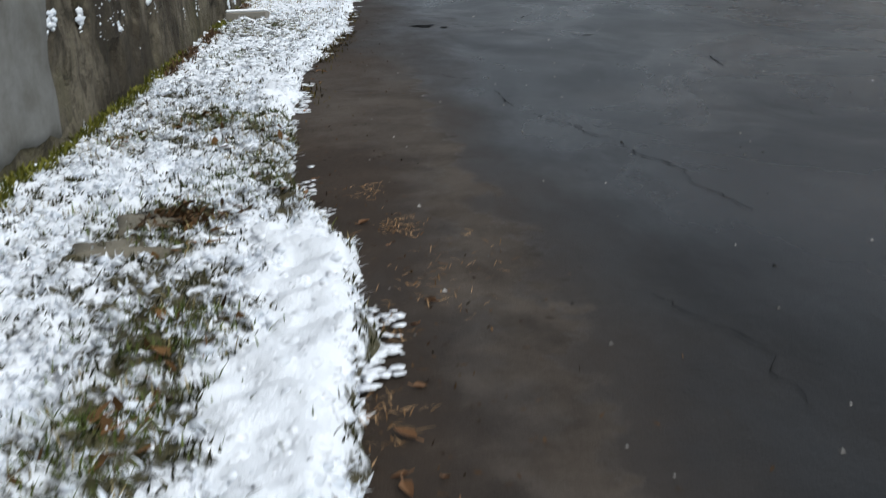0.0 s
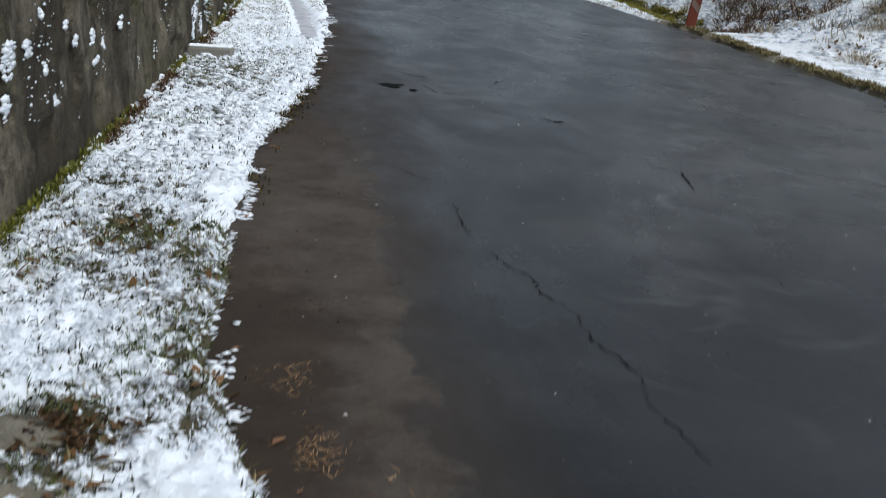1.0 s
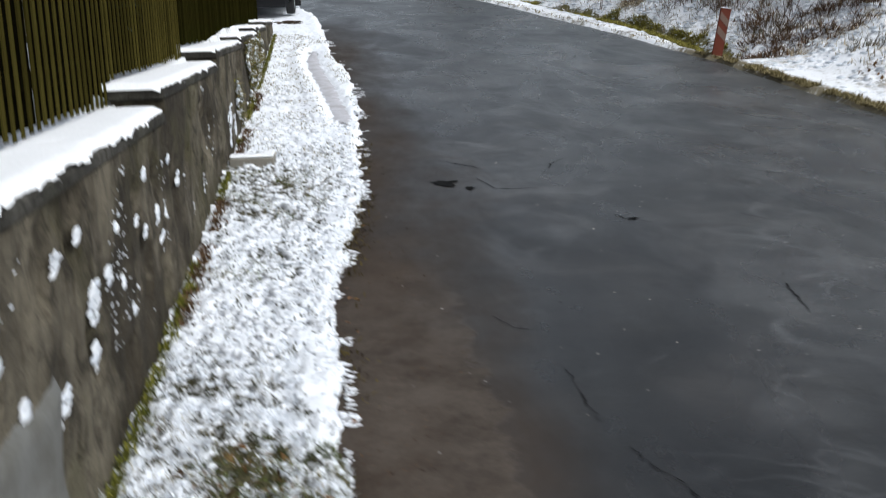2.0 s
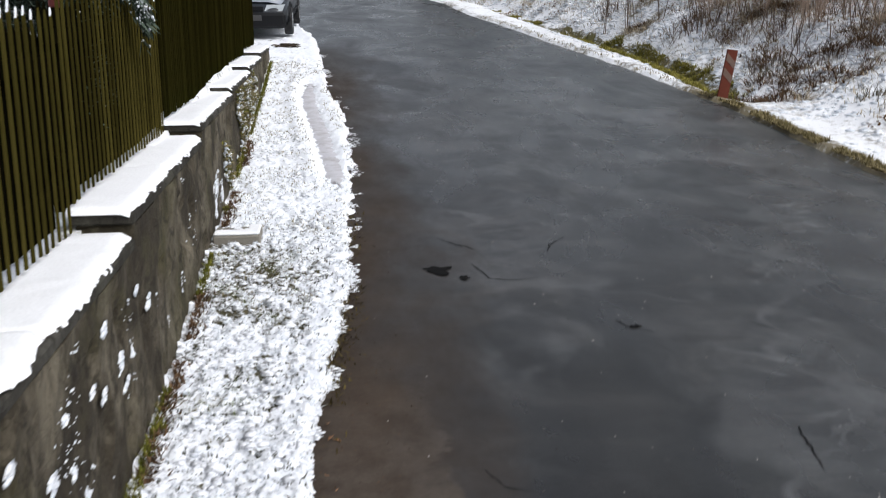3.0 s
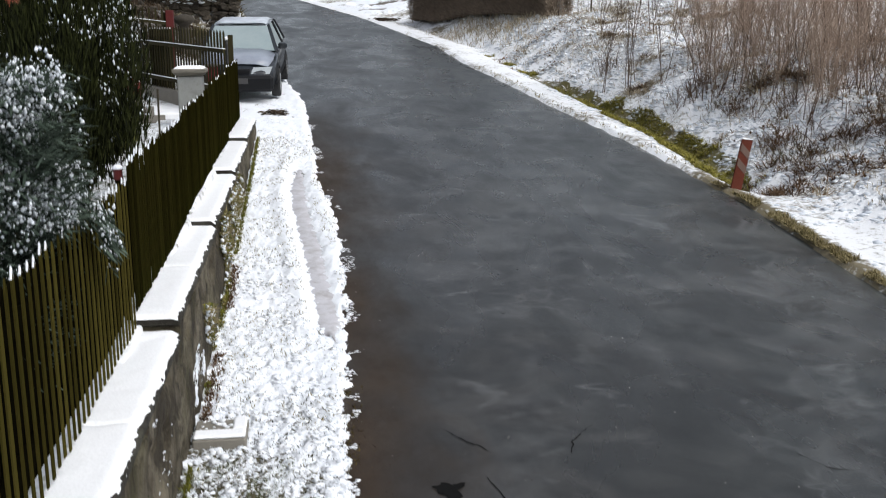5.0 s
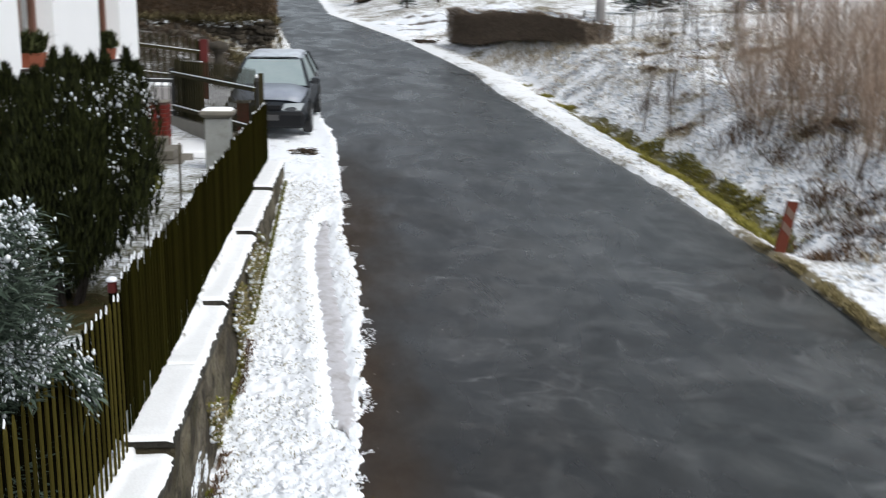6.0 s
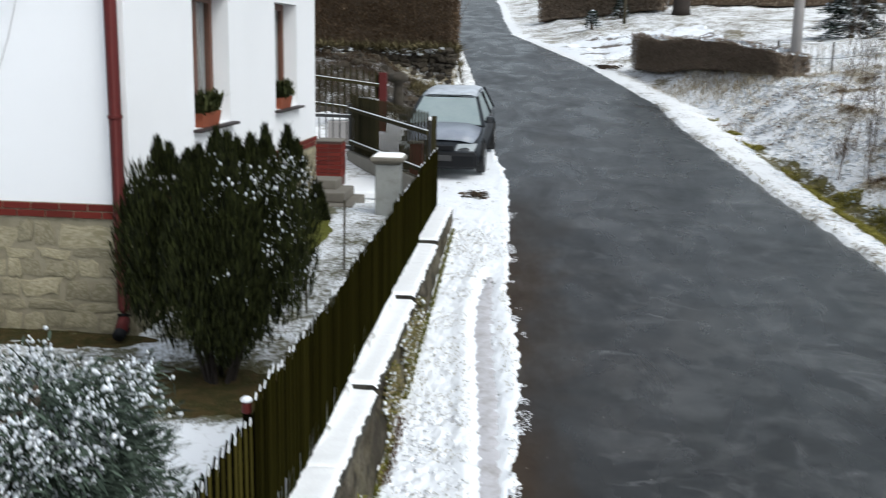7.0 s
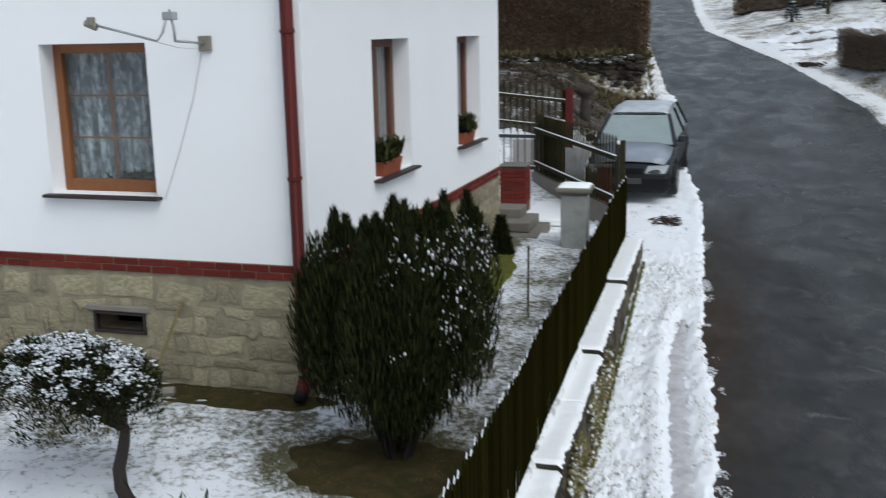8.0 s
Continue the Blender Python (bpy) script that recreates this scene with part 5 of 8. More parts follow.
def build_juniper():
    """A loose grey-green conifer leaning over the fence, its drooping sprays loaded with snow."""
    at = (-1.62, 7.5, garden_z(-1.6, 7.5) - 0.12)
    tree = thing("juniper", pose(*at), "grey-green conifer with drooping sprays loaded with snow beside a fence", "tree")
    rnd = np.random.RandomState(15)
    bm = bmesh.new()
    tube(bm, [(0, 0, 0), (0.02, 0.02, 0.7), (-0.02, 0.03, 1.9)], [0.06, 0.045, 0.01], 7)
    part("trunk", bm, M["bark"], tree)
    limbs, snow, spots = [], [], []
    for k in range(190):
        z = 0.5 + 1.35 * (k / 190)
        t = k * 2.4 + rnd.rand()
        reach = (0.12 + 0.52 * math.sqrt(max(0, 1 - ((z - 1.0) / 1.02) ** 2))) * rnd.uniform(0.65, 1.1)
        pts = [np.array((0, 0, z))]
        for s in (0.35, 0.7, 1.0):
            pts.append(np.array((reach * s * math.cos(t), reach * s * math.sin(t), z + 0.34 * s * reach - 0.3 * s * s * reach)))
        if max(at[0] + p[0] for p in pts) < -1.36:
            limbs.append((pts, 0.012))
        for q in range(170):
            s = rnd.uniform(0.2, 1.05)
            p = np.array((reach * s * math.cos(t), reach * s * math.sin(t), z + 0.34 * s * reach - 0.3 * s * s * reach)) + rnd.randn(3) * (0.06, 0.06, 0.05)
            if at[0] + p[0] > -1.17 or (at[0] + p[0] > -1.33 and at[2] + p[2] < 2.5):
                continue
            spots.append((*p, 0.45 * math.cos(t), 0.45 * math.sin(t), -0.5 + 0.5 * rnd.rand()))
            if s > 0.45 and 1.1 * rough(tuple(p), 3.6) + 0.5 * rough(tuple(p), 11.0) + 0.5 * (p[2] - 1.1) - 0.3 * p[0] > 0.1 and rnd.rand() < 0.75:
                snow.append((*(p + (0, 0, 0.018)), 0.5 * math.cos(t), 0.5 * math.sin(t), -0.45))
    # one long spray lies over the fence top and hangs down before the pickets
    for k in range(520):
        s = rnd.rand()
        y = 0.2 + 0.28 * s + 0.07 * rnd.randn() * (1 - 0.5 * s)
        x = float(np.interp(s, (0, 0.3, 0.45, 1), (0.15, 0.37, 0.45, 0.48))) + 0.03 * abs(rnd.randn())
        z = float(np.interp(s, (0, 0.3, 0.5, 1), (1.1, 1.22, 1.15, 0.97))) + 0.05 * rnd.randn()
        spots.append((x, y, z, 0.2, 0.3, -0.7))
        if rnd.rand() < 0.3:
            snow.append((x + 0.01, y, z + 0.02, 0.2, 0.3, -0.5))
    twig_mesh("limb", limbs, M["bark"], tree)
    blades("crown", spots, 0.06, 0.014, M["juniper"], tree, lean=1.0, seed=17, up=0.35)
    lumps("snow", [np.array(q[:3]) + 0.012 * rnd.randn(3) for q in snow for _ in range(2)], 0.006, M["leaf_snow"], tree, (1.0, 1.0, 1.7), 18, "clots of snow on the sprays")
    return tree


build_juniper()


def build_dwarf_tree():
    """A little flat-topped garden tree on a crooked stem, its top snowed in."""
    at = (-4.2, 10.8, garden_z(-4.2, 10.8) - 0.02)
    tree = thing("dwarf_tree", pose(*at), "small flat-topped dwarf tree with crooked trunk and snowy crown", "tree")
    rnd = np.random.RandomState(25)
    bm = bmesh.new()
    tube(bm, [(0.1, 0, 0), (0.03, 0.01, 0.14), (0.03, 0.0, 0.3), (0.08, 0.02, 0.5), (0.1, 0.02, 0.62), (0.0, 0.03, 0.8)], [0.075, 0.055, 0.05, 0.045, 0.042, 0.03], 9)
    part("trunk", bm, M["dark_bark"], tree, smooth=True)
    lines = []
    for k in range(110):
        t = k * 2.4
        r = 0.72 * math.sqrt(rnd.rand())
        end = np.array((-0.38 + r * math.cos(t), 0.05 + r * math.sin(t) * 0.64, 1.08 + 0.18 * (1 - r) + rnd.uniform(-0.1, 0.05)))
        mid = np.array((0.02, 0.03, 0.75)) * 0.45 + end * 0.55 + (0, 0, -0.05)
        lines.append(([(0.08, 0.02, 0.6), mid, end], 0.014))
    twig_mesh("branch", lines, M["dark_bark"], tree)
    n = 16000
    t, r = rnd.rand(n) * 2 * np.pi, 0.78 * np.sqrt(rnd.rand(n))
    dome = 1.04 + 0.23 * (1 - (r / 0.8) ** 2) + 0.10 * np.array([rough((a, b), 5.0) for a, b in zip(r * np.cos(t), r * np.sin(t))])
    x, y = -0.41 + r * np.cos(t), 0.04 + 0.64 * r * np.sin(t)
    z = dome - (0.17 + 0.26 * (np.abs(x + 0.12) < 0.42)) * rnd.rand(n)
    spots = np.stack([x, y, z, 0.5 * np.cos(t) * r, 0.5 * np.sin(t) * r, np.zeros(n)], 1)
    blades("crown", spots, 0.04, 0.012, M["yew"], tree, lean=1.0, seed=26, up=0.4)
    patchy = np.array([rough((a, b, c), 5.5, 3) + 0.5 * rough((a, b, c), 13.0, 5) for a, b, c in zip(x, y, z)])
    on = (z > dome - 0.08) & (patchy > 0.0) & (rnd.rand(n) < 0.95) | (rnd.rand(n) < 0.02)
    spots[:, 2] += 0.02
    lumps("snow", np.repeat(spots[on][:, :3], 2, 0) + 0.012 * rnd.randn(2 * int(on.sum()), 3), 0.0085, M["leaf_snow"], tree, (1.6, 1.3, 0.8), 27, "snow lying on the crown")
    return tree


build_dwarf_tree()

# bare brown soil disc under the bush, and a strip of moss at the foot of the house
def patch(name, cx, cy, rx, ry, lift, material, label, seed):
    verts, faces = [(cx, cy, land_z(cx, cy) + lift + 0.01)], []
    n = 40
    for ring in (0.5, 0.85, 1.0):
        for k in range(n):
            t = 2 * math.pi * k / n
            w = ring * (1 + 0.2 * noise.noise(Vector((math.cos(t) * 2, math.sin(t) * 2, seed))) + 0.14 * noise.noise(Vector((math.cos(t) * 6, math.sin(t) * 6, seed))))
            x, y = cx + rx * w * math.cos(t), cy + ry * w * math.sin(t)
            verts.append((x, y, land_z(x, y) + (lift if ring < 1 else -0.02) + 0.012 * rough((x, y), 9)))
    faces += [(0, 1 + k, 1 + (k + 1) % n) for k in range(n)]
    for r in (0, 1):
        faces += [(1 + r * n + k, 1 + (r + 1) * n + k, 1 + (r + 1) * n + (k + 1) % n, 1 + r * n + (k + 1) % n) for k in range(n)]
    return tagged(from_arrays(name, verts, faces, material, smooth=True), label, "soil", kind="structure")


patch("soil_disc", -2.38, 11.72, 0.9, 0.6, 0.025, M["soil"], "round patch of bare olive-brown soil under the bush", 1.0)
patch("moss_strip", -4.3, 12.8, 1.25, 0.26, 0.02, M["soil"], "dark olive-brown strip of bare soil at the foot of the house", 2.0)
patch("moss_strip", -2.9, 17.6, 0.36, 1.9, 0.03, M["mossy"], "mossy strip at the foot of the house", 3.0)

rim = []
rr = np.random.RandomState(47)
for k in range(5000):
    t, q = rr.rand() * 6.283, 0.6 + 0.75 * rr.rand() ** 1.3
    x, y = -2.42 + 0.78 * q * math.cos(t), 11.75 + 0.55 * q * math.sin(t)
    rim.append((x, y, land_z(x, y)))
for k in range(900):
    x, y = rr.uniform(-5.4, -3.4), 12.86 + 0.2 * rr.randn() * 0.7
    rim.append((x, min(y, 12.9), land_z(x, y)))
tagged(blades("border_grass", rim, 0.035, 0.007, M["dull_grass"], lean=1.9, seed=48), "short olive grass round the bare soil", "grass", kind="stuff")

# turf tips through the lawn snow, and dry sprigs by the cellar vent
tips = [(x, y, land_z(x, y) + 0.01) for x, y in zip(rr.uniform(-6.0, -1.3, 16000), rr.uniform(9.0, 19.5, 16000)) if rough((x, y), 2.1, 5) - 4 * lawn_cover(x, y) > 0.25 and not (x < -3.35 and y > 12.9)]
tagged(blades("lawn_grass", tips, 0.028, 0.006, M["dull_grass"], lean=1.9, seed=49), "short dull grass through thin snow on a lawn", "grass", kind="stuff")
sp = thing("dry_perennial", pose(-5.95, 12.6, garden_z(-5.6, 12.6)), "dark upright dry garden stalks against a house plinth", "plant")
twig_mesh("stalk", [(stem_line(rr, (0.16 * a, 0.06 * b, 0), (0.12 * a, 0.1 * b, 1), 0.5 + 0.35 * c, 4, 0.06), 0.012) for a, b, c in zip(rr.randn(16), rr.randn(16), rr.rand(16))], M["dark_bark"], sp)
# garden sticks, small shrub
for x, y, top, lab in ((-1.95, 15.9, 0.95, "thin grey metal garden stake in the lawn"), (-1.98, 13.9, 0.85, "thin grey metal garden stake in the lawn")):
    st = thing("garden_stake", pose(x, y, garden_z(x, y) - 0.05), lab, "stake", "garden stakes")
    bm = bmesh.new()
    tube(bm, [(0, 0, 0), (0.01, 0.0, top)], 0.013, 6)
    part("rod", bm, M["rail"], st)
st = thing("leaning_stick", HOUSE @ pose(-1.66, -0.38, 1.66), "pale wooden stick leaning on the house plinth", "stick")
bm = bmesh.new()
tube(bm, [(-0.09, -0.09, -0.28), (0.3, 0.32, 0.92)], 0.014, 6)
part("stick", bm, M["straw"], st)
lg = thing("short_log", HOUSE @ pose(-1.5, -0.3, 1.74, 0, 90, 20), "short pale log on the ground by the house", "log")
bm = bmesh.new()
tube(bm, [(0, 0, -0.12), (0, 0, 0.12)], 0.05, 8)
part("log", bm, M["slab"], lg)
sh = thing("small_shrub", pose(-3.0, 19.3, garden_z(-3, 19.3)), "small upright dark green shrub beside the entrance steps", "shrub")
rnd = np.random.RandomState(44)
n = 1800
u = rnd.randn(n, 3)
u /= np.linalg.norm(u, axis=1)[:, None]
hh = rnd.rand(n) ** 1.3
pos = np.stack([u[:, 0] * 0.2 * (1 - 0.8 * hh), u[:, 1] * 0.2 * (1 - 0.8 * hh), hh * 0.6 - 0.04], 1)
blades("crown", np.concatenate([pos, u * 0.5], 1), 0.07, 0.022, M["yew"], sh, lean=0.6, seed=45)

# red lanterns on posts behind the fence joints
def red_lantern(x, y, z):
    lp = thing("red_lantern", pose(x, y, z - 1.02), "small red lantern with a snow cap behind the fence", "lantern", "red lanterns")
    bm = bmesh.new()
    box(bm, (-0.02, -0.02, -0.4), (0.02, 0.02, 0.93), 0.004)
    part("post", bm, M["shade_dark_wood"], lp)
    bm = bmesh.new()
    lathe(bm, [(0.024, 0.925), (0.03, 0.93), (0.028, 0.985), (0.033, 0.995)], 14)
    part("lantern_body", bm, M["oxide"], lp, "dark red body")
    bm = bmesh.new()
    lathe(bm, [(0.034, 0.995), (0.035, 1.002), (0.029, 1.014), (0.015, 1.022), (0.005, 1.024)], 14)
    part("snow", bm, M["snow"], lp, "cap of snow", smooth=True)


red_lantern(-1.29, 9.24, 2.55)
red_lantern(-1.29, 6.5, 2.475)

# ---- gate, steps and fences beyond the house ----
M["pillar_render"] = plain_mat("pillar_render", (0.3, 0.31, 0.3), 0.9, var=0.2, scale=3, fine=50, second=(0.18, 0.18, 0.16), amount=0.35, edge=0.15)
gp = thing("gate_pillar", pose(-1.97, 20.05, garden_z(-2, 20) - 0.1), "pale grey concrete gate pillar with a snow-topped cap", "pillar")
bm = bmesh.new()
box(bm, (-0.2, -0.2, 0), (0.2, 0.2, 0.94), 0.02)
part("shaft", bm, M["pillar_render"], gp)
bm = bmesh.new()
levels = [[bm.verts.new((w * sx, w * sy, z)) for sx, sy in ((-1, -1), (0, -1.04), (1, -1), (1.04, 0), (1, 1), (0, 1.04), (-1, 1), (-1.04, 0))] for w, z in ((0.2, 0.94), (0.235, 0.965), (0.265, 1.0), (0.27, 1.045), (0.25, 1.06))]
for r, q in zip(levels, levels[1:]):
    for k in range(8):
        bm.faces.new((r[k], r[(k + 1) % 8], q[(k + 1) % 8], q[k]))
bm.faces.new(levels[0][::-1])
bm.faces.new(levels[-1])
part("cap", bm, M["slab"], gp, "flared concrete cap")
verts, faces = [(0, 0, 1.105)], []
for q, z in ((0.6, 1.1), (0.88, 1.085), (0.97, 1.055)):
    for k in range(24):
        t = 2 * math.pi * k / 24
        w = 0.25 * q / max(abs(math.cos(t)), abs(math.sin(t))) * (1 + 0.06 * noise.noise(Vector((3 * math.cos(t), 3 * math.sin(t), 1))))
        verts.append((w * math.cos(t), w * math.sin(t), z))
faces = [(0, 1 + k, 1 + (k + 1) % 24) for k in range(24)] + [(1 + 24 * r + k, 25 + 24 * r + k, 25 + 24 * r + (k + 1) % 24, 1 + 24 * r + (k + 1) % 24) for r in (0, 1) for k in range(24)]
from_arrays("snow", verts, faces, M["coping_snow"], gp, "snow on the cap", smooth=True)

bp = thing("brick_pier", pose(-3.5, 22.95, 2.0), "low red brick pier with a flat cap", "pier")
bm = bmesh.new()
box(bm, (-0.235, -0.235, -0.3), (0.235, 0.235, 0.62))
core = part("core", bm, M["dark_mortar"], bp)
pier_brick = brick_mesh(0.235, 0.06, 0.068, "pier_brick")
for row in range(8):
    for side in range(4):
        for k in (-1, 1):
            ob = new("brick", pier_brick)
            ob.parent = core
            ob.matrix_local = pose(0, 0, -0.02 + 0.08 * row, 0, 0, 90 * side) @ pose(0.122 * k, -0.247, 0)
bm = bmesh.new()
box(bm, (-0.265, -0.265, 0.62), (0.265, 0.265, 0.65), 0.01)
part("cap", bm, M["step_stone"], bp)

es = thing("entrance_steps", pose(-2.95, 21.2, 1.72), "low grey concrete entrance steps, dusted with snow", "steps")
for lo, hi in (((-0.5, -0.75, -0.1), (0.3, 0.6, 0.06)), ((-0.55, -0.45, 0.07), (0.12, 0.5, 0.23)), ((-0.6, -0.05, 0.23), (-0.1, 0.5, 0.39))):
    bm = bmesh.new()
    box(bm, lo, hi, 0.012)
    part("step", bm, M["step_stone"], es)
bm = bmesh.new()
box(bm, (-0.3, 0.75, -0.05), (0.7, 2.6, 0.085), 0.03)
tagged(link("snow_patch", bm, M["coping_snow"]), "patch of snow on the yard beside the steps", "snow", kind="structure").matrix_world = pose(-2.95, 21.2, 1.72)


def rail_fence(name, p, q, tall, pitch, material, label, solid, group):
    """A short fence run between two ground points: posts, two rails with snow, upright bars."""
    p, q = Vector(p), Vector(q)
    run = thing(name, Matrix.Translation(p), label, "fence", group)
    d = q - p
    flat = Vector((d.x, d.y, 0))
    side = Vector((-flat.y, flat.x, 0)).normalized()
    n = max(2, int(flat.length / pitch))
    wid = 0.023 if solid else 0.012
    along = flat.normalized()
    for z in (0.16, 0.69 * tall):
        bm = bmesh.new()
        vs = [bm.verts.new(Vector((0, 0, z)) + d * e + side * s + Vector((0, 0, h))) for e in (0, 1) for s in (0.015, 0.055) for h in (0, 0.07)]
        for qd in ((0, 1, 3, 2), (4, 6, 7, 5), (0, 4, 5, 1), (2, 3, 7, 6), (1, 5, 7, 3), (0, 2, 6, 4)):
            bm.faces.new([vs[i] for i in qd])
        bmesh.ops.recalc_face_normals(bm, faces=bm.faces)
        rail = part("rail", bm, material, run)
        bm = bmesh.new()
        vs = [bm.verts.new(Vector((0, 0, z + 0.07)) + d * e + side * s + Vector((0, 0, h))) for e in (0, 1) for s in (0.013, 0.058) for h in (0.002, 0.014)]
        for qd in ((0, 1, 3, 2), (4, 6, 7, 5), (0, 4, 5, 1), (2, 3, 7, 6), (1, 5, 7, 3), (0, 2, 6, 4)):
            bm.faces.new([vs[i] for i in qd])
        bmesh.ops.recalc_face_normals(bm, faces=bm.faces)
        part("snow", bm, M["coping_snow"], rail, "line of snow")
    bm = bmesh.new()
    turn = math.degrees(math.atan2(along.y, along.x))
    box(bm, (-wid, -0.012, 0.0), (wid, 0.012, tall - 0.03))
    vs = [bm.verts.new(v) for v in ((-wid, -0.012, tall - 0.03), (wid, -0.012, tall - 0.03), (wid, 0.012, tall - 0.03), (-wid, 0.012, tall - 0.03), (0, 0, tall + 0.03))]
    for k in range(4):
        bm.faces.new((vs[k], vs[(k + 1) % 4], vs[4]))
    me = bpy.data.meshes.new("bar")
    bm.to_mesh(me)
    bm.free()
    me.materials.append(material)
    for k in range(n):
        ob = new("picket" if solid else "bar", me)
        ob.parent = run
        ob.matrix_local = Matrix.Translation(d * ((k + 0.5) / n)) @ pose(0, 0, 0, 0, 0, turn)
    for e in (0, 1):
        bm = bmesh.new()
        c = d * e + side * -0.1
        box(bm, (c.x - 0.045, c.y - 0.045, c.z - 0.3), (c.x + 0.045, c.y + 0.045, c.z + tall - 0.06), 0.008)
        part("post", bm, material, run)
    return run


M["lane_grass"] = leaf_mat("lane_grass", (0.05, 0.042, 0.02), (0.18, 0.15, 0.08))
M["field_stone"] = plain_mat("field_stone", (0.075, 0.06, 0.045), 0.9, var=0.5, scale=3, fine=20, bump=0.8, depth=0.02, each=0.5, second=(0.04, 0.035, 0.018), amount=0.45)
M["dark_fence"] = plain_mat("dark_fence", (0.03, 0.026, 0.012), 0.9, spec=0.1, var=0.4, scale=2, fine=40, each=0.3)
M["iron"] = plain_mat("iron", (0.035, 0.035, 0.035), 0.6, var=0.3)
side = rail_fence("side_fence", (-1.5, 21.8, 2.03), (-3.55, 25.5, 2.15), 1.25, 0.135, M["dark_fence"], "dark weathered picket fence with a snowy rail beside the yard", True, "yard fences")
bm = bmesh.new()
vs = [bm.verts.new(Vector((-2.05 * e, 3.7 * e, 0.12 * e)) + Vector((0.087, 0.048, 0)) * w + Vector((0, 0, h))) for e in (0, 1) for w in (-1, 1) for h in (-0.62, 0.0)]
for qd in ((0, 1, 3, 2), (4, 6, 7, 5), (0, 4, 5, 1), (2, 3, 7, 6), (1, 5, 7, 3), (0, 2, 6, 4)):
    bm.faces.new([vs[i] for i in qd])
bmesh.ops.recalc_face_normals(bm, faces=bm.faces)
part("base_wall", bm, M["slab"], side, "low grey concrete base")
rail_fence("yard_railing", (-3.6, 25.65, 2.02), (-7.2, 25.4, 2.1), 1.2, 0.15, M["iron"], "black iron railing with snowy rail", False, "yard railings")
rail_fence("rear_fence", (-3.4, 28.5, 2.6), (-8.6, 27.4, 3.25), 1.15, 0.15, M["dark_fence"], "dark picket fence with a snowy rail across a yard", True, "yard fences")
pt = thing("planter_trough", pose(-4.0, 26.7, land_z(-4.0, 26.7)), "pale planter trough heaped with snow behind a railing", "planter")
bm = bmesh.new()
box(bm, (-0.28, -0.16, 0.0), (0.28, 0.16, 0.62), 0.02)
part("trough", bm, M["pole_concrete"], pt)
bm = bmesh.new()
box(bm, (-0.26, -0.14, 0.6), (0.26, 0.14, 0.72), 0.05)
part("snow", bm, M["coping_snow"], pt, "heaped snow")
# olive boarded part of the side fence, towards the house
bf = thing("board_fence", pose(-3.1, 24.75, 2.0, 0, 0, 119.0), "solid olive-brown board fence panel with a snowy top edge", "fence", "yard fences")
for k in range(9):
    bm = bmesh.new()
    box(bm, (0.125 * k - 0.5, -0.085, 0.05), (0.125 * k - 0.5 + 0.119, -0.066, 1.3 + 0.012 * ((k * 7) % 5)), 0.004)
    part("board", bm, M["picket"], bf)
bm = bmesh.new()
box(bm, (-0.5, -0.095, 1.315), (0.63, -0.055, 1.345), 0.008)
part("snow", bm, M["coping_snow"], bf, "thin line of snow")
bb = thing("bird_bath", pose(-3.24, 31.0, 3.08), "small dark mushroom-shaped stone bird bath", "bird bath")
bm = bmesh.new()
lathe(bm, [(0.17, -0.95), (0.14, 0.0), (0.11, 0.2), (0.13, 0.3), (0.25, 0.37), (0.28, 0.44), (0.23, 0.54), (0.07, 0.59)], 16)
part("bowl", bm, M["field_stone"], bb, smooth=True)

rp = thing("red_post", pose(-3.3, 28.55, 2.3), "short dark red square post at a railing's end", "post")
bm = bmesh.new()
box(bm, (-0.09, -0.09, 0), (0.09, 0.09, 1.44), 0.01)
part("post", bm, M["oxide"], rp)
bpst = thing("gate_post", pose(-1.5, 22.1, 1.75), "thin dark gate post with a round cap", "post")
bm = bmesh.new()
tube(bm, [(0, 0, -0.1), (0, 0, 1.3)], 0.035, 8)
tube(bm, [(0, 0, 1.3), (0, 0, 1.37)], [0.055, 0.03], 8)
part("post", bm, M["iron"], bpst)
bm = bmesh.new()
lathe(bm, [(0.05, 1.372), (0.055, 1.39), (0.035, 1.425), (0.008, 1.44)], 10)
part("snow", bm, M["coping_snow"], bpst, "cap of snow", smooth=True)

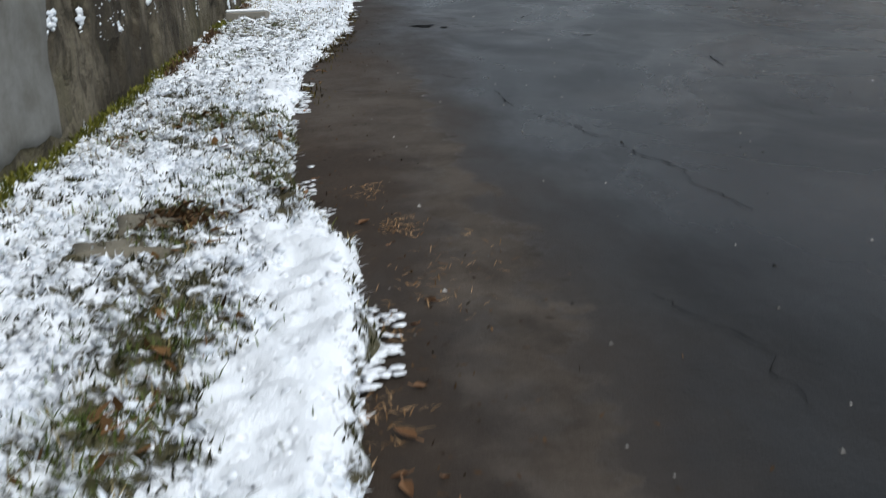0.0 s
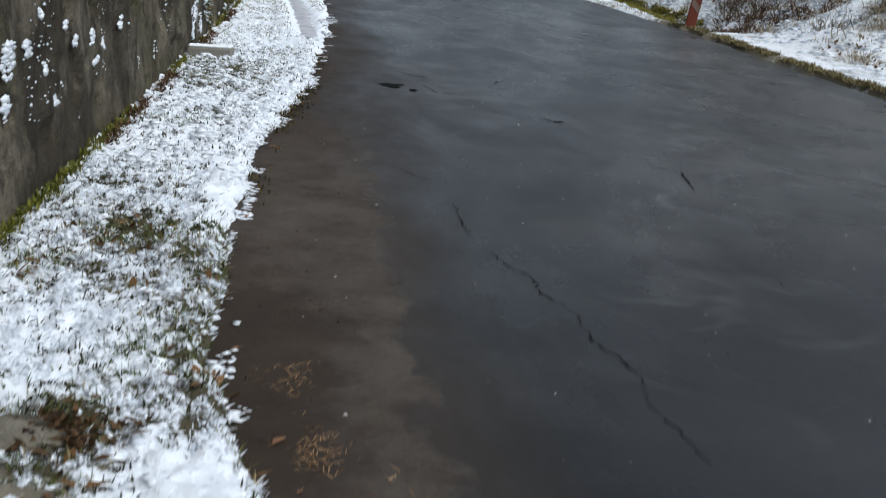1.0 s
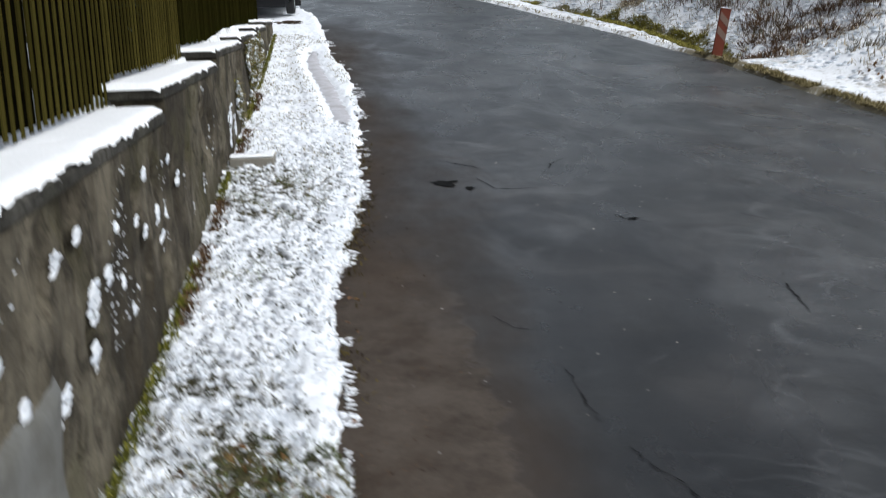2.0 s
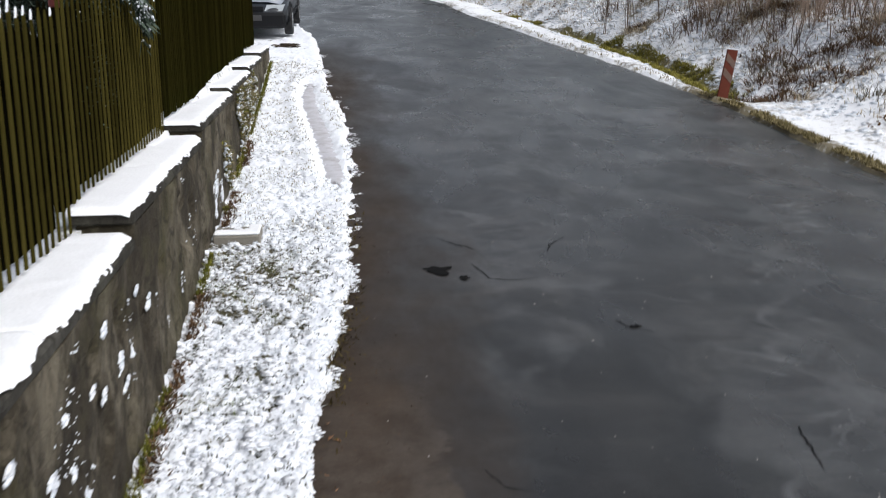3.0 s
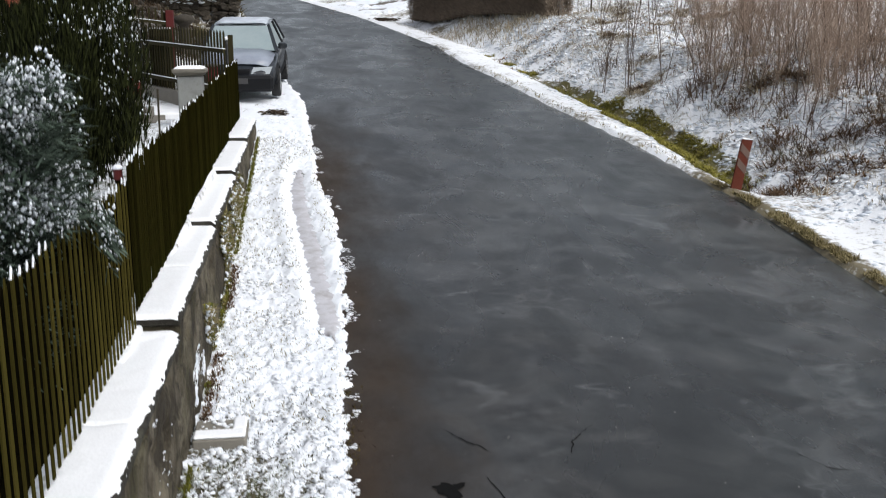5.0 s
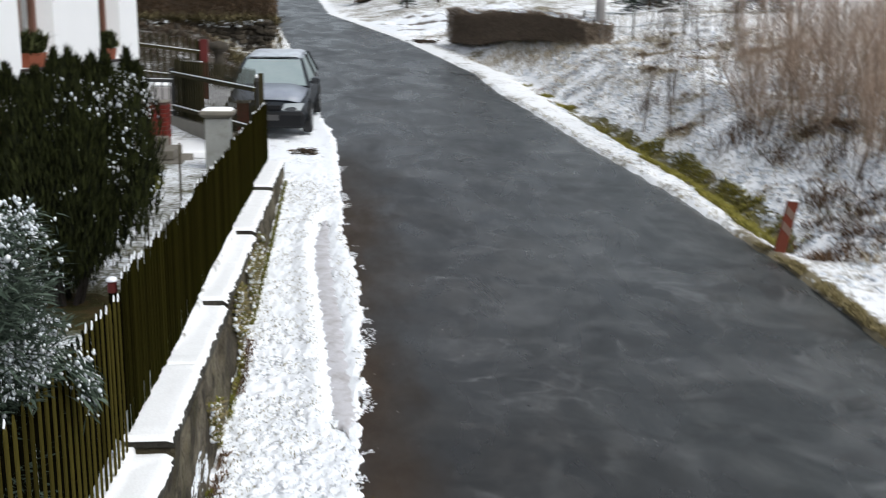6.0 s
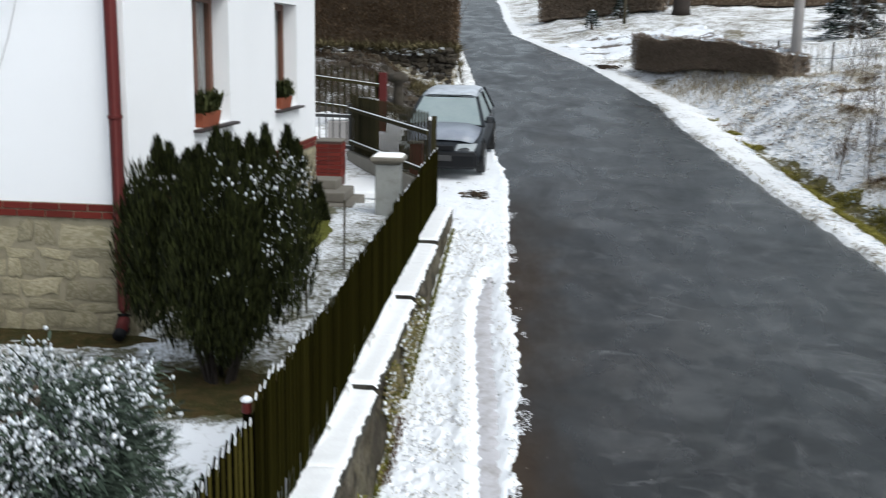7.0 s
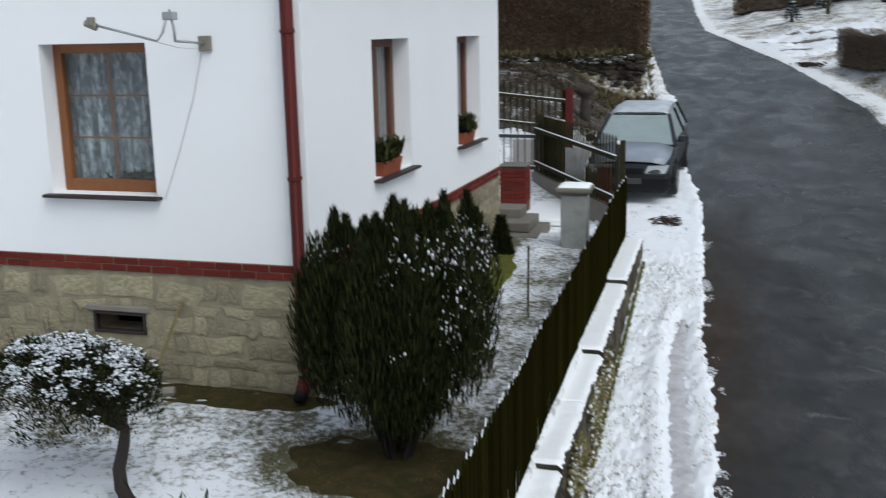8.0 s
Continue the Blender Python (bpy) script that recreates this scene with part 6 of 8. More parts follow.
# low bank of stones and dry brush, and a tall brown beech hedge behind it
def hedge(name, p, q, thick, low, tall, n, material, label, seed, snow_n=0, leaf=0.15, fall=0.0, slim=0.55):
    """A clipped hedge: many leaves in and on a long rounded block, with twigs."""
    rnd = np.random.RandomState(seed)
    p, q = np.array(p, float), np.array(q, float)
    d = q - p
    length = np.hypot(*d)
    along, side = d / length, np.array((-d[1], d[0])) / length
    hd = thing(name, pose(p[0], p[1], land_z(*p)), label, "hedge")
    s, w = rnd.rand(n), rnd.uniform(-1, 1, n)
    h = rnd.rand(n) ** 0.8
    # most leaves near the faces
    face = rnd.rand(n) < 0.6
    w = np.where(face, np.sign(w) * (0.85 + 0.2 * rnd.rand(n)), w)
    lump = np.array([rough((a * length, b * 3, c * 3), 0.9, seed) for a, b, c in zip(s, w, h)])
    xy = d[None] * s[:, None] + side[None] * (w * thick / 2 * (1 + 0.25 * lump))[:, None]
    g = np.array([land_z(p[0] + a, p[1] + b) for a, b in xy[:: max(1, n // 400)]])
    gz = np.interp(s, np.linspace(0, 1, 12), [land_z(*(p + d * e)) for e in np.linspace(0, 1, 12)]) - land_z(*p)
    z = gz + low + (tall - low) * h * (1 + 0.12 * lump) * (1 - fall * s)
    out = side[None] * (w * 0.6)[:, None]
    spots = np.stack([xy[:, 0], xy[:, 1], z, out[:, 0], out[:, 1], np.zeros(n)], 1)
    blades("crown", spots, leaf, leaf * slim, material, hd, lean=1.0, seed=seed + 1, up=0.6)
    # dense twiggy middle
    verts, faces = [], []
    ns = max(6, int(length / 0.5))
    for a in range(ns + 1):
        e = 0.02 + 0.95 * a / ns
        c, zz = d * e, np.interp(e, np.linspace(0, 1, 12), [land_z(*(p + d * f)) for f in np.linspace(0, 1, 12)]) - land_z(*p)
        for w_, h_ in ((-0.72, low), (-0.8, 0.5 * tall), (-0.66, 0.88 * tall), (0.0, 0.93 * tall), (0.66, 0.88 * tall), (0.8, 0.5 * tall), (0.72, low)):
            q_ = side * w_ * thick / 2 * (1 + 0.3 * noise.noise(Vector((a * 0.7, w_ * 3, h_))))
            verts.append((c[0] + q_[0], c[1] + q_[1], zz + h_ * (1 - fall * e) * (1 + 0.06 * noise.noise(Vector((a * 0.9, w_ * 2, seed))))))
    faces = [(7 * a + k, 7 * a + k + 1, 7 * a + k + 8, 7 * a + k + 7) for a in range(ns) for k in range(6)] + [tuple(range(7)), tuple(range(7 * ns, 7 * ns + 7))]
    from_arrays("inner_growth", verts, faces, M["hedge_core"], hd)["kind"] = "stuff"
    lines = []
    for k in range(int(length * 14)):
        e = rnd.rand()
        o = side * rnd.uniform(-0.4, 0.4) * thick
        x, y = d * e + o
        zz = np.interp(e, np.linspace(0, 1, 12), [land_z(*(p + d * f)) for f in np.linspace(0, 1, 12)]) - land_z(*p)
        lines.append((stem_line(rnd, (x, y, zz - 0.05), (0, 0, 1), tall * (1 - fall * e) * rnd.uniform(0.8, 1.05), 4, 0.12), 0.02))
    twig_mesh("stem", lines, M["twig"], hd)
    if snow_n:
        e = rnd.rand(snow_n)
        o = rnd.uniform(-0.5, 0.5, snow_n) * thick
        x, y = (d[None] * e[:, None] + side[None] * o[:, None]).T
        zz = np.interp(e, np.linspace(0, 1, 12), [land_z(*(p + d * f)) for f in np.linspace(0, 1, 12)]) - land_z(*p) + tall * (1 - fall * e)
        blades("snow", np.stack([x, y, zz], 1), 0.09, 0.16, M["leaf_snow"], hd, lean=2.0, seed=seed + 2, up=0.3, label="snow on the top")
    return hd


M["hedge_core"] = plain_mat("hedge_core", (0.12, 0.09, 0.065), 0.95, spec=0.1, var=0.5, scale=4, fine=25, bump=1.0, depth=0.05)
hedge("beech_hedge", (-2.15, 38.35), (-14.0, 38.0), 1.9, 0.0, 3.4, 110000, M["beech"], "tall brown winter beech hedge above a stony bank", 60, leaf=0.085, slim=0.4)
hedge("beech_hedge", (-3.1, 39.6), (-5.7, 60.0), 1.5, 0.1, 3.4, 80000, M["beech"], "tall brown winter beech hedge along the lane", 64, leaf=0.11, slim=0.4)


def rubble(name, x0, x1, y0, y1, n, seed, label):
    """Loose field stones with snow between, heaped along a bank."""
    rnd = random.Random(seed)
    heap = thing(name, pose((x0 + x1) / 2, (y0 + y1) / 2, land_z((x0 + x1) / 2, (y0 + y1) / 2)), label, "rubble")
    inv = heap.matrix_world.inverted()
    shapes = []
    for s in range(5):
        bm = bmesh.new()
        bmesh.ops.create_icosphere(bm, subdivisions=1, radius=1)
        for v in bm.verts:
            v.co *= 0.8 + 0.4 * rnd.random()
        me = bpy.data.meshes.new("stone")
        bm.to_mesh(me)
        bm.free()
        me.materials.append(M["field_stone"])
        shapes.append(me)
    for _ in range(n):
        x, y = rnd.uniform(x0, x1), rnd.uniform(y0, y1)
        r = rnd.uniform(0.05, 0.15)
        ob = new("stone", rnd.choice(shapes))
        ob.parent = heap
        ob.matrix_local = inv @ pose(x, y, land_z(x, y) + 0.3 * r, rnd.uniform(0, 360), rnd.uniform(0, 360), 0) @ Matrix.Diagonal((r * 1.3, r, r * 0.7, 1))
    return heap


patch("litter_slope", -7.6, 33.6, 4.8, 3.4, 0.04, M["litter_bank"], "dark leaf litter and snow on a stony slope", 4.0)
patch("litter_slope", -6.4, 30.6, 3.2, 1.7, 0.05, M["litter_bank"], "dark leaf litter with a little snow in a yard", 5.0)
patch("litter_slope", -4.5, 32.6, 2.0, 3.4, 0.06, M["litter_bank"], "dark leaf litter below a hedge", 7.0)
patch("litter_slope", -4.1, 35.3, 1.9, 1.1, 0.07, M["litter_bank"], "dark leaf litter below a hedge", 8.0)
rubble("stone_bank", -11, -3.0, 31.5, 36.4, 170, 3, "bank of dark field stones and litter with snow between")


def terrace_wall():
    """A rough dry-stone wall that holds the terrace under the hedge: courses of field stones, snow along its top."""
    r = random.Random(9)
    wall = thing("dry_stone_wall", pose(-6.0, 36.85, land_z(-6.0, 36.5)), "rough dark dry-stone terrace wall with snow along its top, under a hedge", "wall")
    inv = wall.matrix_world.inverted()
    shapes = []
    for k in range(6):
        bm = bmesh.new()
        bmesh.ops.create_icosphere(bm, subdivisions=1, radius=1)
        for v in bm.verts:
            v.co = Vector((max(-0.8, min(0.8, v.co.x)), v.co.y, max(-0.75, min(0.75, v.co.z)))) * (0.85 + 0.3 * r.random())
        me = bpy.data.meshes.new("stone")
        bm.to_mesh(me)
        bm.free()
        me.materials.append(M["field_stone"])
        shapes.append(me)
    x = -2.15
    while x > -11.5:
        w = r.uniform(0.14, 0.36)
        z = land_z(x - w / 2, 36.6) - 0.05
        while z < 4.12:
            h = r.uniform(0.11, 0.2)
            ob = new("stone", r.choice(shapes))
            ob.parent = wall
            ob.matrix_local = inv @ pose(x - w / 2 + r.uniform(-0.06, 0.06), 36.85 + r.uniform(-0.07, 0.05), z + h / 2, r.uniform(-18, 18), r.uniform(-18, 18), r.uniform(-20, 20)) @ Matrix.Diagonal((w * r.uniform(0.66, 0.9), 0.24, h * r.uniform(0.7, 0.95), 1))
            z += h * 0.85
        x -= w
    n = 900
    spots = [(r.uniform(-11.3, -2.1), 36.85 + r.gauss(0, 0.14), 4.14 + r.gauss(0, 0.05)) for _ in range(n)]
    spots = [(a + 6.0, b - 36.85, c - land_z(-6.0, 36.5)) for a, b, c in spots if rough((a, b), 1.6, 3) > -0.05]
    lumps("snow", spots, 0.05, M["snow"], wall, (1.7, 1.2, 0.6), 76, "snow lying along the top")
    return wall


terrace_wall()
creeper = [(x, 36.9 + 0.25 * a, 4.1 + 0.2 * b) for x, a, b in zip(np.random.RandomState(75).uniform(-11, -2.0, 5200), np.random.RandomState(76).randn(5200), np.random.RandomState(77).rand(5200))]
tagged(blades("terrace_brush", [c for c in creeper if rough(c, 0.8, 5) > -0.1], 0.26, 0.03, M["lane_grass"], lean=1.8, seed=79, up=0.5), "olive and brown dead growth over a terrace edge", "brush", kind="stuff")
rnd = np.random.RandomState(71)
M["dark_stalk"] = leaf_mat("dark_stalk", (0.02, 0.014, 0.009), (0.1, 0.07, 0.045))
br = thing("dry_brush", pose(-6.5, 34, land_z(-6.5, 34)), "low dark dry brush over a stony bank", "brush", kind="stuff")
n = 22000
x, y = rnd.uniform(-5, 3.6, n), rnd.uniform(-4.2, 3.2, n)
z = np.array([land_z(a - 6.5, b + 34) for a, b in zip(x, y)]) - land_z(-6.5, 34)
keep = np.array([rough((a, b), 0.8, 4) for a, b in zip(x, y)]) > -0.1
blades("litter", np.stack([x, y, z], 1)[keep], 0.2, 0.018, M["dark_stalk"], br, lean=2.0, seed=72, up=0.6)


# rough dead grass between the hedge and the lane
def lane_brush():
    r = np.random.RandomState(73)
    spots = []
    while len(spots) < 16000:
        y = r.uniform(33.5, 62)
        x = r.uniform(left_edge(y) - 2.4, left_edge(y) - 0.45)
        if rough((x, y), 0.9, 2) > -0.3 + 0.5 * (left_edge(y) - x < 0.7):
            spots.append((x, y, land_z(x, y) - 0.02))
    return tagged(blades("lane_brush", spots, 0.3, 0.035, M["lane_grass"], lean=1.6, seed=74), "matted olive-brown dead grass between hedge and lane", "grass", kind="stuff")


lane_brush()


# ---- the far side of the lane: ditch, bank, brush ----
M["marker_red"] = plain_mat("marker_red", (0.11, 0.026, 0.014), 0.7, spec=0.2, var=0.2, scale=5, fine=30)
M["marker_white"] = plain_mat("marker_white", (0.15, 0.1, 0.08), 0.7, spec=0.2, var=0.15, scale=5, fine=30)


def build_marker():
    """A leaning red and white striped hazard board on a stub."""
    at = pose(6.1, 16.42, land_z(6.1, 16.42) + 0.03, 6, 7, 12)
    mk = thing("hazard_marker", at, "leaning hazard marker board with worn red and white stripes, in snow", "road marker")
    bm = bmesh.new()
    box(bm, (-0.095, -0.012, -0.1), (0.095, 0.012, 0.70), 0.006)
    part("board", bm, M["marker_red"], mk, "faded red board")
    for z0 in (0.32, 0.54):
        bm = bmesh.new()
        vs = [bm.verts.new((x, y, z)) for y in (-0.016, -0.0125) for x, z in ((-0.086, z0), (0.086, z0 - 0.13), (0.086, z0 - 0.02), (-0.086, z0 + 0.11))]
        for qd in ((0, 1, 2, 3), (7, 6, 5, 4), (0, 4, 5, 1), (1, 5, 6, 2), (2, 6, 7, 3), (3, 7, 4, 0)):
            bm.faces.new([vs[i] for i in qd])
        bmesh.ops.recalc_face_normals(bm, faces=bm.faces)
        part("stripe", bm, M["marker_white"], mk, "pale stripe")
    bm = bmesh.new()
    box(bm, (-0.03, 0.014, -0.25), (0.03, 0.05, 0.6), 0.005)
    part("stub", bm, M["rail"], mk)
    bm = bmesh.new()
    box(bm, (-0.09, -0.02, 0.702), (0.09, 0.02, 0.716), 0.006)
    part("snow", bm, M["snow"], mk)


build_marker()


def scatter(rnd, n, x0, x1, y0, y1, test):
    pts = []
    while len(pts) < n:
        x, y = rnd.uniform(x0, x1), rnd.uniform(y0, y1)
        if test(x, y):
            pts.append((x, y, land_z(x, y) - 0.01))
    return pts


rnd = np.random.RandomState(101)
M["bank_straw"] = leaf_mat("bank_straw", (0.22, 0.185, 0.125), (0.5, 0.425, 0.31))
M["ditch"] = leaf_mat("ditch", (0.12, 0.115, 0.02), (0.4, 0.35, 0.09))
from_edge = lambda x, y: x - right_edge(y)  # noqa: E731
tagged(blades("ditch_grass", scatter(rnd, 26000, 4.2, 7.6, 17.3, 34, lambda x, y: abs(from_edge(x, y) - ditch_line(y) + 0.05 + 0.1 * rough((x, y), 1.3, 5)) < 0.16 + 0.3 * (1 - smooth_step(23, 27, y)) and rough((x, y), 1.1) + 0.5 * rough((x, y), 3.7, 3) > -0.12 + 0.35 * smooth_step(24, 29, y)), 0.085, 0.014, M["ditch"], lean=2.6, seed=102),
       "yellow-green moss and grass in the ditch", "grass", kind="stuff")
tagged(blades("rim_grass", scatter(rnd, 9000, 4.2, 6.6, 5, 30, lambda x, y: -0.05 < from_edge(x, y) < 0.16 + 0.14 * rough((x, y), 1.5, 3) and rough((x, y), 2.0, 3) > -0.2 and (y < 16.8 or rnd.rand() < 0.06)), 0.06, 0.012, M["straw"], lean=1.9, seed=103),
       "dry yellow grass along the asphalt edge", "grass", kind="stuff")
tagged(blades("bank_grass", scatter(rnd, 17000, 5.5, 13, 7, 38, lambda x, y: from_edge(x, y) > 1.1 and 0.25 * smooth_step(1.2, 1.8, from_edge(x, y)) * (1 - smooth_step(3, 5, from_edge(x, y))) +  rough((x, y), 1.6, 2) > 0.02), 0.12, 0.012, M["bank_straw"], lean=2.6, seed=104),
       "dry flattened grass through the snow on the bank", "grass", kind="stuff")
tagged(blades("bank_leaves", scatter(rnd, 11000, 5.5, 13, 7, 34, lambda x, y: from_edge(x, y) > 0.9 and rough((x, y), 0.9, 7) + 0.25 * smooth_step(2.0, 3.5, from_edge(x, y)) * smooth_step(15, 17, y) > 0.12), 0.06, 0.035, M["brown_leaf"], lean=2.4, seed=105, up=0.5),
       "brown leaf litter on the snowy bank", "leaves", kind="stuff")
tagged(lumps("bank_snow", scatter(rnd, 19000, 5.5, 13, 7, 40, lambda x, y: from_edge(x, y) > 0.2 and rough((x, y), 1.3, 5) > -0.1), 0.026, M["leaf_snow"], None, (1.4, 1.4, 0.6), 106),
       "crumbs of snow on the bank grass", "snow", kind="stuff")


M["ditch_turf"] = snowy_mat("ditch_turf", (0.14, 0.125, 0.028), (0.06, 0.047, 0.018), 0.43, 1.6, 0.05, 7)
verts, faces = [], []
dys = spaced((17.2, 30.0, 0.12))
for y in dys:
    w = smooth_step(17.0, 18.0, y) * (1 - smooth_step(26, 30, y))
    for k in range(9):
        x = right_edge(y) + ditch_line(y) - 0.05 + (k - 4) / 4 * (0.12 + 0.36 * w) * (1 + 0.3 * noise.noise(Vector((y * 1.4, k * 0.2, 2))))
        verts.append((x, y, land_z(x, y) + (0.02 if 0 < k < 8 else -0.03) + 0.02 * rough((x, y), 6.0)))
faces = [(9 * j + k, 9 * j + k + 1, 9 * j + k + 10, 9 * j + k + 9) for j in range(len(dys) - 1) for k in range(8)]
tagged(from_arrays("ditch_bed", verts, faces, M["ditch_turf"], smooth=True), "olive turf along the bottom of the ditch", "ditch", kind="structure")


def bank_tufts(name, n, each, x0, x1, y0, y1, test, tall, wide, material, label, seed, spread=0.07, lean=2.0):
    """Many tussocks of long drooping blades, each fanning out from its own root."""
    r = np.random.RandomState(seed)
    spots = []
    for cx, cy, cz in scatter(r, n, x0, x1, y0, y1, test):
        for a, b in r.randn(each, 2) * spread:
            k = math.hypot(a, b) / spread
            spots.append((cx + a, cy + b, land_z(cx + a, cy + b) - 0.01, a / spread * 0.5, b / spread * 0.5, 0.1 - 0.25 * k))
    return tagged(blades(name, spots, tall, wide, material, lean=lean, seed=seed + 1, up=0.75), label, "grass", kind="stuff")


M["umber_stalk"] = leaf_mat("umber_stalk", (0.045, 0.026, 0.014), (0.17, 0.105, 0.06))
thin = lambda x, y: land_cover(x, y) < -0.03  # noqa: E731
bank_tufts("bank_tussocks", 500, 28, 6.3, 12.5, 11, 36, lambda x, y: from_edge(x, y) > ditch_line(y) + 0.35 and thin(x, y), 0.17, 0.011, M["bank_straw"], "drooping tan grass tussocks on the snowy bank", 111)
bank_tufts("brown_tussocks", 420, 26, 6.3, 12.5, 12, 34, lambda x, y: from_edge(x, y) > ditch_line(y) + 0.3 and land_cover(x, y) < -0.06, 0.13, 0.014, M["umber_stalk"], "dark brown dead weeds on the bank", 113, 0.09)
bank_tufts("brush_stalks", 230, 9, 6.8, 15.5, 24.5, 42, lambda x, y: from_edge(x, y) > 2.2 and rough((x, y), 0.7, 3) > -0.25, 0.42, 0.010, M["bank_straw"], "upright dry tan stalks over the upper bank", 115, 0.12, 0.7)
bank_tufts("ditch_weeds", 110, 26, 6.5, 8.8, 15.9, 17.7, lambda x, y: from_edge(x, y) > 0.5 and rough((x, y), 1.5, 3) > -0.2, 0.15, 0.014, M["umber_stalk"], "dark brown matted weeds at the ditch end", 121, 0.09)
bank_tufts("brush_stalks", 260, 12, 7.6, 13.0, 16.5, 25, lambda x, y: from_edge(x, y) > 2.0 and rough((x, y), 0.7, 3) > -0.15, 0.34, 0.010, M["umber_stalk"], "upright brown weed stalks under the shrubs", 117, 0.12, 0.7)
tagged(lumps("bank_clods", scatter(rnd, 11000, 5.9, 12.5, 9, 36, lambda x, y: from_edge(x, y) > ditch_line(y) + 0.2 and land_cover(x, y) + 0.08 * rough((x, y), 2.6, 5) > -0.02), 0.03, M["leaf_snow"], None, (1.5, 1.5, 0.75), 119),
       "rounded clumps of snow on the bank tussocks", "snow", kind="stuff")


def bare_shrub(x, y, n, tall, spread, seed, label, name="bare_shrub", fine=9, mat=None, lean=0.16):
    """A leafless thicket: stems from one foot that fork into fine twigs."""
    rnd = np.random.RandomState(seed)
    sh = thing(name, pose(x, y, land_z(x, y)), label, "shrub", "bare shrubs on the bank")
    stems, twigs = [], []
    for k in range(n):
        t, r = rnd.rand() * 6.283, spread * math.sqrt(rnd.rand())
        gx, gy = r * math.cos(t), r * math.sin(t)
        root = (gx, gy, land_z(x + gx, y + gy) - land_z(x, y) - 0.05)
        h = tall * rnd.uniform(0.55, 1.1)
        pts = stem_line(rnd, root, (rnd.randn() * lean, rnd.randn() * lean, 1), h, 6, 0.08)
        stems.append((pts, 0.004 + 0.006 * rnd.rand() + 0.0016 * h))
        for q in range(fine):
            i = rnd.randint(1, 5)
            p = pts[i] + (pts[min(i + 1, 5)] - pts[i]) * rnd.rand()
            twigs.append((stem_line(rnd, p, (rnd.randn() * 0.45, rnd.randn() * 0.45, 0.9), h * rnd.uniform(0.15, 0.4), 3, 0.2), 0.003))
    twig_mesh("stem", stems, M["shrub_bark"], sh)
    twig_mesh("twig_mass", twigs, mat or M["twig"], sh)
    return sh


M["shrub_bark"] = leaf_mat("shrub_bark", (0.10, 0.075, 0.058), (0.25, 0.19, 0.145))
M["red_twig"] = leaf_mat("red_twig", (0.33, 0.24, 0.18), (0.6, 0.47, 0.37))
for k, (x, y, n, tall, spread) in enumerate(((8.2, 21.6, 26, 2.2, 0.7), (9.1, 20.2, 34, 2.4, 0.9), (10.2, 21.6, 40, 2.6, 1.1), (9.6, 18.2, 22, 2.0, 0.8), (10.9, 19.4, 34, 2.4, 1.1),
                                             (8.9, 23.6, 26, 2.4, 0.9), (10.4, 24.4, 34, 2.6, 1.2), (12.0, 22.5, 36, 2.8, 1.3), (11.6, 17.4, 26, 2.2, 1.0), (12.8, 20.0, 30, 2.6, 1.2), (9.3, 16.6, 20, 1.6, 0.7), (10.4, 15.6, 22, 1.8, 0.8), (8.7, 18.6, 16, 1.5, 0.5))):
    bare_shrub(x, y, n, tall, spread, 200 + k, "dense leafless reddish-brown shrub on the snowy bank", fine=62, mat=M["red_twig"])
for k, (x, y, tall) in enumerate(((7.0, 24.2, 3.4), (7.25, 24.9, 3.0), (7.6, 23.8, 3.8), (6.75, 25.3, 2.6), (8.85, 17.3, 2.2), (8.6, 27.5, 3.6), (9.8, 29.0, 3.8), (8.0, 29.6, 3.0), (10.8, 27.0, 3.6), (9.2, 32.0, 3.0), (12.0, 31.0, 3.6))):
    bare_shrub(x, y, 3, tall, 0.12, 240 + k, "slender leafless sapling with fine twigs on the bank", "sapling", fine=40, lean=0.1)
for k, (x, y) in enumerate(((7.35, 21.9), (7.9, 22.6), (7.2, 26.5), (8.3, 19.4))):
    bare_shrub(x, y, 30, 0.5, 0.28, 260 + k, "low clump of brown dead stalks on the bank", "dead_clump", fine=8, mat=M["brown_leaf"], lean=0.5)

rc = random.Random(77)
rc_np = np.random.RandomState(78)
for k in range(16):
    y = rc.uniform(12.5, 23)
    x = right_edge(y) + rc.uniform(1.5, 3.6)
    bare_shrub(x, y, 34, rc.uniform(0.22, 0.4), rc.uniform(0.2, 0.4), 280 + k, "low clump of brown dead stalks on the bank", "dead_clump", fine=9, mat=M["brown_leaf"] if k % 3 else M["dull_grass"], lean=0.7)
# brown hedge by the drive, pole, posts, trees further up
hedge("field_hedge", (4.75, 45.6), (8.2, 35.4), 0.9, 0.0, 1.35, 70000, M["field_twig"], "clipped dark brown hedge with snow on top", 80, 900, leaf=0.11, fall=0.5, slim=0.16)
foot = [(4.75 + 3.45 * e + w, 45.6 - 10.2 * e + 0.5 * w) for e, w in zip(0.45 + 0.55 * rc_np.rand(1500), -0.75 + 0.5 * rc_np.randn(1500))]
tagged(blades("hedge_foot_grass", [(x, y, land_z(x, y) - 0.02) for x, y in foot], 0.26, 0.02, M["bank_straw"], lean=1.5, seed=120), "long dry grass along the foot of a hedge", "grass", kind="stuff")
hedge("field_hedge", (0.9, 72.0), (8.5, 69.0), 1.2, 0.05, 1.9, 18000, M["field_twig"], "clipped brown hedge farther up the lane", 84, 500)
hedge("field_hedge", (9.5, 78.0), (30, 74.0), 1.6, 0.05, 2.4, 14000, M["field_twig"], "brown hedge at the edge of a snowy field", 88, 300)


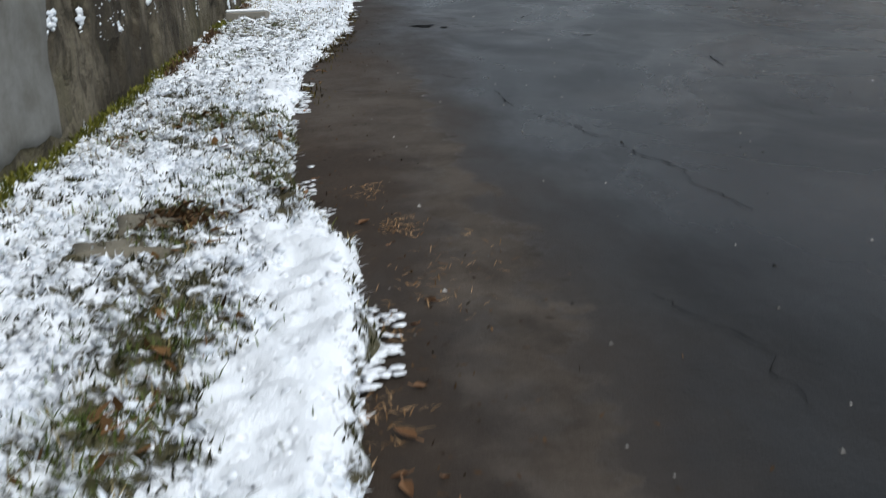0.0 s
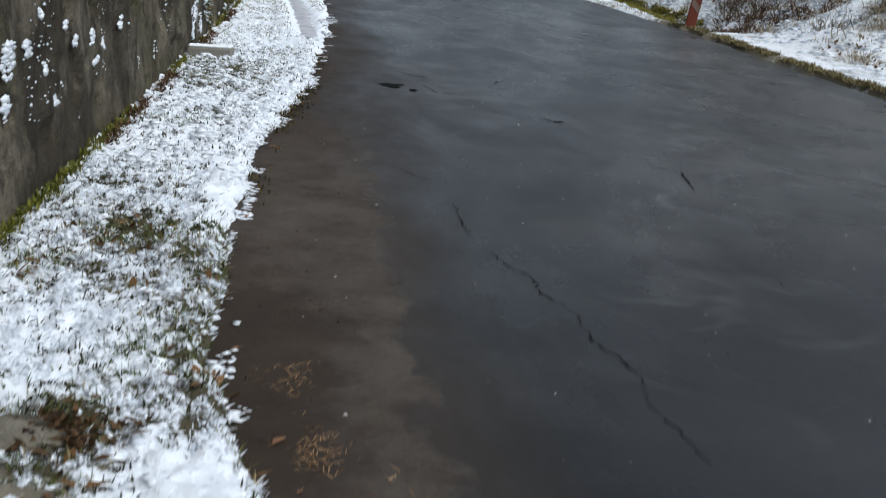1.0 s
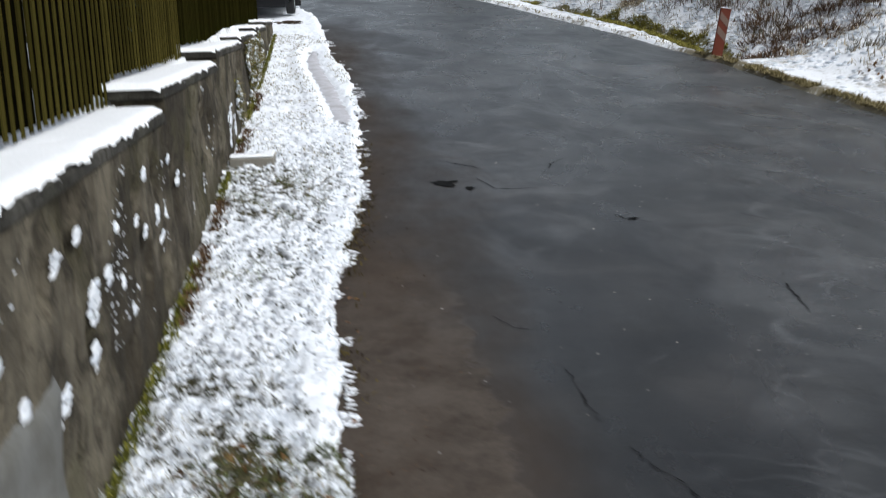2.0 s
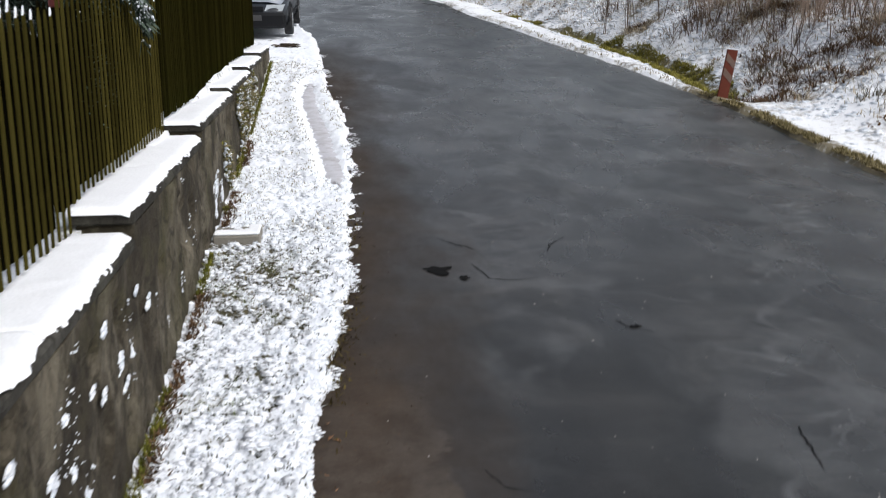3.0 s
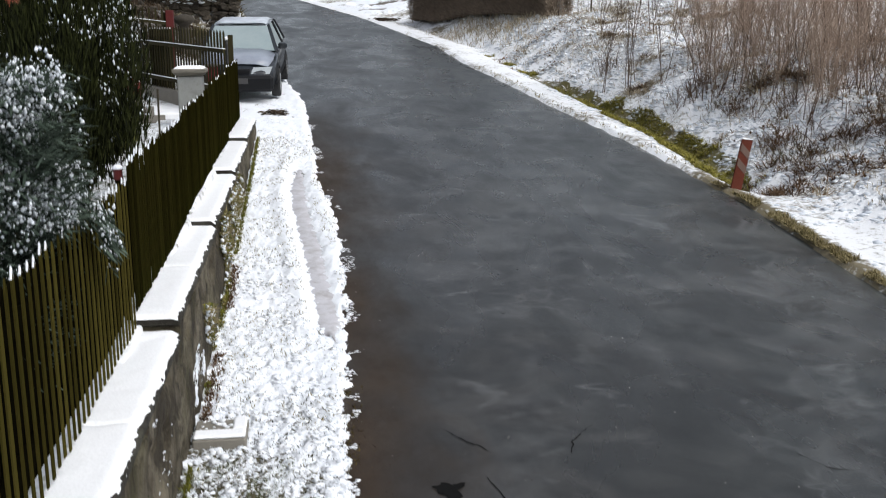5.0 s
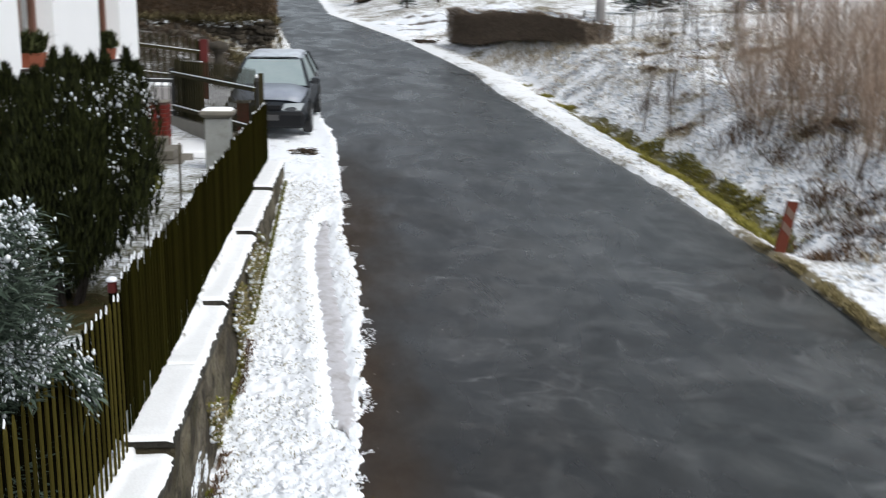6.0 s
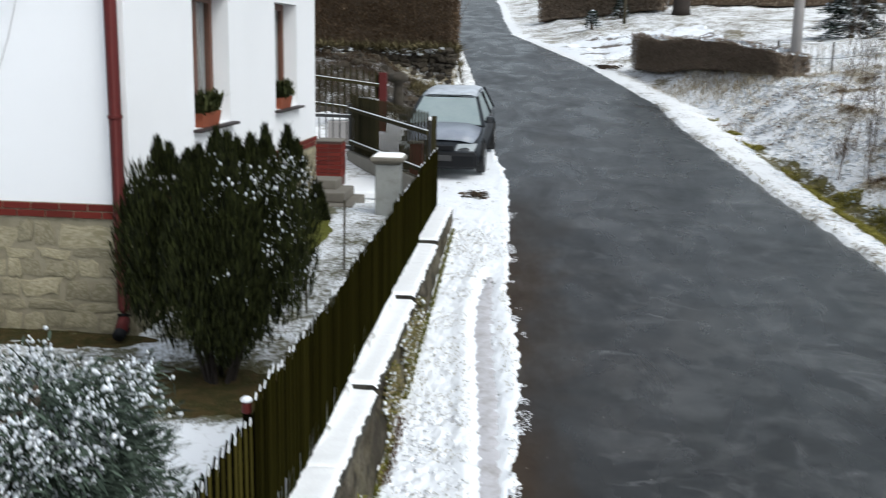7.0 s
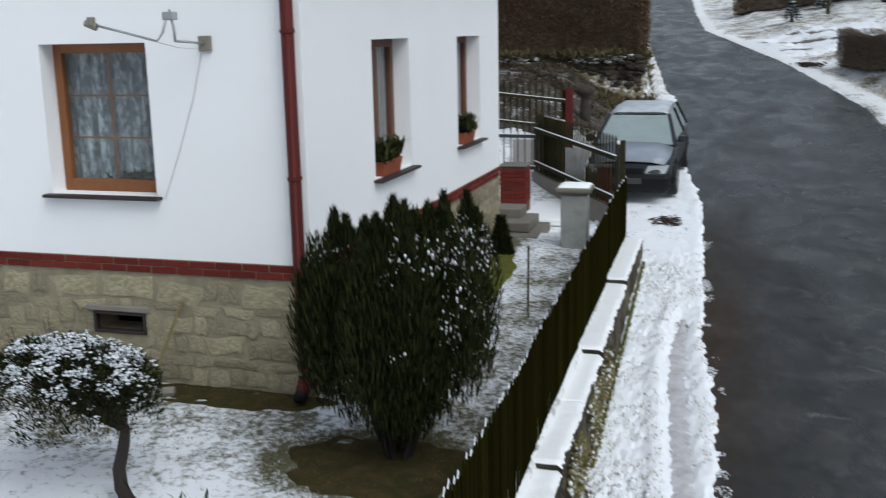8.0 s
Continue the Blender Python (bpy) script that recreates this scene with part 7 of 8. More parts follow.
def tall_pole(name, x, y, tall, r0, r1, material, label, category):
    po = thing(name, pose(x, y, land_z(x, y) - 0.3), label, category)
    bm = bmesh.new()
    tube(bm, [(0, 0, 0), (0.0, 0, tall * 0.5), (0.02, 0, tall)], [r0, (r0 + r1) / 2, r1], 12)
    part("shaft", bm, material, po, smooth=True)
    return po


tall_pole("utility_pole", 8.3, 35.9, 8.5, 0.17, 0.12, M["pole_concrete"], "pale grey concrete utility pole beside a hedge", "pole")
tall_pole("dark_post", 5.5, 63.0, 3.2, 0.10, 0.09, M["rail"], "dark wooden post beside the lane", "post")


def wire_fence():
    """Thin posts and two rails dusted with snow, from the hedge past the pole."""
    for k in range(8):
        x, y = 7.9 + 1.5 * k, 36.4 - 0.55 * k
        z = land_z(x, y)
        po = thing("field_fence", pose(x, y, z), "thin wire fence with snowy top rail at a field edge", "fence", "field fence")
        bm = bmesh.new()
        tube(bm, [(0, 0, -0.2), (0, 0, 1.0)], 0.03, 6)
        part("post", bm, M["rail"], po)
        dz = land_z(x + 1.5, y - 0.55) - z
        for h in (0.5, 0.95):
            bm = bmesh.new()
            tube(bm, [(0, 0, h), (1.5, -0.55, h + dz)], 0.012 if h < 0.9 else 0.02, 5)
            part("wire", bm, M["galv"] if h < 0.9 else M["coping_snow"], po)
        bm = bmesh.new()
        for q in range(9):
            f = (q + 0.5) / 9
            tube(bm, [(1.5 * f, -0.55 * f, dz * f + 0.05), (1.5 * f, -0.55 * f, dz * f + 0.95)], 0.008, 4)
        part("mesh_wires", bm, M["galv"], po)


wire_fence()


def conifer(x, y, tall, wide, n, seed, label):
    rnd = np.random.RandomState(seed)
    tr = thing("spruce", pose(x, y, land_z(x, y)), label, "tree", "spruces")
    bm = bmesh.new()
    tube(bm, [(0, 0, -0.2), (0, 0, tall * 0.95)], [0.12, 0.02], 8)
    part("trunk", bm, M["bark"], tr)
    h = rnd.rand(n) ** 0.75
    t = rnd.rand(n) * 6.283
    whorl = 0.75 + 0.3 * np.sin(h * 42) + 0.2 * np.sin(t * 7 + h * 30)
    r = wide * (1 - h) * (0.35 + 0.65 * rnd.rand(n)) * whorl + 0.03
    z = 0.15 + tall * h * 0.95 - 0.28 * r
    spots = np.stack([r * np.cos(t), r * np.sin(t), z, np.cos(t) * 0.8, np.sin(t) * 0.8, -0.3 * np.ones(n)], 1)
    blades("crown", spots, 0.2, 0.06, M["spruce_needle"], tr, lean=0.5, seed=seed + 1, up=0.3)
    on = rnd.rand(n) < 0.1
    spots[:, 2] += 0.06
    lumps("snow", spots[on][:, :3], 0.07, M["leaf_snow"], tr, (1.3, 1.3, 0.5), seed + 2, "snow on the boughs")
    return tr


conifer(13.1, 46.5, 4.2, 1.7, 22000, 300, "broad blue-green spruce with snow on its boughs")
conifer(17.5, 45.0, 5.2, 2.0, 22000, 310, "tall blue-green spruce with snow on its boughs")
conifer(5.6, 66.8, 1.3, 0.6, 1500, 320, "very small dark spruce beside the lane")
conifer(3.6, 61.5, 0.9, 0.45, 1000, 330, "very small dark spruce beside the lane")


def big_tree(x, y, seed):
    rnd = np.random.RandomState(seed)
    tr = thing("bare_tree", pose(x, y, land_z(x, y)), "thick dark bare tree trunk standing in a snowy field", "tree")
    bm = bmesh.new()
    tube(bm, [(0, 0, -0.2), (0, 0, 0.25), (0.05, 0, 2.5), (0, 0, 5)], [0.6, 0.5, 0.45, 0.36], 12)
    part("trunk", bm, M["dark_bark"], tr, smooth=True)
    lines = []
    for k in range(60):
        t = rnd.rand() * 6.283
        p = stem_line(rnd, (0, 0, 3 + 2 * rnd.rand()), (math.cos(t), math.sin(t), 1.0), 4 + 2 * rnd.rand(), 6, 0.2)
        lines.append((p, 0.1))
        for q in range(6):
            lines.append((stem_line(rnd, p[rnd.randint(2, 6)], (rnd.randn(), rnd.randn(), 0.8), 1.8, 4, 0.3), 0.03))
    twig_mesh("limb", lines, M["bark"], tr)


big_tree(9.0, 65.5, 340)
# gravel drive with wheel ruts joining from the far side
M["dirt_clod"] = leaf_mat("dirt_clod", (0.012, 0.009, 0.007), (0.07, 0.05, 0.035))
M["drive"] = snowy_mat("drive", (0.17, 0.14, 0.115), (0.11, 0.095, 0.085), 0.6, 0.9, 0.07, 8, attribute="cover")


def drive_rut(x, y):
    """How deep a wheel has pressed the snow of the drive here, 0 to 1."""
    w = 0.12 * rough((x, y), 0.8, 4.0)
    lines = (51.6 - 0.2 * (x - 2.5), max(54.1 - 0.95 * (x - 3.1), 52.2 - 0.1 * (x - 5)), max(56.3 - 1.6 * (x - 3.6), 53.2))
    return max(1 - smooth_step(0.12, 0.42, abs(y + w - q)) for q in lines) * smooth_step(0.5, 1.0, x - right_edge(y))


def build_drive():
    def lie(x, y):
        d = x - right_edge(y)
        inside = d > 0.25 and x < 8.9 and 49.9 < y < 56.8
        return land_z(x, y) + (0.11 * smooth_step(0.3, 1.1, d) - 0.05 * drive_rut(x, y) if inside else -0.12)
    dv = sheet("driveway", spaced((0.6, 9.0, 0.12)), spaced((49.7, 57.0, 0.12)), lie, M["drive"])
    at = dv.data.attributes.new("cover", 'FLOAT', 'POINT')
    at.data.foreach_set("value", [0.02 - 0.24 * drive_rut(v.co.x, v.co.y) for v in dv.data.vertices])
    tagged(dv, "snowy gravel drive with brown wheel ruts joining the lane", "driveway", kind="structure")


build_drive()


rnd = np.random.RandomState(360)
hollow = [(3.42 + 0.24 * rnd.randn(), 46.7 + 0.42 * rnd.randn()) for _ in range(260)]
tagged(lumps("soil_clods", [(x, y, land_z(x, y)) for x, y in hollow], 0.05, M["dirt_clod"], squash=(1, 1, 0.6), seed=361), "bare brown soil at the mouth of a drain", "soil", kind="stuff")



# ---- verge detail ----
def road_top(x, y):
    return road_z(x, y) + 0.012 * rough((x, y), 0.7, 5.0) + 0.005 * rough((x, y), 2.3, 2.0)


rnd = np.random.RandomState(401)
M["dirt"] = leaf_mat("dirt", (0.03, 0.022, 0.015), (0.11, 0.08, 0.055))
M["wet_leaf"] = leaf_mat("wet_leaf", (0.02, 0.012, 0.006), (0.12, 0.07, 0.035))
M["dark_grass"] = leaf_mat("dark_grass", (0.012, 0.014, 0.006), (0.06, 0.055, 0.022))


def on_verge(n, y0, y1, test, lo=-0.93):
    pts = []
    while len(pts) < n:
        y = rnd.uniform(y0, y1)
        x = rnd.uniform(lo, left_edge(y) + 0.02)
        if test(x, y):
            pts.append((x, y, verge_z(x, y) - 0.008))
    return pts


M["rim_turf"] = leaf_mat("rim_turf", (0.02, 0.013, 0.006), (0.13, 0.1, 0.03))
clump = lambda x, y: rough((x, y), 13.0, 3) + 0.6 * rough((x, y), 31.0, 8)  # noqa: E731
bare = lambda x, y: verge_cover(x, y) + 0.10 * rough((x, y), 3.5, 6)  # noqa: E731
tagged(blades("verge_grass", on_verge(6500, 0.6, 9.5, lambda x, y: bare(x, y) < -0.03), 0.026, 0.0026, M["grass"], lean=1.6, seed=402), "green grass blades through thin snow", "grass", kind="stuff")
tagged(blades("verge_straw", on_verge(5000, 0.6, 12, lambda x, y: bare(x, y) < 0.0), 0.03, 0.0028, M["straw"], lean=1.7, seed=403), "dry grass blades through thin snow", "grass", kind="stuff")
tagged(blades("verge_litter", on_verge(500, 0.6, 6, lambda x, y: bare(x, y) < -0.03), 0.035, 0.02, M["brown_leaf"], lean=2.6, seed=404, up=0.35), "brown dead leaves among the grass", "leaves", kind="stuff")
tagged(lumps("verge_crumbs", on_verge(11000, 0.7, 9.5, lambda x, y: -0.12 < bare(x, y) < 0.2 and clump(x, y) > 0.06), 0.009, M["leaf_snow"], None, (1.2, 1.2, 0.8), 405), "crumbs of snow on the grass", "snow", kind="stuff")
tagged(blades("verge_tips", on_verge(5000, 9.3, 20.3, lambda x, y: rut(x, y) < 0.2 and rough((x, y), 2.5, 9) > -0.1), 0.03, 0.007, M["straw"], lean=1.8, seed=410), "dry grass tips poking through the snow", "grass", kind="stuff")
tagged(blades("frosted_grass", on_verge(26000, 0.6, 5.2, lambda x, y: clump(x, y) + 0.6 * bare(x, y) > 0.06 and verge_cover(x, y) < 0.07), 0.022, 0.006, M["leaf_snow"], lean=1.9, seed=421, up=0.7), "grass blades coated with snow", "grass", kind="stuff")
tagged(blades("frosted_grass", on_verge(9000, 5.2, 11.5, lambda x, y: clump(x, y) + bare(x, y) > -0.05), 0.024, 0.0075, M["leaf_snow"], lean=1.9, seed=422, up=0.7), "grass blades coated with snow", "grass", kind="stuff")
tagged(blades("dark_turf", on_verge(14000, 0.6, 5.2, lambda x, y: clump(x, y) < -0.1 and verge_cover(x, y) < 0.1), 0.022, 0.0045, M["dark_grass"], lean=1.6, seed=423), "dark wet grass between the snow clumps", "grass", kind="stuff")
tagged(blades("dark_turf", on_verge(3200, 5.2, 10.0, lambda x, y: clump(x, y) < -0.14), 0.026, 0.007, M["dark_grass"], lean=1.6, seed=424), "dark wet grass between the snow clumps", "grass", kind="stuff")
tagged(lumps("soft_clods", on_verge(8000, 5.0, 13.5, lambda x, y: rough((x, y), 8.0, 4) > 0.0 and rut(x, y) < 0.2), 0.013, M["snow"], None, (1.5, 1.5, 0.6), 426), "soft clods of snow on the verge", "snow", kind="stuff")
brown_rim = [(left_edge(y) - 0.03 + abs(g) * 0.07, y) for y, g in zip(rnd.uniform(4.5, 10.2, 1900), rnd.randn(1900))]
tagged(blades("rim_turf", [(x, y, road_z(x, y) - 0.004) for x, y in brown_rim if rough((x, y), 2.3, 6) > -0.15], 0.03, 0.007, M["rim_turf"], lean=1.9, seed=427, up=0.7), "dark brown and olive turf at the broken asphalt rim", "grass", kind="stuff")
for (cx, cy, q, n) in ((-0.27, 2.98, 0.07, 500), (-0.2, 4.2, 0.07, 500), (-0.33, 1.4, 0.1, 500), (-0.28, 1.75, 0.07, 350), (-0.5, 2.6, 0.08, 300), (-0.6, 6.3, 0.1, 500)):
    tuft = [(cx + q * a, cy + 1.4 * q * b) for a, b in rnd.randn(n, 2)]
    tagged(blades("grass_tuft", [(a, b, verge_z(a, b) - 0.01) for a, b in tuft], 0.03, 0.003, M["grass"], lean=1.6, seed=int(430 + 10 * cy)), "olive green grass tuft in thin snow", "grass", kind="stuff")
# wall-foot moss and weeds
foot = [(FACE + 0.04 + abs(rnd.randn()) * 0.02, y, verge_z(FACE + 0.05, y) - 0.01) for y in rnd.uniform(1.5, 20, 9000) if rough((y, 0), 0.8, 2) > -0.12]
tagged(blades("wall_foot_moss", foot, 0.045, 0.008, M["moss"], lean=0.9, seed=406), "yellow-green moss and weeds along the wall foot", "moss", kind="stuff")
weeds = [(FACE + 0.06 + abs(rnd.randn()) * 0.035, y) for y in rnd.uniform(5.5, 14, 3800) if rough((y, 0), 1.1, 5) > -0.1]
tagged(blades("wall_foot_weeds", [(x, y, verge_z(x, y) - 0.01) for x, y in weeds], 0.045, 0.010, M["umber_stalk"], lean=1.5, seed=408), "brown withered weeds along the wall foot", "weeds", kind="stuff")
creep = [(FACE + 0.035, y, z) for y, z in zip(rnd.uniform(10.5, 15.5, 14000), rnd.rand(14000)) if rough((y, z * 1.2), 2.2, 8) + 0.22 * smooth_step(11, 13.5, y) > 0.3]
creep = [(x + 0.01 * rnd.randn(), y, verge_z(-0.9, y) + z * (next(b[2] for b in BAYS if y <= b[1]) - 0.08 - verge_z(-0.9, y))) for x, y, z in creep]
tagged(blades("wall_moss", creep[1::3], 0.04, 0.016, M["moss"], lean=1.6, seed=417, up=0.2), "yellow moss hanging on the wall face", "moss", kind="stuff")
tagged(lumps("wall_snow", creep[::9], 0.018, M["leaf_snow"], None, (0.7, 1.2, 1.0), 418), "snow lodged in the moss on the wall", "snow", kind="stuff")
tagged(blades("wall_straw", creep[::2], 0.045, 0.016, M["straw"], lean=1.6, seed=407, up=0.2), "dry stalks hanging on the mossy wall face", "straw", kind="stuff")


def smear(y, z, wy, wz, seed):
    """A splash of snow stuck to the wall: a spatter of flat clods."""
    r = np.random.RandomState(seed)
    wy *= 1.9
    n = int(14 + 4200 * wy * wz)
    a, b = np.clip(r.randn(n), -1.4, 1.4) * wy * 0.4, np.clip(r.randn(n), -1.4, 1.4) * wz * 0.4
    b = b + 0.12 * a
    spots = [(FACE + 0.03 * 0.4 + 0.018 * rough((y + p, z + q), 2.2, 1) + 0.012 * rough((y + p, z + q), 6.5, 4), y + p, z + q) for p, q in zip(a, b)]
    return lumps("snow_splash", spots, 0.0115, M["leaf_snow"], retaining_wall, (0.4, 2.4, 1.0), seed)


for k, (y, z, wy, wz) in enumerate(((4.24, 0.87, 0.06, 0.12), (4.2, 0.70, 0.03, 0.07), (4.5, 0.90, 0.035, 0.05), (3.84, 1.1, 0.035, 0.05), (4.78, 0.80, 0.02, 0.05), (3.74, 0.70, 0.07, 0.05),
                                    (3.6, 0.66, 0.04, 0.04), (4.7, 1.03, 0.02, 0.03), (5.64, 0.9, 0.05, 0.05), (5.7, 0.78, 0.05, 0.03), (5.25, 0.9, 0.04, 0.04), (5.1, 0.98, 0.025, 0.03), (5.9, 0.86, 0.03, 0.05),
                                    (6.4, 0.95, 0.04, 0.05), (7.6, 0.72, 0.05, 0.14), (3.2, 1.0, 0.03, 0.05), (2.9, 0.9, 0.03, 0.03), (4.1, 1.12, 0.02, 0.03), (6.1, 1.1, 0.03, 0.02), (5.4, 1.12, 0.03, 0.03))):
    smear(y, z, wy, wz, k + 1)
for k, (y, z, wy, wz) in enumerate(((3.4, 0.83, 0.02, 0.04), (4.9, 0.66, 0.03, 0.04), (6.9, 0.7, 0.04, 0.07), (9.85, 0.95, 0.2, 0.14), (10.15, 0.84, 0.18, 0.16), (9.7, 0.80, 0.1, 0.12))):
    smear(y, z, wy, wz, k + 31)


# specks of snow and dried splashes over the whole wall face
speck = [(y, z) for y, z in zip(rnd.uniform(1.6, 8.5, 1500), rnd.uniform(0, 1, 1500)) if rough((y, z * 0.9), 1.7, 12) + 0.5 * rough((y, z), 7.0, 2) > 0.3]
speck = [(y, verge_z(-0.9, y) + 0.05 + z * (next(b[2] for b in BAYS if y <= b[1]) - 0.16 - verge_z(-0.9, y))) for y, z in speck]
tagged(lumps("snow_specks", [(FACE + 0.03 * 0.45 + 0.018 * rough((y, z), 2.2, 1) + 0.012 * rough((y, z), 6.5, 4), y, z) for y, z in speck], 0.006, M["leaf_snow"], None, (0.5, 2.4, 1.0), 470), "small specks of snow stuck to the wall", "snow", kind="stuff")


# a paler plaster patch on the wall
verts, faces = [], []
for j in range(15):
    for i in range(15):
        u, w = i / 7 - 1, j / 7 - 1
        q = max(abs(u), abs(w))
        y, z = 3.25 + 0.42 * u * (1 + 0.12 * rough((u, w), 2.0)), 0.56 + 0.27 * w * (1 + 0.15 * rough((u, w), 2.5, 3))
        off = 0.018 * rough((y, z), 2.2, 1) + 0.012 * rough((y, z), 6.5, 4)
        verts.append((FACE + 0.028 + off + (0.006 if q < 0.95 else -0.03), y, z))
faces = [(15 * j + i, 15 * j + i + 1, 15 * j + i + 16, 15 * j + i + 15) for j in range(14) for i in range(14)]
from_arrays("plaster_patch", verts, faces, M["patch_plaster"], retaining_wall, "pale grey plaster patch", smooth=True)

# crumbled snow and slush strewn along the rim of the asphalt
fringe = []
while len(fringe) < 2000:
    y = rnd.uniform(0.9, 21.5)
    reach = 0.04 + 0.09 * smooth_step(9, 11, y) * (0.5 + 0.5 * rough((y, 1.0), 1.3, 3))
    x = left_edge(y) + reach * rnd.rand() ** 2 * 1.6
    if rough((x, y), 4.0, 11) > 0.1 + 1.2 * (x - left_edge(y)):
        fringe.append((x, y, road_z(x, y) + 0.003))
tagged(lumps("edge_snow", fringe, 0.008, M["snow"], None, (1.5, 1.1, 0.28), 480), "crumbled snow along the asphalt edge", "snow", kind="stuff")
heaped = on_verge(5200, 0.8, 2.9, lambda x, y: verge_cover(x, y) > 0.03 and rough((x, y), 9.0, 2) > -0.05)
tagged(lumps("heaped_snow", heaped, 0.0065, M["snow"], None, (1.3, 1.3, 0.9), 481), "crumbly fresh snow heaped at the lane's rim", "snow", kind="stuff")

# concrete step block against the wall, and a half-buried block with leaves
sb = thing("step_block", pose(-0.69, 9.28, verge_z(-0.69, 9.2) - 0.06), "pale concrete step block at the wall foot, snow on top", "block")
bm = bmesh.new()
box(bm, (-0.23, -0.16, -0.1), (0.13, 0.2, 0.13), 0.01)
part("block", bm, M["slab"], sb)
bm = bmesh.new()
box(bm, (-0.225, -0.155, 0.128), (0.125, -0.03, 0.158), 0.014)
box(bm, (0.03, -0.028, 0.128), (0.125, 0.19, 0.152), 0.012)
part("snow", bm, M["coping_snow"], sb, "snow along the front and side")
lumps("crumbs", [(-0.2 + 0.22 * a, -0.02 + 0.2 * b, 0.132) for a, b in np.random.RandomState(490).rand(26, 2)], 0.014, M["snow"], sb, (1.4, 1.4, 0.6), 491)
M["brown_block"] = plain_mat("brown_block", (0.19, 0.17, 0.13), 0.92, var=0.3, scale=8, fine=70, bump=0.7, depth=0.008, second=(0.05, 0.04, 0.025), amount=0.4)
hb = thing("sunken_block", pose(-0.42, 2.46, verge_z(-0.44, 2.44) - 0.045, 0, 4, 10), "sunken grey-brown concrete block among snowy grass", "block")
def worn_block(lo, hi, seed):
    """A block with chipped, rounded, uneven faces."""
    bm = bmesh.new()
    bmesh.ops.create_cube(bm, size=1.0)
    bmesh.ops.subdivide_edges(bm, edges=bm.edges[:], cuts=5, use_grid_fill=True)
    for v in bm.verts:
        p = v.co * (1 - 0.10 * max(0.0, v.co.length - 0.55) / 0.3)
        p = Vector([lo[k] + (p[k] + 0.5) * (hi[k] - lo[k]) for k in range(3)])
        v.co = p + 0.016 * Vector((rough(p, 14, seed), rough(p, 14, seed + 3), rough(p, 11, seed + 6)))
    return bm


part("stone", worn_block((-0.09, -0.04, -0.12), (0.12, 0.14, 0.066), 1.0), M["brown_block"], hb, "brown weathered stone", smooth=True)
part("slab", worn_block((-0.19, -0.2, -0.12), (0.17, -0.03, 0.042), 2.0), M["brown_block"], hb, "flat grey slab", smooth=True)


# fallen leaves and stalks on the asphalt edge
def leaf_on_road(x, y, size, seed):
    r = random.Random(seed)
    lf = thing("fallen_leaf", pose(x, y, road_top(x, y) + 0.004, r.uniform(-15, 15), r.uniform(-15, 15), r.uniform(0, 360)), "curled tan dead leaf on wet asphalt", "leaf", "fallen leaves")
    bm = bmesh.new()
    prof = [(0, 0.12), (0.25, 0.5), (0.55, 0.42), (0.8, 0.22), (1.0, 0.02)]
    rows = []
    for s, w in prof:
        rows.append([bm.verts.new((s * size, k * w * size * 0.5, abs(k) * w * size * 0.35 + 0.25 * size * (s - 0.5) ** 2)) for k in (-1, 0, 1)])
    for p, q in zip(rows, rows[1:]):
        for k in (0, 1):
            bm.faces.new((p[k], p[k + 1], q[k + 1], q[k]))
    bmesh.ops.solidify(bm, geom=bm.faces[:], thickness=0.0015)
    part("blade", bm, M["dead_leaf"], lf)
    bm = bmesh.new()
    tube(bm, [(0, 0, 0.002), (-0.35 * size, 0.05 * size, 0.006)], 0.0012, 4)
    part("stalk", bm, M["dead_leaf"], lf)


M["rim_straw"] = leaf_mat("rim_straw", (0.14, 0.07, 0.025), (0.5, 0.33, 0.18))
M["dead_leaf"] = plain_mat("dead_leaf", (0.32, 0.17, 0.08), 0.75, var=0.3, scale=30, fine=200, each=0.4, bump=0.3, depth=0.001)
r5 = random.Random(12)
for k in range(18):
    y = r5.uniform(1.2, 2.6) if k < 10 else r5.uniform(2.6, 7.5)
    leaf_on_road(left_edge(y) + 0.04 + abs(r5.gauss(0, 0.07)), y, r5.uniform(0.015, 0.045), k)
grit = [(left_edge(y) + 0.02 + abs(g) * 0.22, y) for y, g in zip(rnd.uniform(0.8, 9, 800), rnd.randn(800))]
tagged(blades("edge_litter", [(x, y, road_top(x, y)) for x, y in grit], 0.010, 0.005, M["wet_leaf"], lean=3.0, seed=409, up=0.2), "crumbled leaf litter along the asphalt edge", "leaves", kind="stuff")
strewn = [(cx + q * a, cy + 1.6 * q * b) for cx, cy, q, n in ((0.19, 2.56, 0.03, 120), (0.13, 1.84, 0.02, 40), (0.09, 1.5, 0.035, 90), (0.12, 2.95, 0.035, 60), (0.3, 2.25, 0.09, 50), (0.2, 2.05, 0.06, 60)) for a, b in rnd.randn(n, 2)]
tagged(blades("rim_straw", [(x, y, road_top(x, y) + 0.002) for x, y in strewn], 0.017, 0.0022, M["rim_straw"], lean=3.0, seed=411, up=0.25), "tan straw and leaf shreds at the asphalt rim", "leaves", kind="stuff")
peb = [(x, y) for x, y in zip(rnd.uniform(0.1, 4.5, 420), rnd.uniform(1.0, 14, 420))]
M["pebble"] = leaf_mat("pebble", (0.02, 0.018, 0.016), (0.4, 0.38, 0.36))
verts, faces = [], []
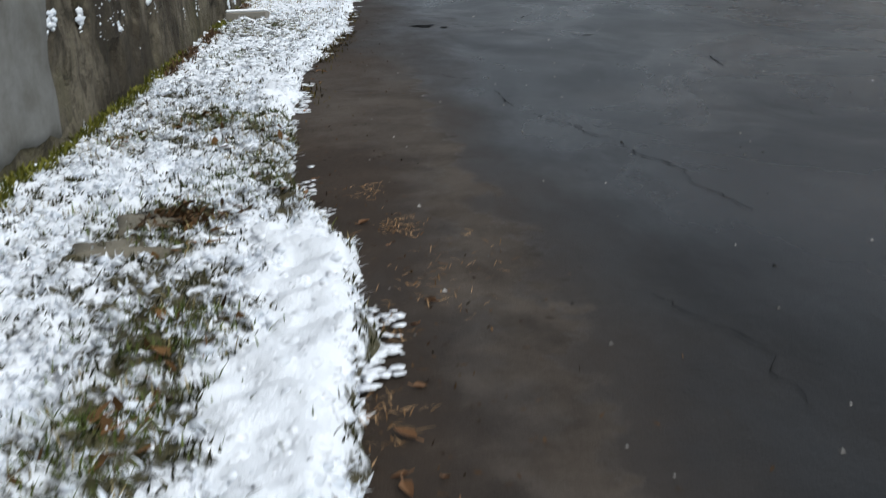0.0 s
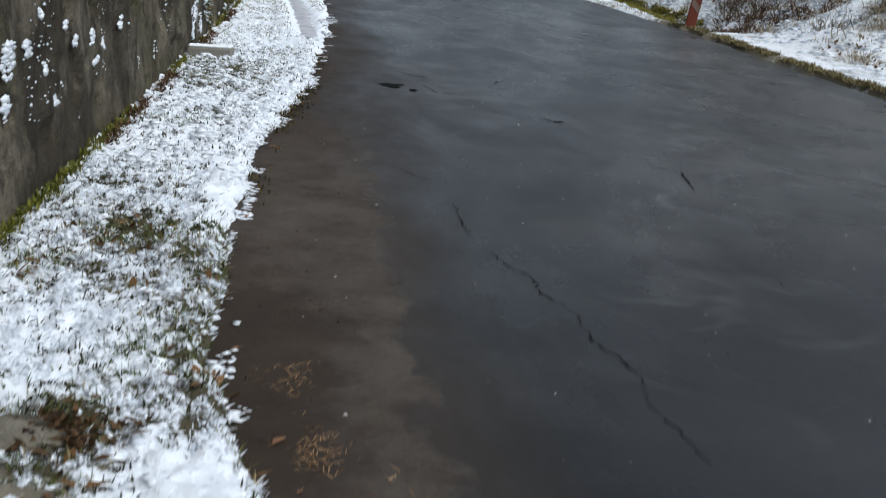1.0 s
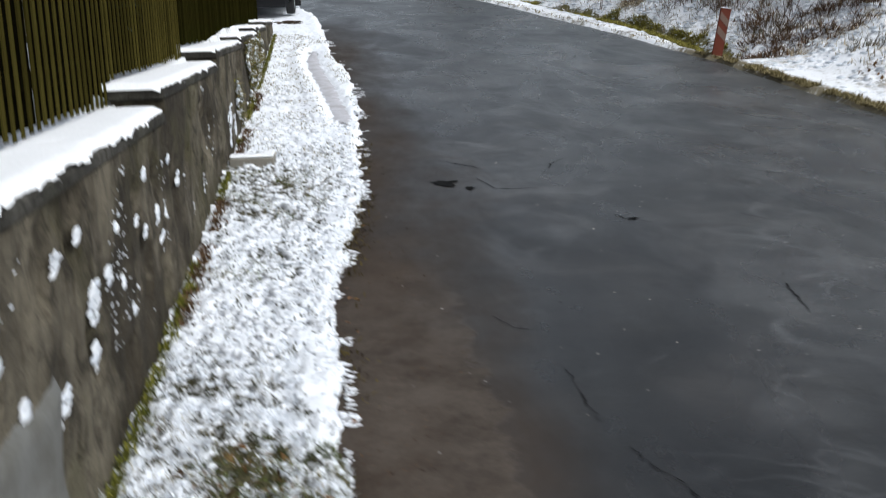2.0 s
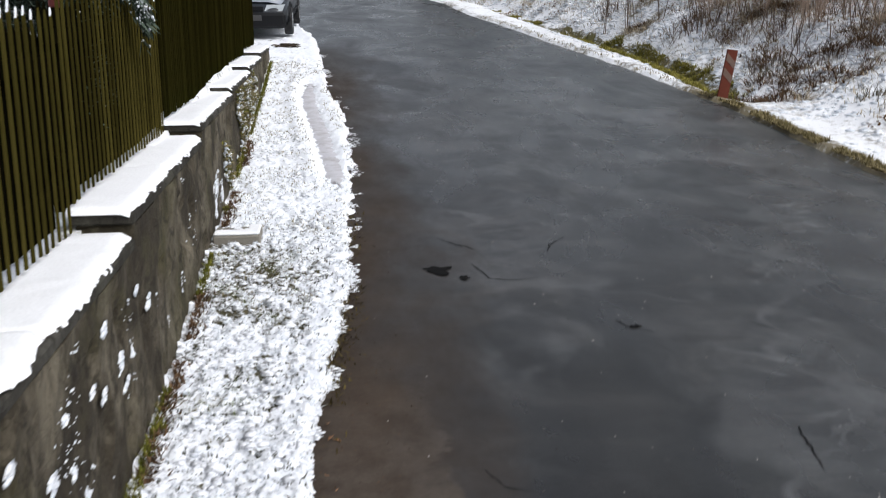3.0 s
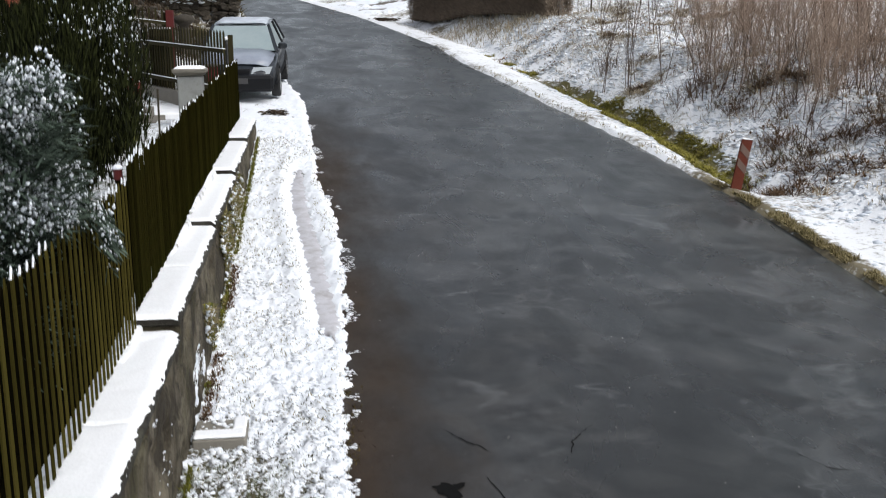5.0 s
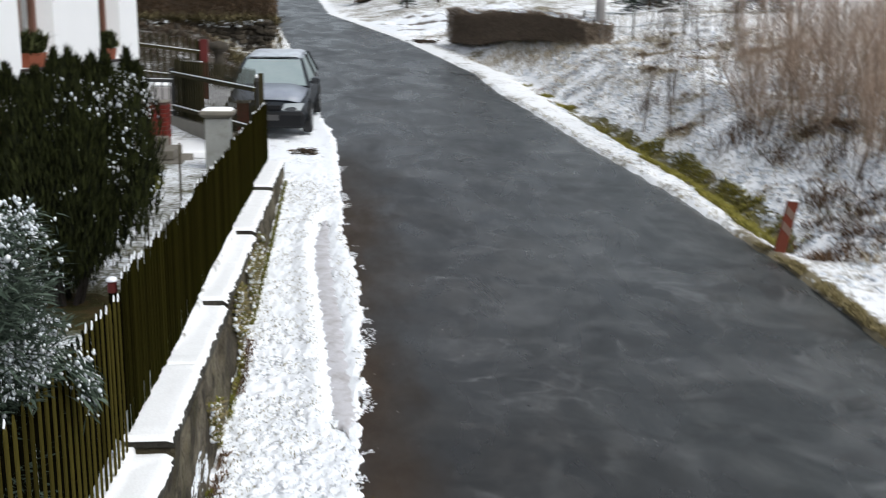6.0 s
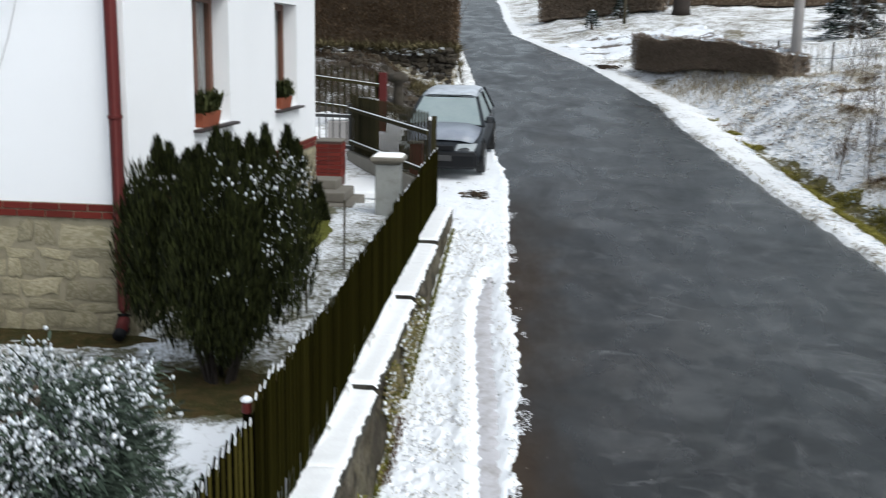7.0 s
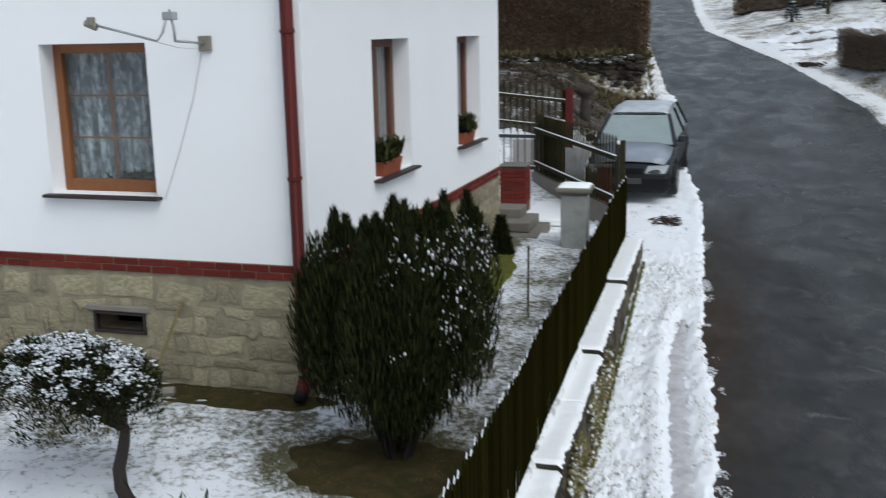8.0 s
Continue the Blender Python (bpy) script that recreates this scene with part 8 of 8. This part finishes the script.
for x, y in peb:
    z, s, b = road_top(x, y), rnd.uniform(0.002, 0.006), len(verts)
    verts += [(x - s, y - s, z), (x + s, y - 0.7 * s, z), (x + 0.8 * s, y + s, z), (x - s, y + 0.9 * s, z), (x, y, z + 1.2 * s)]
    faces += [(b, b + 1, b + 4), (b + 1, b + 2, b + 4), (b + 2, b + 3, b + 4), (b + 3, b, b + 4)]
tagged(from_arrays("pebbles", verts, faces, M["pebble"]), "scattered small pebbles on the asphalt", "pebbles", kind="stuff")

# ---- cracks and holes in the asphalt ----
# near-black that stands in for the shade inside cracks and holes
M["crack"] = plain_mat("crack", (0.007, 0.007, 0.007), 0.95, var=0.3, scale=20, fine=90, spec=0.08)


def crack(points, width, seed):
    """A jagged crack with broken edges: a flat strip following the road, its inner shade put into the colour."""
    r = random.Random(seed)
    line = []
    for (xa, ya), (xb, yb) in zip(points, points[1:]):
        n = max(3, int(math.hypot(xb - xa, yb - ya) / 0.025))
        line += [(xa + (xb - xa) * k / n + r.gauss(0, 0.006), ya + (yb - ya) * k / n + r.gauss(0, 0.006)) for k in range(n)]
    line.append(points[-1])
    verts, faces = [], []
    for k, (x, y) in enumerate(line):
        (xp, yp), (xn, yn) = line[max(0, k - 1)], line[min(len(line) - 1, k + 1)]
        dx, dy = xn - xp, yn - yp
        l = math.hypot(dx, dy) or 1
        w = 0.6 * width * r.uniform(0.1, 1.0) * (0.35 + 0.65 * smooth_step(-0.25, 0.15, noise.noise(Vector((k * 0.09, seed * 3.1, 0))))) * min(1, (k + 1) / 4, (len(line) - k) / 4)
        for s in (-1, 1):
            px, py = x - s * dy / l * w, y + s * dx / l * w
            verts.append((px, py, road_top(px, py) + 0.004))
    faces = [(2 * k, 2 * k + 1, 2 * k + 3, 2 * k + 2) for k in range(len(line) - 1)]
    return from_arrays("crack", verts, faces, M["crack"], road)


for k, (pts, w) in enumerate((
        (((0.86, 4.23), (0.9, 4.04), (0.96, 3.92), (0.97, 3.73), (1.04, 3.52), (1.04, 3.28), (1.09, 3.14), (1.11, 2.99), (1.08, 2.86), (1.1, 2.7), (1.13, 2.53)), 0.008),
        (((0.61, 5.64), (0.69, 5.47), (0.79, 5.42)), 0.014), (((0.81, 4.95), (0.8, 4.55), (0.82, 4.42)), 0.009), (((1.98, 4.07), (1.96, 3.91), (1.99, 3.84)), 0.008),
        (((2.25, 5.92), (2.16, 5.44)), 0.011), (((0.66, 2.0), (0.7, 1.87), (0.73, 1.77)), 0.006), (((0.73, 1.77), (0.78, 1.7), (0.78, 1.6), (0.75, 1.52), (0.77, 1.46), (0.76, 1.39)), 0.006))):
    crack(pts, w, 500 + k)
for k, (pts, w) in enumerate((
        (((0.83, 9.34), (0.95, 9.16), (1.1, 9.0)), 0.018), (((1.01, 8.65), (1.1, 8.3), (1.28, 8.25), (1.48, 8.31)), 0.015), (((1.92, 9.34), (1.71, 9.1), (1.65, 8.92)), 0.014),
        (((1.75, 7.42), (1.81, 7.25), (1.96, 7.16)), 0.025), (((3.23, 8.77), (3.35, 8.56), (3.5, 8.5)), 0.02), (((2.1, 22.09), (2.31, 22.01)), 0.05), (((2.6, 7.3), (2.75, 7.1)), 0.012))):
    crack(pts, w, 520 + k)


# flat patch on the road, the hole's inner shade put into its colour
def pothole(cx, cy, rx, ry, seed):
    n = 40
    verts, faces = [(cx, cy, road_top(cx, cy) + 0.004)], []
    for k in range(n):
        t = 2 * math.pi * k / n
        q = 0.75 + 0.6 * noise.noise(Vector((math.cos(t) * 1.6 + seed, math.sin(t) * 1.6, seed)))
        q += 0.22 * noise.noise(Vector((math.cos(t) * 7, math.sin(t) * 7, seed)))
        x, y = cx + rx * q * math.cos(t), cy + ry * q * math.sin(t)
        verts.append((x, y, road_top(x, y) + 0.005))
    faces = [(0, 1 + k, 1 + (k + 1) % n) for k in range(n)]
    return from_arrays("pothole", verts, faces, M["crack"], road, "flat near-black patch for a broken hole")


pothole(0.75, 8.52, 0.13, 0.13, 3)
pothole(0.91, 8.33, 0.05, 0.05, 5)
pothole(1.84, 7.28, 0.05, 0.03, 8)


# leaves heaped on the sunken block, dirt showing through the snow before the car, a low red pier at the yard gate
heap = [(-0.35 + 0.06 * a, 2.5 + 0.06 * b) for a, b in rnd.randn(190, 2)]
tagged(blades("leaf_heap", [(a, b, verge_z(a, b) + 0.015) for a, b in heap], 0.024, 0.014, M["wet_leaf"], lean=2.4, seed=460, up=0.5), "small heap of brown leaves on a block", "leaves", kind="stuff")
clods = [(-0.66 + 0.11 * a, 22.45 + 0.14 * b) for a, b in rnd.randn(100, 2)]
tagged(lumps("dirt_clods", [(a, b, verge_z(a, b) + 0.01) for a, b in clods], 0.028, M["dirt"], None, (1.6, 1.2, 0.35), 466), "brown dirt clods showing through trodden snow", "dirt", kind="stuff")
gp2 = thing("gate_pier", pose(-1.86, 23.0, 1.66), "low dark red brick pier at the yard gate", "pier")
bm = bmesh.new()
box(bm, (-0.12, -0.12, -0.2), (0.12, 0.12, 0.95), 0.008)
part("shaft", bm, M["oxide"], gp2)
bm = bmesh.new()
box(bm, (-0.14, -0.14, 0.95), (0.14, 0.14, 0.99), 0.01)
part("cap", bm, M["step_stone"], gp2)
